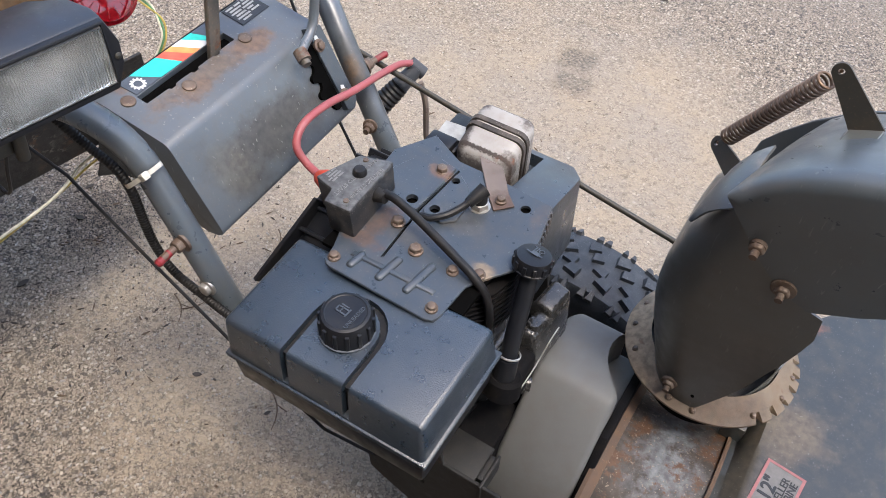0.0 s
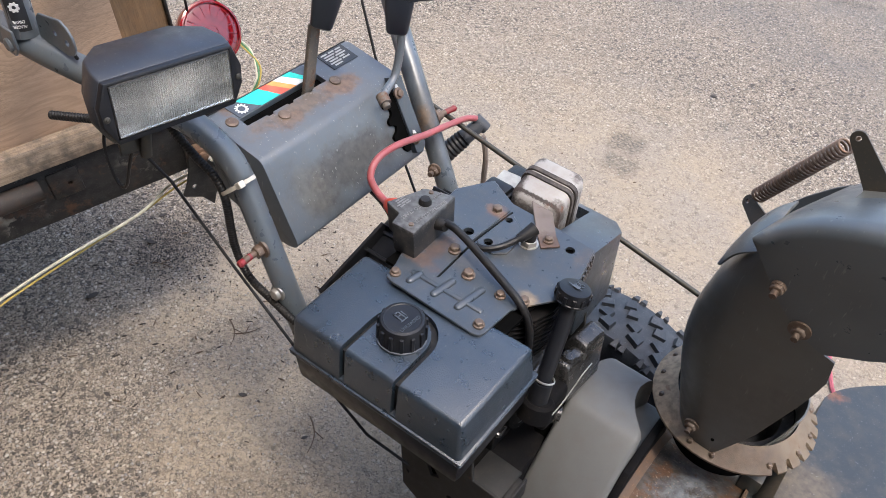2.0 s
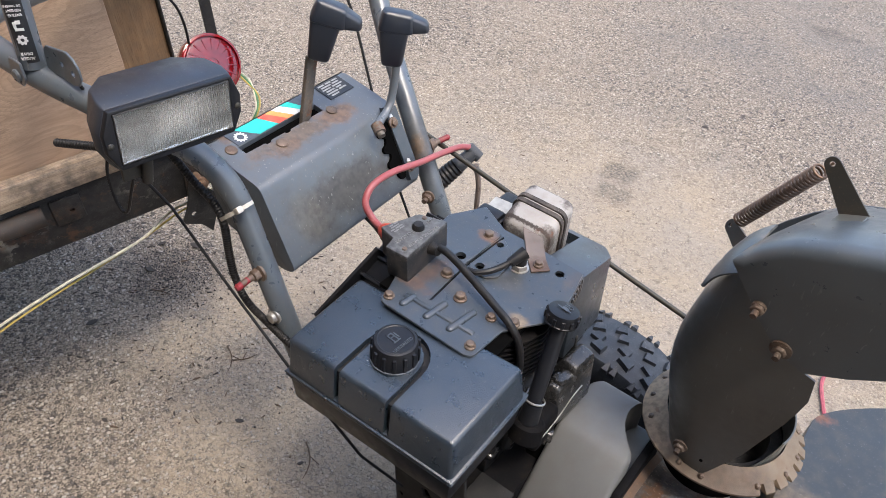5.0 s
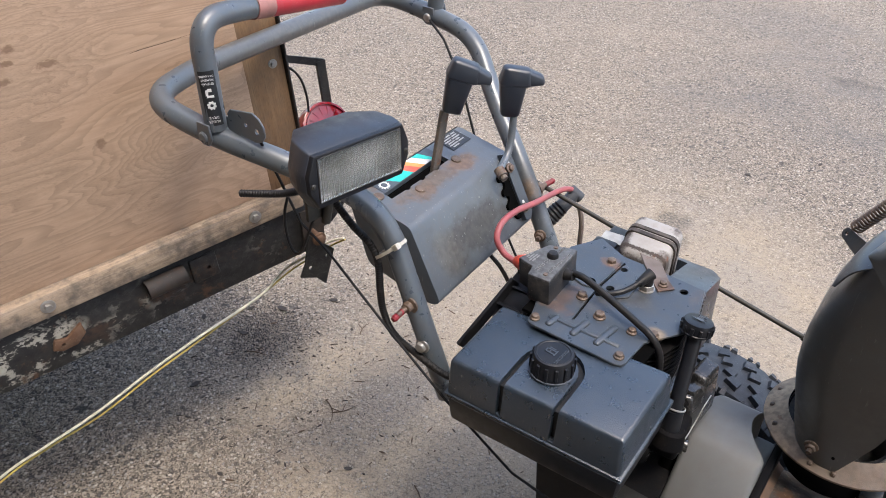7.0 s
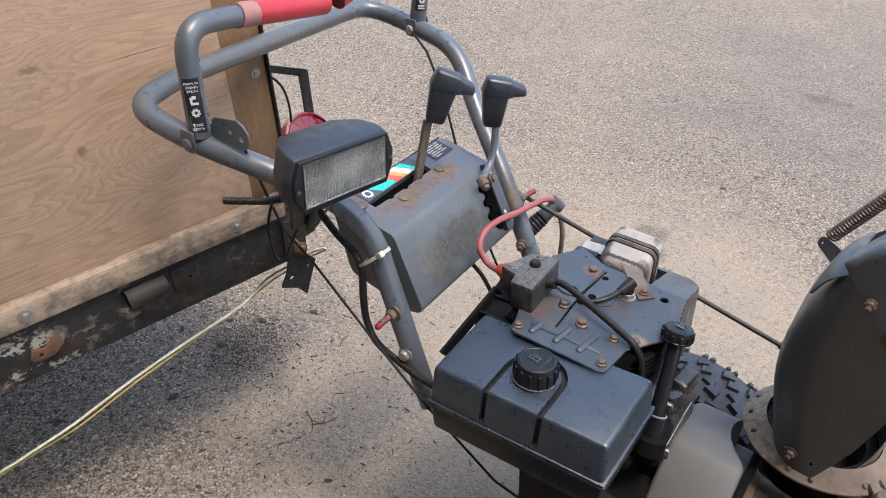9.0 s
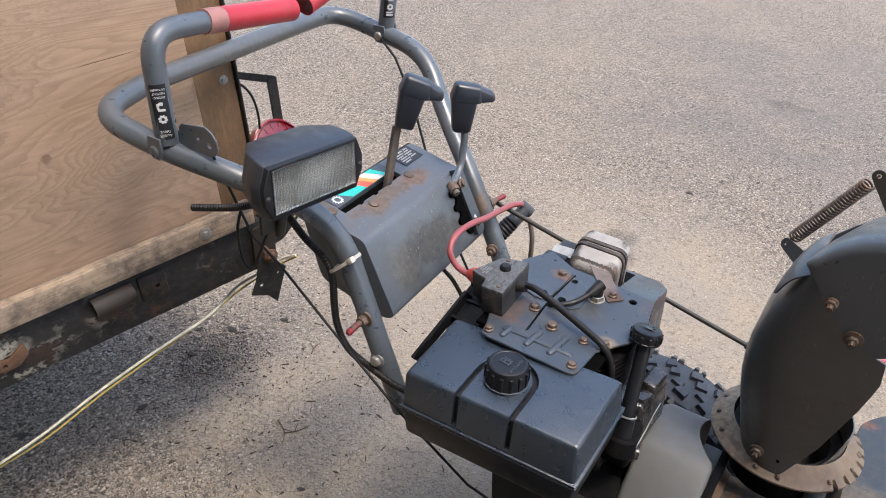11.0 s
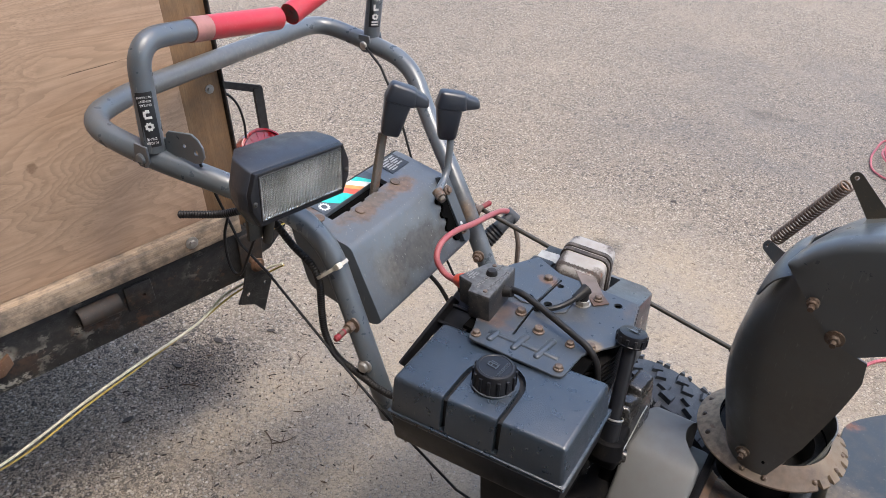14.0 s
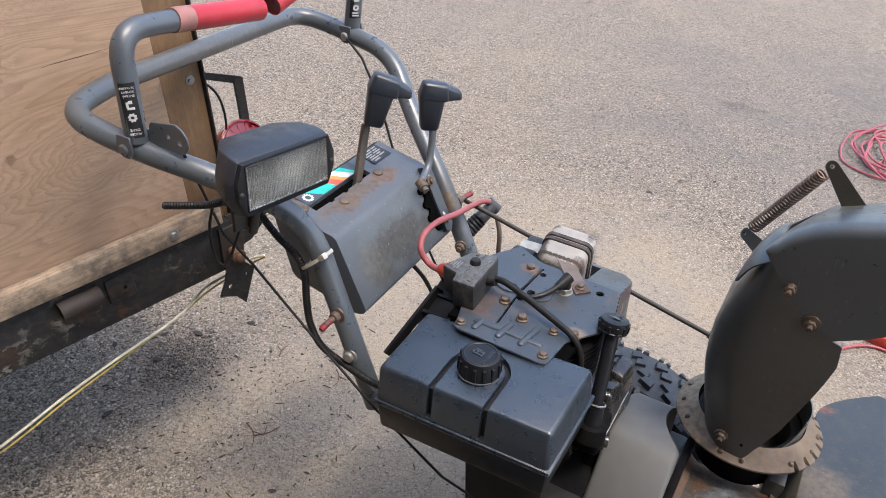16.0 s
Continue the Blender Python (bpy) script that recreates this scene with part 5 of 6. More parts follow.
part("handle_bolt", join(hex_bolt((-0.196, 0.164 - R, 0.612), (0.25, -1, 0.1), 0.0080, 0.008, 1.3), rod((-0.196, 0.149, 0.612), (-0.1925, 0.133, 0.6134), 0.0040)), BOLT, handle, "bronze-rusted handle bolt")
for at, to in ((Vector((-0.222, -0.150, 0.652)), Vector((0, -1, 0))), (Vector((-0.237, 0.176, 0.668)), Vector((0.30, 1.0, 0.12)).normalized())):
    part("stud", join(hex_bolt(at + to * R, to, 0.0085, 0.010, 1.5), rod(at + to * 0.014, at + to * 0.045, 0.0045)), BOLT, handle)
    part("stud_cap", lathe([(0, -0.002), (0.0046, -0.002), (0.0046, 0.011), (0.0052, 0.014), (0.0034, 0.0175), (0, 0.018)], 14, frame_at(at + to * 0.036, to + Vector((0, 0, -0.1)) * (to.y < 0))), RED_CAP, handle, "red rubber stud cap")



# control levers with grips
def bail(begin, pivot, up, over, end):
    """One squeeze lever: flattened foot, bent tube and red grip."""
    path = fillet([pivot, up, over, end], [0.07, 0.05], 8)
    lever = part("control_lever", tube(path, 0.0145, 18), GREY_TUBE, blower, "bent grey steel squeeze lever")
    a, b = Vector(over), Vector(end)
    start = a.lerp(b, begin)
    part("grip_end", tube([start + (b - a) * 0.001 * i for i in (0, 40, 120, 170)], 0.0166, 18), RED_FADED, lever, "faded red grip end")
    part("grip", tube([start + (b - a) * 0.17, start.lerp(b, 0.6), b], 0.0168, 18), RED_GRIP, lever, "red vinyl grip")
    return lever


lever_r = bail(0.04, (-0.472, -0.254, 0.880), (-0.481, -0.250, 1.020), (-0.487, -0.166, 1.0125), (-0.492, 0.010, 0.990))
lever_l = bail(0.26, (-0.520, 0.280, 0.892), (-0.507, 0.280, 1.010), (-0.500, 0.21, 1.032), (-0.492, 0.038, 0.990))
for lever, y, x, z, s in ((lever_r, -0.256, -0.472, 0.880, -1), (lever_l, 0.280, -0.522, 0.886, 1)):
    for side in (-0.0185, 0.0155):
        part("pivot_plate", prism([(x - 0.013, z - 0.010), (x - 0.006, z - 0.017), (x + 0.006, z - 0.017), (x + 0.014, z - 0.006), (x + 0.011, z + 0.014), (x - 0.012, z + 0.014), (x - 0.014, z + 0.004)], y + side, y + side + 0.003, "y", 0.0008, 1), GREY_TUBE, lever)
    part("pivot_rivet", domed_head((x - 0.001, y - 0.0185, z - 0.005), (0, -1, 0), 0.0078, 0.004), ZINC if s > 0 else GREY_TUBE, lever)
part("cable_arm", cut(prism([(-0.458, 0.876), (-0.456, 0.904), (-0.450, 0.910), (-0.408, 0.917), (-0.397, 0.912), (-0.389, 0.902), (-0.388, 0.890), (-0.395, 0.880), (-0.406, 0.876), (-0.430, 0.878)], -0.246, -0.243, "y", 0.0008, 1), rod((-0.402, -0.27, 0.893), (-0.402, -0.22, 0.893), 0.004, None, 12), rod((-0.422, -0.27, 0.897), (-0.422, -0.22, 0.897), 0.003, None, 12)), GREY_TUBE, lever_r, "grey cable arm with holes")
label_r = part("lever_label", sheet([[(x, 0.0148 * math.sin(a), 0.0148 * math.cos(a)) for a in (radians(-42 + 14 * i) for i in range(7))] for x in (-0.036, -0.018, 0.0, 0.018, 0.036)], 0.0004), LABEL_BLACK, lever_r, "black control label with white print")
moved_mesh = axes((-0.4748, -0.2526, 0.925), (-0.07, 0.010, 1), (-0.62, -0.78, 0))
label_r.data.transform(moved_mesh)
for word, at, size in (("AUGER", -0.0300, 0.0046), ("DRIVE", -0.0245, 0.0046), ("ENTRA\u00ce-", 0.0200, 0.0040), ("NEMENT", 0.0250, 0.0040), ("DE TARI\u00c8RE", 0.0300, 0.0034)):
    part("label_word", lettering(word, size, moved_mesh @ Matrix.Translation((at, 0.0, 0.0151)) @ Matrix.Rotation(math.pi / 2, 4, "Z"), 0.0003), WHITE, lever_r)
for x0, x1, y0, y1 in ((0.0020, 0.0048, -0.0050, 0.0040), (0.0048, 0.0118, 0.0018, 0.0048), (0.0095, 0.0135, -0.0030, 0.0018)):
    part("label_bar", moved(box(x0, x1, y0, y1, 0.0144, 0.0154), moved_mesh), WHITE, lever_r)
wheel_mark = [((0.0058 if (i // 2) % 2 else 0.0046) * math.cos(math.pi * i / 16), (0.0058 if (i // 2) % 2 else 0.0046) * math.sin(math.pi * i / 16)) for i in range(32)]
part("label_gear", moved(cut(prism(wheel_mark, 0.0144, 0.0156), rod((0, 0, 0.010), (0, 0, 0.018), 0.0022, None, 12)), moved_mesh @ Matrix.Translation((-0.0085, 0, 0))), WHITE, lever_r)
part("lever_label", moved(sheet([[(x, 0.0148 * math.sin(a), 0.0148 * math.cos(a)) for a in (radians(-42 + 14 * i) for i in range(7))] for x in (-0.034, 0.0, 0.034)], 0.0004), axes((-0.5145, 0.2800, 0.950), (0.09, 0, 1), (-0.62, -0.78, 0))), LABEL_BLACK, lever_l, "black control label with white print")
left_label = axes((-0.5145, 0.2800, 0.950), (0.09, 0, 1), (-0.62, -0.78, 0))
for x0, x1, y0, y1 in ((-0.030, -0.0275, -0.006, 0.006), (-0.0255, -0.023, -0.005, 0.006), (-0.004, 0.000, -0.005, 0.004), (0.000, 0.007, 0.001, 0.0045), (0.014, 0.030, -0.006, -0.004), (0.013, 0.029, -0.002, 0.000), (0.015, 0.031, 0.002, 0.004)):
    part("label_bar", moved(box(x0, x1, y0, y1, 0.0144, 0.0154), left_label), WHITE, lever_l)
part("label_gear", moved(cut(prism(wheel_mark, 0.0144, 0.0156), rod((0, 0, 0.010), (0, 0, 0.018), 0.0022, None, 12)), left_label @ Matrix.Translation((-0.0145, 0, 0))), WHITE, lever_l)

# control panel
PM = Matrix.Translation((-0.256, -0.122, 0)) @ Matrix.Rotation(radians(2.6), 4, "Z") @ Matrix.Translation((0.256, 0.122, 0))
prof = [(-0.200, 0.636), (-0.254, 0.747), (-0.352, 0.7675), (-0.362, 0.756), (-0.330, 0.655), (-0.222, 0.628)]
n = len(prof)
soft = []
for i in range(n):
    a, b, k = (Vector(prof[q % n]) for q in (i - 1, i, i + 1))
    turn = 0.0075 if i == 1 else 0.012
    p, q = b + (a - b).normalized() * turn, b + (k - b).normalized() * turn
    soft += [tuple(p * (1 - t) ** 2 + b * 2 * t * (1 - t) + q * t * t) for t in (0, 0.25, 0.5, 0.75, 1)]
panel_bm = prism(soft, -0.126, 0.142, "y")
rims = [e for e in panel_bm.edges if abs(e.verts[0].co.y - e.verts[1].co.y) < 1e-5 and e.verts[0].co.y < 0]
bmesh.ops.bevel(panel_bm, geom=rims, offset=0.005, segments=3, profile=0.5, affect="EDGES", clamp_overlap=True)
tm = PM @ axes((-0.316, -0.022, 0.7602), (0, 1, 0), (-0.98, 0, 0.205))
teeth = [(-0.072, -0.0075), (-0.040, -0.0085), (-0.038, -0.0115), (-0.030, -0.0115), (-0.028, -0.0085), (-0.004, -0.0090), (-0.002, -0.0120), (0.006, -0.0120), (0.008, -0.0090), (0.034, -0.0090), (0.036, -0.0115), (0.043, -0.0115), (0.045, -0.0085), (0.072, -0.0085), (0.072, 0.0080), (-0.072, 0.0070)]
slot_cut = moved(prism(teeth, -0.045, 0.03), tm)
panel = part("control_panel", cut(moved(panel_bm, PM), slot_cut), PANEL, blower, "grey steel control panel box rusting round its slot")
up_face = Vector((-0.054, 0, 0.111)).normalized()
fm = PM @ axes((-0.2265, 0.104, 0.7001), (0, 1, 0), up_face)
teeth_line = [(0.012, 0.040), (-0.004, 0.046)]
for v in (0.028, 0.004, -0.020):
    teeth_line += [(-0.004, v + 0.010), (-0.007, v + 0.0065)] + [(-0.009 - 0.0055 * math.sin(a), v + 0.0055 * math.cos(a)) for a in (math.pi * k / 6 for k in range(7))] + [(-0.007, v - 0.0062), (-0.003, v - 0.009)]
teeth_line += [(-0.002, -0.042), (0.003, -0.048), (0.010, -0.048), (0.013, -0.042)]
# Gate opening laid on as flat black; no depth is cut.
part("gate_slot_black", moved(prism(teeth_line, -0.012, 0.0006), fm), DARK, panel, "notched speed gate, its shaded depth painted flat black")
part("gate_plate", moved(rounded(prism([(0.010, 0.062), (0.034, 0.056), (0.038, -0.050), (0.028, -0.060), (0.014, -0.056)], -0.006, 0.0046), 0.0008, 1), fm), SHROUD, panel, "blue-black gate plate with chipped paint")
part("lever_boss", join(rod((-0.231, 0.074, 0.747), (-0.243, 0.079, 0.753), 0.0085), rod((-0.226, 0.072, 0.744), (-0.232, 0.074, 0.747), 0.0055)), LEVER, panel, "rusty lever boss")
for u, v in ((0.016, 0.050), (0.0205, -0.022)):
    part("paint_chip", moved(prism([(u, v), (u + 0.004, v - 0.002), (u + 0.005, v - 0.007), (u + 0.001, v - 0.008), (u - 0.002, v - 0.004)], 0.0047, 0.0052), fm), WHITE, panel)
for u, v, t in ((0.0165, 0.036, BOLT), (0.020, -0.036, BOLT)):
    part("gate_bolt", hex_bolt(fm @ Vector((u, v, 0.0055)), fm.to_3x3() @ Vector((0, 0, 1)), 0.0062, 0.005), t, panel)
# Black block fills the slot in place of the shade within.
part("slot_shade_block", moved(box(-0.0715, 0.0715, -0.0085, 0.0068, -0.0445, -0.008), tm), DARK, panel)
strip = (((-0.070, -0.033), (-0.072, -0.055), GREY_PRINT), ((-0.033, 0.002), (-0.055, -0.014), TEAL), ((0.002, 0.020), (-0.014, 0.000), RED_PRINT), ((0.020, 0.032), (0.000, 0.012), ORANGE), ((0.032, 0.050), (0.012, 0.028), WHITE), ((0.050, 0.058), (0.028, 0.044), TEAL), ((0.058, 0.072), (0.044, 0.068), GREY_PRINT))
for (a, b), (c, d), tone in strip:
    part("range_decal", moved(prism([(a, 0.0085), (b, 0.0085), (d, 0.0335), (c, 0.0335)], 0.0002, 0.0010), tm), tone, panel)
gear = [(math.cos(2 * math.pi * i / 48) * (0.0092 if (i // 2) % 2 else 0.0072) - 0.057, math.sin(2 * math.pi * i / 48) * (0.0092 if (i // 2) % 2 else 0.0072) + 0.0185) for i in range(48)]
part("gear_symbol", moved(cut(prism(gear, 0.0006, 0.0015), rod((-0.057, 0.0185, -0.01), (-0.057, 0.0185, 0.01), 0.0050, None, 20)), tm), WHITE, panel)
part("panel_label", moved(rounded(box(0.098, 0.148, -0.001, 0.0325, 0.0002, 0.0010), 0.0002, 1), tm), LABEL_BLACK, panel, "black instruction label")
part("label_lines", bars(tm @ Matrix.Translation((0.102, 0.0300, 0.0008)), [[(0, 0.012), (0.015, 0.026), (0.029, 0.040)], [(0.002, 0.022), (0.025, 0.038)], [(0, 0.017), (0.02, 0.040)], [(0.003, 0.02), (0.023, 0.034)], [(0, 0.022), (0.025, 0.039)], [(0.004, 0.019)]], 0.0026, 0.0022), PALE_PRINT, panel)
for u, v in ((-0.022, -0.022), (0.082, -0.016), (-0.083, 0.008)):
    part("panel_bolt", domed_head(tm @ Vector((u, v, 0.0008)), (0.2, 0, 0.98), 0.0082, 0.0022), BOLT, panel, "flat rusty bolt head")


# speed and drive selector levers
def knob(m, parent):
    """A pistol-shaped black lever knob, built standing, beak along +x."""
    body = hexa([(-0.010, -0.009, 0), (0.011, -0.009, 0), (0.011, 0.009, 0), (-0.010, 0.009, 0)], [(-0.015, -0.0125, 0.062), (0.016, -0.0125, 0.062), (0.016, 0.0125, 0.062), (-0.015, 0.0125, 0.062)], 0.005, 3)
    top = hexa([(-0.016, -0.0135, 0.052), (0.020, -0.0135, 0.050), (0.020, 0.0135, 0.050), (-0.016, 0.0135, 0.052)], [(-0.011, -0.009, 0.081), (0.020, -0.010, 0.076), (0.020, 0.010, 0.076), (-0.011, 0.009, 0.081)], 0.005, 3)
    beak = hexa([(0.010, -0.012, 0.050), (0.036, -0.009, 0.053), (0.036, 0.009, 0.053), (0.010, 0.012, 0.050)], [(0.010, -0.011, 0.078), (0.034, -0.007, 0.067), (0.034, 0.007, 0.067), (0.010, 0.011, 0.078)], 0.0045, 3)
    return part("knob", moved(join(body, top, beak), m), KNOB, parent, "black plastic pistol knob")


part("drive_lever", join(moved(rounded(box(-0.0032, 0.0032, -0.009, 0.009, 0.0, 0.134), 0.001, 1), axes((-0.321, 0.012, 0.722), (1, 0.0, -0.10), (0, 1, -0.09)))), LEVER, panel, "flat rusty steel drive lever")
knob(axes((-0.297, 0.0235, 0.853), (0.76, 0.65, -0.22), (-0.65, 0.76, 0)) @ Matrix.Diagonal((1.30, 1.22, 1.02, 1)), panel)
part("chute_lever", tube(flowing([(-0.240, 0.078, 0.752), (-0.243, 0.090, 0.757), (-0.246, 0.106, 0.764), (-0.249, 0.118, 0.780), (-0.253, 0.129, 0.815), (-0.257, 0.130, 0.836)], 6), 0.0058, 14), GREY_TUBE, panel, "bent grey round lever")
knob(axes((-0.261, 0.1280, 0.820), (0.76, 0.65, -0.04), (-0.65, 0.76, 0)) @ Matrix.Diagonal((1.36, 1.22, 1.00, 1)), panel)

# headlamp
# own axes: x across towards the machine's left, y up, z out of the glass
lm = axes((-0.2435, -0.2325, 0.8970), (0.115, 1.0, -0.048), (-0.0685, 0.03, 1.0))


def lamp_ring(half, waist, high, low, z):
    """An eight-cornered lamp outline, widest at its waist."""
    right = [(half, high, z), (waist, high * 0.25, z), (waist - 0.001, low * 0.35, z), (half - 0.003, low, z)]
    return [(-x, y, w) for x, y, w in right] + right[::-1]


shell_bm = bmesh.new()
rings = [[shell_bm.verts.new(p) for p in lamp_ring(*q)] for q in ((0.0690, 0.0785, 0.0325, -0.0350, 0.0), (0.0695, 0.0805, 0.0360, -0.0360, -0.014), (0.0640, 0.0720, 0.0385, -0.0320, -0.038), (0.0400, 0.0460, 0.0365, -0.0200, -0.066))]
for a, b in zip(rings, rings[1:]):
    for i in range(8):
        shell_bm.faces.new((a[i], a[(i + 1) % 8], b[(i + 1) % 8], b[i]))
shell_bm.faces.new(rings[0][::-1]), shell_bm.faces.new(rings[-1])
bmesh.ops.recalc_face_normals(shell_bm, faces=shell_bm.faces)
lamp = part("headlamp", moved(rounded(cut(shell_bm, box(-0.0645, 0.0645, -0.0280, 0.0280, -0.018, 0.02)), 0.0022, 2, 24), lm), LAMP_SHELL, blower, "blue-black rectangular headlamp with fluted glass")
bezel = cut(hexa(lamp_ring(0.0685, 0.0778, 0.0318, -0.0343, -0.001), lamp_ring(0.0675, 0.0765, 0.0308, -0.0333, 0.0055), 0.0012, 2), box(-0.0648, 0.0648, -0.0282, 0.0282, -0.02, 0.03))
part("bezel", moved(bezel, lm), BLACK, lamp)
gasket = cut(box(-0.0647, 0.0647, -0.0281, 0.0281, -0.004, 0.0070, 0.003, 2), box(-0.0630, 0.0630, -0.0264, 0.0264, -0.02, 0.03))
part("glass_rim", moved(gasket, lm), BLACK_BOX, lamp)
bowl = [[(0.0632 * u, 0.0268 * v, -0.001 - 0.0135 * (1 - u * u) * (1 - 0.5 * v * v)) for u in (k / 10 - 1 for k in range(21))] for v in (-1, -0.6, -0.2, 0.2, 0.6, 1)]
part("reflector", moved(sheet(bowl, 0.0006), lm), plain("reflector_silver", (0.50, 0.51, 0.51), 0.14, 1.0, bump=0.0), lamp, "silvery reflector")
part("bulb", moved(lathe([(0, 0.0), (0.0050, 0.0), (0.0056, 0.004), (0.0050, 0.0085), (0.0028, 0.0108), (0, 0.0112)], 20), lm @ Matrix.Translation((0.004, 0.0, -0.0140))), ZINC, lamp)
ribs = bmesh.new()
edge = []
for i in range(209):
    x = -0.0628 + 0.1256 * i / 208
    z = 0.0058 + (0.0013 * math.sin(i * math.pi / 2) if 3 < i < 205 else 0.0)
    edge.append([ribs.verts.new((x, y, zz)) for y, zz in ((-0.0262, z), (0.0262, z), (0.0262, 0.0030), (-0.0262, 0.0030))])
for a, b in zip(edge, edge[1:]):
    for k in range(4):
        ribs.faces.new((a[k], a[(k + 1) % 4], b[(k + 1) % 4], b[k]))
ribs.faces.new(edge[0]), ribs.faces.new(edge[-1][::-1])
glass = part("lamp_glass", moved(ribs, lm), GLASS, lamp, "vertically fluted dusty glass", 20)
glass.visible_shadow = False
for x in (-0.0715, 0.0715):
    part("lamp_screw", join(domed_head(lm @ Vector((x, -0.004, 0.0056)), lm.to_3x3() @ Vector((0, 0, 1)), 0.0034, 0.0014), domed_head(lm @ Vector((x, -0.004, 0.0070)), lm.to_3x3() @ Vector((0, 0, 1)), 0.0014, 0.0006)), BRACKET, lamp, "small dull cross-head screw")
part("lamp_bracket", join(moved(box(-0.030, 0.030, -0.040, -0.032, -0.055, -0.010, 0.002), lm), rod(lm @ Vector((-0.02, -0.05, -0.035)), lm @ Vector((-0.02, -0.085, -0.045)), 0.006), moved(box(-0.045, -0.015, -0.078, -0.050, -0.052, -0.046, 0.001), lm)), BRACKET, lamp)
part("lamp_plug", moved(box(0.040, 0.076, -0.030, 0.006, -0.086, -0.046, 0.006), lm), BLACK, lamp)
part("loom_end", tube(even(flowing([(-0.318, -0.262, 0.846), (-0.345, -0.266, 0.834), (-0.375, -0.277, 0.828), (-0.400, -0.287, 0.824)], 8), 0.0019), 0.0052, 12, 0.84), RUBBER, blower, "short end of black corrugated wiring loom")
part("lamp_wire", tube(flowing([(-0.349, -0.250, 0.830), (-0.349, -0.262, 0.800), (-0.347, -0.263, 0.765), (-0.339, -0.262, 0.746), (-0.325, -0.262, 0.752), (-0.306, -0.262, 0.792), (-0.288, -0.258, 0.838)], 6), 0.0020, 8), RUBBER, blower, "thin black lamp wire hanging in a loop")

# cables and loom
part("wiring_loom", tube(even(flowing([(-0.340, -0.190, 0.800), (-0.316, -0.176, 0.755), (-0.289, -0.170, 0.730), (-0.275, -0.170, 0.704), (-0.273, -0.170, 0.657), (-0.268, -0.170, 0.620), (-0.250, -0.170, 0.588), (-0.212, -0.170, 0.573), (-0.153, -0.170, 0.561), (-0.11, -0.15, 0.555)], 10), 0.0019), 0.0056, 12, 0.87), RUBBER, blower, "black corrugated wiring loom along the tube")
tie_m = axes((-0.262, -0.158, 0.726), (0.046, 0.0, 0.042), (0, 1, 0))
ring_bm = bmesh.new()
loop = []
for i in range(40):
    a = 2 * math.pi * i / 40
    loop.append([ring_bm.verts.new(((0.030 + e) * math.cos(a), (0.0185 + e) * math.sin(a), h)) for e, h in ((0, -0.0024), (0.0014, -0.0024), (0.0014, 0.0024), (0, 0.0024))])
for a, b in zip(loop, loop[1:] + loop[:1]):
    for k in range(4):
        ring_bm.faces.new((a[k], a[(k + 1) % 4], b[(k + 1) % 4], b[k]))
tie = part("cable_tie", moved(join(ring_bm, box(0.024, 0.034, -0.017, -0.009, -0.004, 0.004, 0.001)), tie_m), WHITE_TIE, blower, "white nylon cable tie")
part("clutch_cable", tube([(-0.407, -0.244, 0.890), (-0.402, -0.236, 0.862), (-0.385, -0.205, 0.745), (-0.353, -0.190, 0.702), (-0.247, -0.190, 0.617), (-0.140, -0.190, 0.537), (-0.025, -0.190, 0.468), (0.03, -0.17, 0.43)], 0.0020, 8), RUBBER, blower, "thin black clutch cable")
part("clutch_cable", tube([(-0.520, 0.262, 0.880), (-0.470, 0.24, 0.86), (-0.43, 0.235, 0.80), (-0.385, 0.225, 0.70), (-0.30, 0.19, 0.58), (-0.15, 0.14, 0.42)], 0.0023, 8), RUBBER, blower, "thin black clutch cable")
part("throttle_cable", tube(flowing([(-0.222, 0.03, 0.632), (-0.205, 0.045, 0.600), (-0.185, 0.055, 0.555), (-0.16, 0.06, 0.50)], 5), 0.0035, 8), RUBBER, blower, "black throttle cable")
part("chute_crank_rod", join(rod((-0.285, 0.214, 0.674), (0.236, 0.2495, 0.5415), 0.0040), rod((0.222, 0.249, 0.545), (0.246, 0.250, 0.539), 0.0065)), BRACKET, blower, "long thin chute crank rod")

# ---- trailer ----
GUSSET = coated("browned_gusset", (0.022, 0.018, 0.016), 0.7, 0.4, dirt=(0.075, 0.042, 0.028), dirt_amount=0.5)
# own axes: x along the plywood face, y into the trailer, z up
TM = Matrix.Translation((-0.6441, -0.0505, 0.55)) @ Matrix.Rotation(radians(74.1), 4, "Z") @ Matrix.Rotation(radians(-5.1), 4, "Y") @ Matrix.Translation((0, 0, -0.55))
trailer = thing("utility_trailer", TM, "utility trailer with plywood sides on a peeling black steel frame", "trailer", local=True)
ply = part("plywood_side", box(-2.0, 0.020, 0.0, 0.012, 0.575, 1.30, 0.0015), PLY, trailer, "weathered tan plywood side panel")
part("corner_post", box(-0.030, 0.095, 0.0125, 0.050, 0.556, 1.30, 0.003), POST, trailer, "brown timber corner post")
part("edge_trim", box(0.0955, 0.099, 0.004, 0.052, 0.50, 1.30, 0.0008), FRAME_BLACK, trailer, "black steel edge trim")
part("split", prism([(-0.150, 0.9309), (-0.130, 0.9322), (-0.090, 0.9320), (-0.040, 0.9331), (-0.090, 0.9325), (-0.130, 0.9328)], -0.0003, 0.001, "y"), DARK, ply, "dark hairline split in the veneer")
batten = part("batten", box(-2.0, 0.066, -0.024, -0.0005, 0.578, 0.622, 0.004), BOARD, trailer, "grey-brown timber batten")
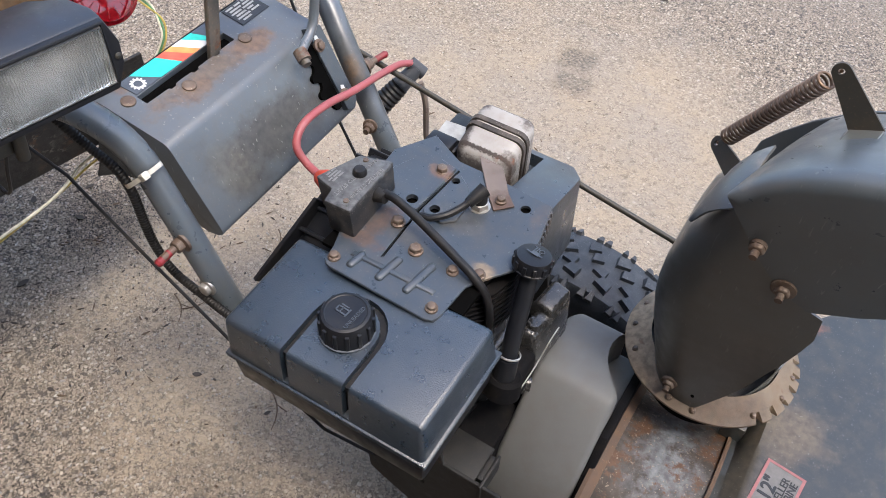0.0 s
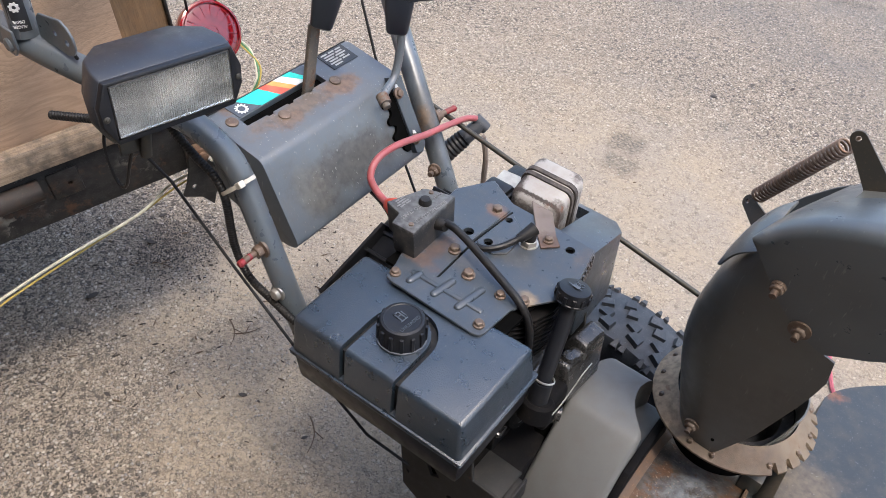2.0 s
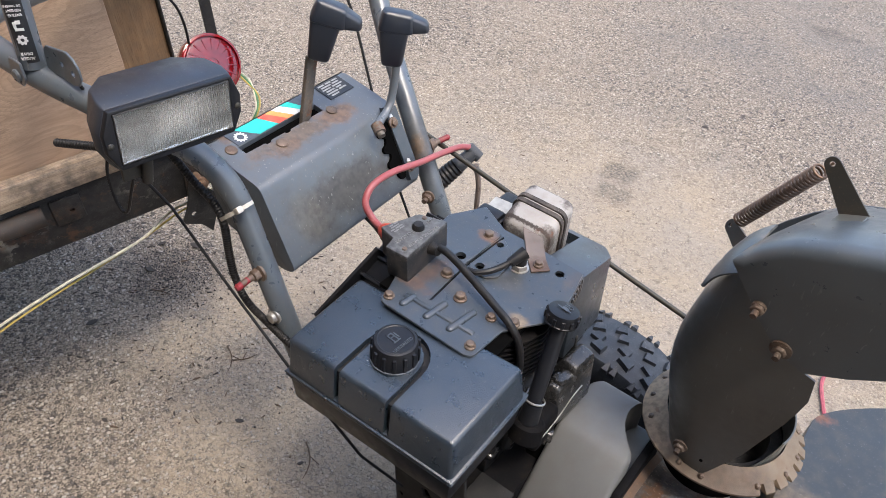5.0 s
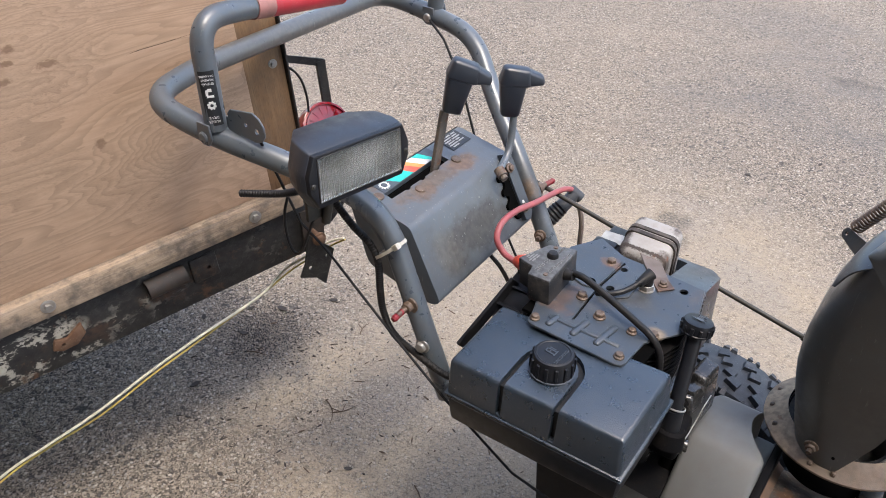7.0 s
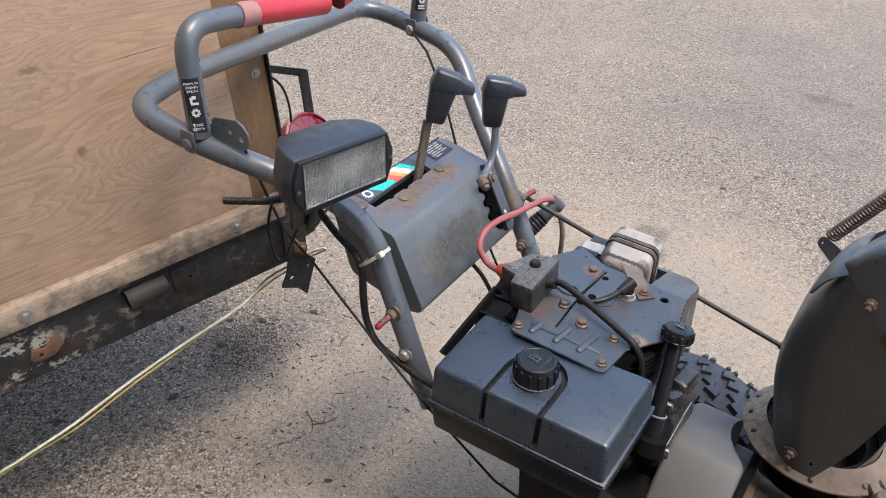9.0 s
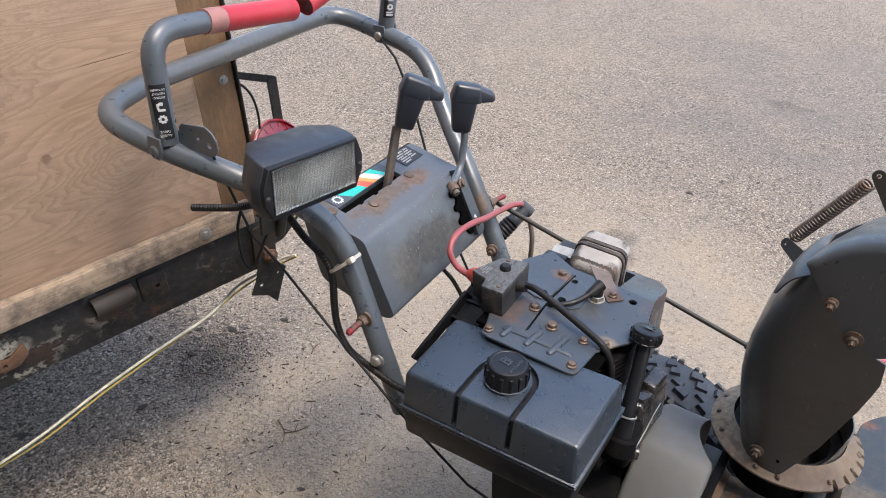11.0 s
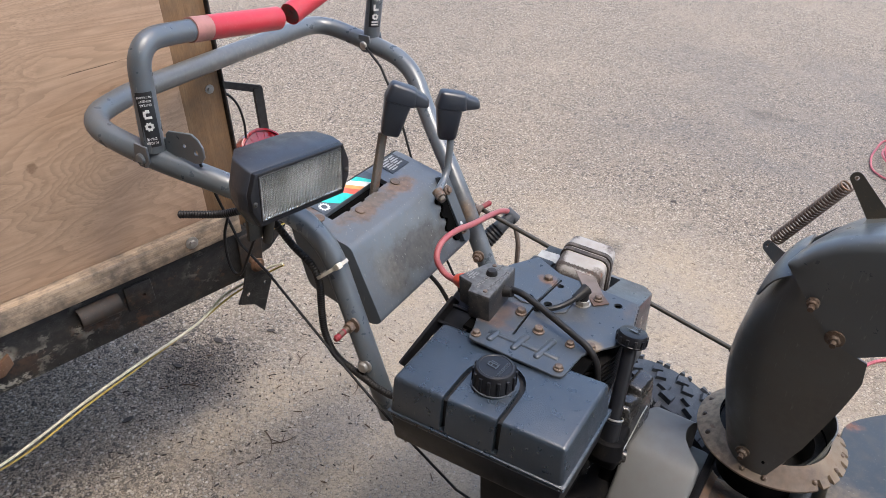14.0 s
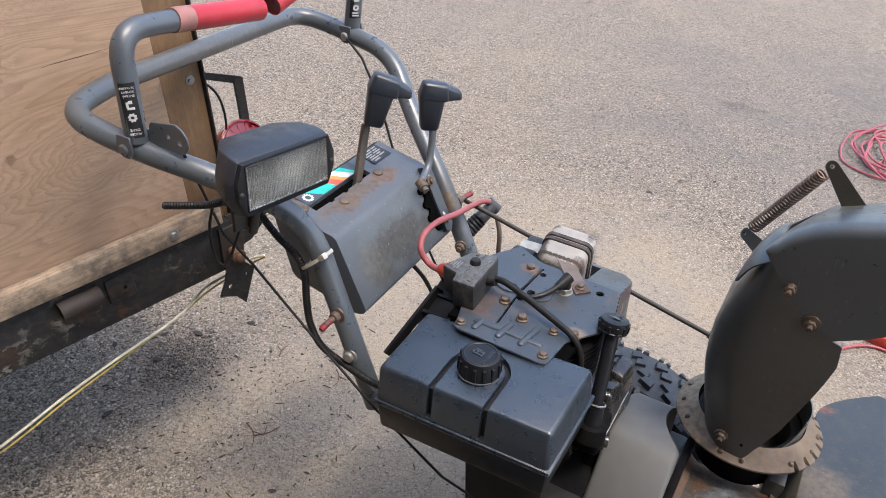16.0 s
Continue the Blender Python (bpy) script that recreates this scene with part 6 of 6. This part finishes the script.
for s in (-1.799, -1.445, -1.092, -0.738, -0.384, -0.030):
    part("batten_screw", join(moved(lathe([(0, 0), (0.0115, 0), (0.0115, 0.0016), (0.0065, 0.002), (0, 0.002)], 20), frame_at((s, -0.0245, 0.6006), (0, -1, 0))), lathe([(0, 0.002), (0.0062, 0.002), (0.0062, 0.0075), (0, 0.008)], 6, frame_at((s, -0.0245, 0.6006), (0, -1, 0)))), ZINC, batten)
part("post_screw", join(lathe([(0, 0), (0.0105, 0), (0.0105, 0.0016), (0, 0.002)], 20, frame_at((0.0745, 0.0122, 0.8414), (0, -1, 0)) @ Matrix.Scale(0.75, 4)), lathe([(0, 0.002), (0.006, 0.002), (0.006, 0.007), (0, 0.0075)], 6, frame_at((0.0745, 0.0122, 0.8414), (0, -1, 0)) @ Matrix.Scale(0.75, 4))), ZINC, trailer)
rail = part("frame_rail", join(box(-2.0, 0.082, -0.010, -0.004, 0.469, 0.570, 0.001), box(-2.0, 0.082, -0.004, 0.060, 0.565, 0.570), box(-2.0, 0.082, -0.004, 0.030, 0.469, 0.474)), FRAME_BLACK, trailer, "black steel frame rail, paint flaking to primer and rust")
# Black strip added along the gap above the rail as its shade.
part("rail_shade_strip", box(-2.0, 0.060, -0.006, 0.0, 0.5705, 0.5775), DARK, rail)
part("hinge_pipe", cut(rod((-0.240, -0.022, 0.548), (-0.172, -0.022, 0.548), 0.0165, None, 20), rod((-0.25, -0.022, 0.548), (-0.16, -0.022, 0.548), 0.0125, None, 16)), GUSSET, rail, "short rusty steel hinge pipe")
part("hinge_tab", cut(box(-0.160, -0.112, -0.016, -0.010, 0.512, 0.562, 0.003), rod((-0.130, -0.03, 0.536), (-0.130, 0.01, 0.536), 0.004, None, 12)), FRAME_BLACK, rail)
part("corner_gusset", prism([(0.052, 0.474), (0.096, 0.484), (0.102, 0.540), (0.094, 0.562), (0.056, 0.562)], -0.018, -0.011, "y", 0.001, 1), GUSSET, rail, "rust-brown corner gusset")
part("rusty_lug", cut(prism([(-0.406, 0.510), (-0.398, 0.528), (-0.380, 0.522), (-0.352, 0.540), (-0.350, 0.518), (-0.368, 0.503), (-0.392, 0.502)], -0.018, -0.0105, "y", 0.002, 2), rod((-0.388, -0.03, 0.514), (-0.388, 0.0, 0.514), 0.0038, None, 10)), RUSTY, rail, "orange-rusted lug")
part("end_plate", cut(prism([(0.083, 0.490), (0.128, 0.498), (0.168, 0.532), (0.172, 0.572), (0.083, 0.572)], 0.004, 0.010, "y", 0.001, 1), rod((0.118, -0.02, 0.528), (0.118, 0.03, 0.528), 0.005, None, 12)), FRAME_BLACK, rail, "black pierced steel end plate")
part("flag_plate", cut(prism([(0.040, 0.462), (0.058, 0.520), (0.104, 0.465), (0.074, 0.393), (0.057, 0.418), (0.025, 0.435)], -0.034, -0.030, "y", 0.0006, 1), rod((0.049, -0.06, 0.447), (0.049, -0.02, 0.447), 0.0045, None, 12), rod((0.086, -0.06, 0.458), (0.086, -0.02, 0.458), 0.003, None, 12)), FRAME_BLACK, trailer, "dark hanging plate with holes")
part("flag_bolt", join(rod((0.072, -0.046, 0.512), (0.072, -0.015, 0.512), 0.008), hex_bolt((0.072, -0.046, 0.512), (0, -1, 0), 0.010, 0.008)), RUSTY, trailer)
arm = part("lamp_arm", join(hexa([(0.099, 0.046, 0.826), (0.172, 0.050, 0.793), (0.172, 0.053, 0.793), (0.099, 0.049, 0.826)], [(0.099, 0.046, 0.839), (0.188, 0.050, 0.801), (0.188, 0.053, 0.801), (0.099, 0.049, 0.839)]), hexa([(0.173, 0.048, 0.685), (0.189, 0.048, 0.685), (0.189, 0.055, 0.685), (0.173, 0.055, 0.685)], [(0.172, 0.048, 0.800), (0.189, 0.048, 0.800), (0.189, 0.055, 0.800), (0.172, 0.055, 0.800)])), FRAME_BLACK, trailer, "black flat-bar lamp arm")
TAIL = frame_at((0.158, 0.036, 0.673), (0.12, -0.86, 0.50)) @ Matrix.Scale(0.97, 4)
tail = part("tail_light", lathe([(0, -0.020), (0.040, -0.020), (0.050, -0.008), (0.052, 0.0), (0.0, 0.0)], 40, TAIL), BLACK, trailer, "round red tail light")
part("tail_lens", lathe([(0.053, -0.006), (0.054, 0.012), (0.0525, 0.018), (0.048, 0.020), (0.036, 0.0215), (0.018, 0.0225), (0, 0.023)], 48, TAIL), RED_LENS, tail, "red lens")
for i in range(16):
    part("lens_rib", moved(rounded(box(0.014, 0.044, -0.0012, 0.0012, 0.018, 0.0222), 0.0006, 1), TAIL @ Matrix.Rotation(math.pi * 2 * i / 16, 4, "Z")), RED_LENS, tail)
for r in (0.010, 0.047):
    part("lens_ring", lathe([(r - 0.0015, 0.018), (r, 0.0242), (r + 0.0015, 0.018)], 40, TAIL), RED_LENS, tail)
part("lamp_wire", tube(flowing([(0.100, 0.040, 0.822), (0.118, 0.036, 0.808), (0.130, 0.034, 0.785), (0.135, 0.034, 0.752), (0.136, 0.04, 0.715)], 5), 0.0022, 8), RUBBER, trailer)
for k, tone in enumerate((YELLOW_CORD, GREEN_WIRE, PALE_CORD)):
    part("light_wire", tube(flowing([(0.185, 0.030, 0.670), (0.205 + 0.004 * k, 0.010, 0.640), (0.218 - 0.004 * k, -0.01, 0.612), (0.200, -0.02, 0.580 + 0.006 * k), (0.160, -0.015, 0.552), (0.10, 0.0, 0.54)], 6), 0.0015, 6), tone, trailer)
part("trailer_deck", box(-2.0, 0.08, 0.065, 1.535, 0.548, 0.564), BOARD, trailer)
part("plywood_side", box(-2.0, 0.07, 1.57, 1.585, 0.575, 1.30, 0.0015), PLY, trailer)
part("frame_rail", box(-2.0, 0.08, 1.54, 1.60, 0.470, 0.57, 0.001), FRAME_BLACK, trailer)
part("axle_beam", box(-1.15, -1.08, 0.02, 1.58, 0.385, 0.468, 0.002), FRAME_BLACK, trailer)
for y in (-0.02, 1.42):
    part("trailer_wheel", lathe([(0, -0.05), (0.14, -0.06), (0.26, -0.085), (0.295, -0.07), (0.30, 0.0), (0.295, 0.07), (0.26, 0.085), (0.14, 0.06), (0, 0.05)], 40, frame_at((-1.115, y + 0.10, 0.400), (0, 1, 0))), TYRE, trailer)

# ---- cords ----
def cord(name, points, radius, material, label, category):
    bm = tube(flowing(points, 8), radius, 8)
    return tagged(obj(name, bm, material), label, category)


runs = [(-0.548, 0.040, 0.514), (-0.585, 0.036, 0.492), (-0.620, 0.022, 0.458), (-0.655, -0.010, 0.420), (-0.668, -0.080, 0.398), (-0.684, -0.212, 0.369), (-0.722, -0.300, 0.328), (-0.766, -0.394, 0.277), (-0.803, -0.480, 0.238), (-0.840, -0.570, 0.196), (-0.900, -0.780, 0.075), (-0.925, -0.92, 0.012), (-0.94, -1.10, 0.006), (-0.95, -1.3, 0.006)]
cord("extension_cord", [(x + 0.003 * math.sin(i * 1.1), y + 0.004, max(0.004, z - 0.005 + 0.003 * math.cos(i * 2.3))) for i, (x, y, z) in enumerate(runs)], 0.0018, YELLOW_CORD, "yellow extension cord hanging off the trailer onto the asphalt", "extension cord")
cord("extension_cord", [(x + 0.004 * math.sin(i * 1.9), y - 0.002 + 0.003 * math.cos(i * 1.3), z + 0.003 + 0.004 * math.sin(i * 2.7)) for i, (x, y, z) in enumerate(runs)], 0.0025, PALE_CORD, "pale cream cord running beside the yellow one", "extension cord")
loops = []
rng = random.Random(5)
for i in range(190):
    a = i * 0.43
    r = 0.185 + 0.10 * math.sin(i * 0.171) + 0.02 * math.sin(i * 1.7)
    loops.append((0.62 + 0.05 * math.sin(i * 0.05) + r * math.cos(a), 2.68 + 0.06 * math.cos(i * 0.063) + r * 1.12 * math.sin(a), 0.006 + 0.028 * (0.5 + 0.5 * math.sin(i * 0.29))))
tail_run = [(0.98, 2.3, 0.006), (1.02, 1.9, 0.006), (0.93, 1.40, 0.006), (0.86, 1.12, 0.006), (0.74, 1.12, 0.006), (0.62, 1.215, 0.006), (0.567, 1.225, 0.006), (0.520, 1.196, 0.006), (0.483, 1.143, 0.006), (0.470, 1.08, 0.006), (0.435, 0.98, 0.006), (0.422, 0.88, 0.006), (0.443, 0.811, 0.006), (0.47, 0.76, 0.006), (0.55, 0.68, 0.006)]
tagged(obj("cable_coil", tube(flowing([(1.1, 3.0, 0.006)] + loops + tail_run, 3), 0.0046, 6), CORD_RED), "tangled heap of faded red extension cable on the asphalt", "cable")
tagged(obj("red_board", prism([(0.542, 1.251), (0.602, 1.233), (0.82, 1.165), (0.90, 1.60), (0.62, 1.66)], 0.0, 0.035, "z", 0.006, 2), RED_PLASTIC), "flat red plastic board lying on the asphalt", "board")

# ---- litter ----
def twig(at, turn, length, bend):
    pts = [(length * t, bend * math.sin(t * 3.0), 0.003) for t in (0, 0.25, 0.5, 0.75, 1.0)]
    bm = tube(flowing(pts, 4), lambda t: 0.0016 - 0.0009 * t, 6)
    bm = join(bm, tube([(length * 0.4, bend * math.sin(1.2), 0.003), (length * 0.62, bend + 0.018, 0.004)], 0.0011, 5))
    ob = obj("twig", bm, TWIG)
    ob.matrix_basis = pose(at[0], at[1], 0, 0, 0, turn)
    return tagged(ob, "thin dry brown twig lying on the asphalt", "twig", "litter on the asphalt")


for at, turn, length, bend in (((-0.345, -0.005), -50, 0.085, 0.012), ((-0.66, 0.06), -40, 0.075, 0.010), ((-0.62, 0.04), 60, 0.055, -0.006), ((-0.60, 0.32), -60, 0.06, 0.01), ((-0.75, 0.28), 100, 0.05, 0.006), ((-0.93, 0.06), 20, 0.05, 0.004)):
    twig(at, turn, length, bend)


def leaf(at, turn, size):
    bm = prism([(-1, 0), (-0.5, 0.42), (0.1, 0.5), (0.7, 0.3), (1, 0), (0.6, -0.35), (0, -0.5), (-0.6, -0.35)], 0.0, 0.12, "z")
    moved(bm, Matrix.Diagonal((size, size, size, 1)))
    for v in bm.verts:
        v.co.z += 0.35 * abs(v.co.y) + 0.2 * v.co.x * v.co.x / size
    ob = obj("dead_leaf", bm, LEAF)
    ob.matrix_basis = pose(at[0], at[1], 0.001, 0, 0, turn)
    return tagged(ob, "small curled dark dead leaf on the asphalt", "leaf", "litter on the asphalt")


for at, turn, size in (((-0.484, -0.057), 30, 0.0095), ((-0.939, -0.093), 80, 0.014), ((-0.688, -0.231), 10, 0.008), ((-0.982, 0.229), 5, 0.016), ((-0.318, -0.047), 60, 0.007), ((-0.239, 1.738), 20, 0.012), ((-0.056, 1.977), 80, 0.012), ((-0.90, 0.34), 30, 0.012), ((-0.99, 0.10), 10, 0.013), ((-1.05, 0.18), 70, 0.011), ((-1.12, 0.08), 140, 0.012)):
    leaf(at, turn, size)


def scatter(name, count, spot, spread, lo, hi, material, label, category, seed):
    """Loose stones as one mesh."""
    rng = random.Random(seed)
    verts, faces = [], []
    for _ in range(count):
        x, y = rng.gauss(spot[0], spread[0]), rng.gauss(spot[1], spread[1])
        s = lo + (hi - lo) * rng.random() ** 3
        a = rng.random() * 6.28
        n = len(verts)
        ring = [(math.cos(a + k * 1.2566) * s * (0.7 + 0.6 * rng.random()), math.sin(a + k * 1.2566) * s * (0.7 + 0.6 * rng.random())) for k in range(5)]
        verts += [(x + u, y + v, -0.0005) for u, v in ring] + [(x + u * 0.55, y + v * 0.55, s * (0.5 + 0.5 * rng.random())) for u, v in ring]
        faces += [(n + k, n + (k + 1) % 5, n + 5 + (k + 1) % 5, n + 5 + k) for k in range(5)] + [(n + 5, n + 6, n + 7, n + 8, n + 9)]
    mesh = bpy.data.meshes.new(name)
    mesh.from_pydata(verts, [], faces)
    mesh.materials.append(material)
    return tagged(new(name, mesh), label, category, kind="stuff")


scatter("black_grit", 4500, (-0.94, 0.125), (0.065, 0.070), 0.0006, 0.0021, GRIT, "loose black grit spilled on the asphalt", "grit", 3)
PEBBLE = plain("pale_pebble", (0.33, 0.30, 0.265), 0.85)
scatter("loose_pebbles", 5200, (-0.60, 0.10), (0.40, 0.50), 0.0012, 0.0034, PEBBLE, "loose pale pebbles on the asphalt", "pebbles", 4)


def shreds(name, count, spot, spread, lo, hi, material, label, category, seed):
    """Bits of bark and leaf as one mesh."""
    rng = random.Random(seed)
    verts, faces = [], []
    for _ in range(count):
        x, y, a = rng.gauss(spot[0], spread[0]), rng.gauss(spot[1], spread[1]), rng.random() * 6.28
        long, wide = lo + (hi - lo) * rng.random() ** 2, 0.0008 + 0.0016 * rng.random()
        c, s, n = math.cos(a), math.sin(a), len(verts)
        shape = [(-long, 0), (-long * 0.3, wide), (long * 0.5, wide * 0.8), (long, 0), (long * 0.2, -wide), (-long * 0.6, -wide * 0.7)]
        verts += [(x + u * c - v * s, y + u * s + v * c, 0.0004) for u, v in shape] + [(x + (u * c - v * s) * 0.8, y + (u * s + v * c) * 0.8, 0.0022) for u, v in shape]
        faces += [tuple(n + 6 + k for k in range(6))] + [(n + k, n + (k + 1) % 6, n + 6 + (k + 1) % 6, n + 6 + k) for k in range(6)]
    mesh = bpy.data.meshes.new(name)
    mesh.from_pydata(verts, [], faces)
    mesh.materials.append(material)
    return tagged(new(name, mesh), label, category, kind="stuff")


shreds("bark_bits", 330, (-0.85, 0.15), (0.22, 0.28), 0.002, 0.009, LEAF, "dark shreds of bark and leaf strewn on the asphalt", "debris", 8)
shreds("straw_bits", 160, (-0.45, 0.30), (0.35, 0.50), 0.003, 0.014, TWIG, "thin brown straw bits on the asphalt", "debris", 9)
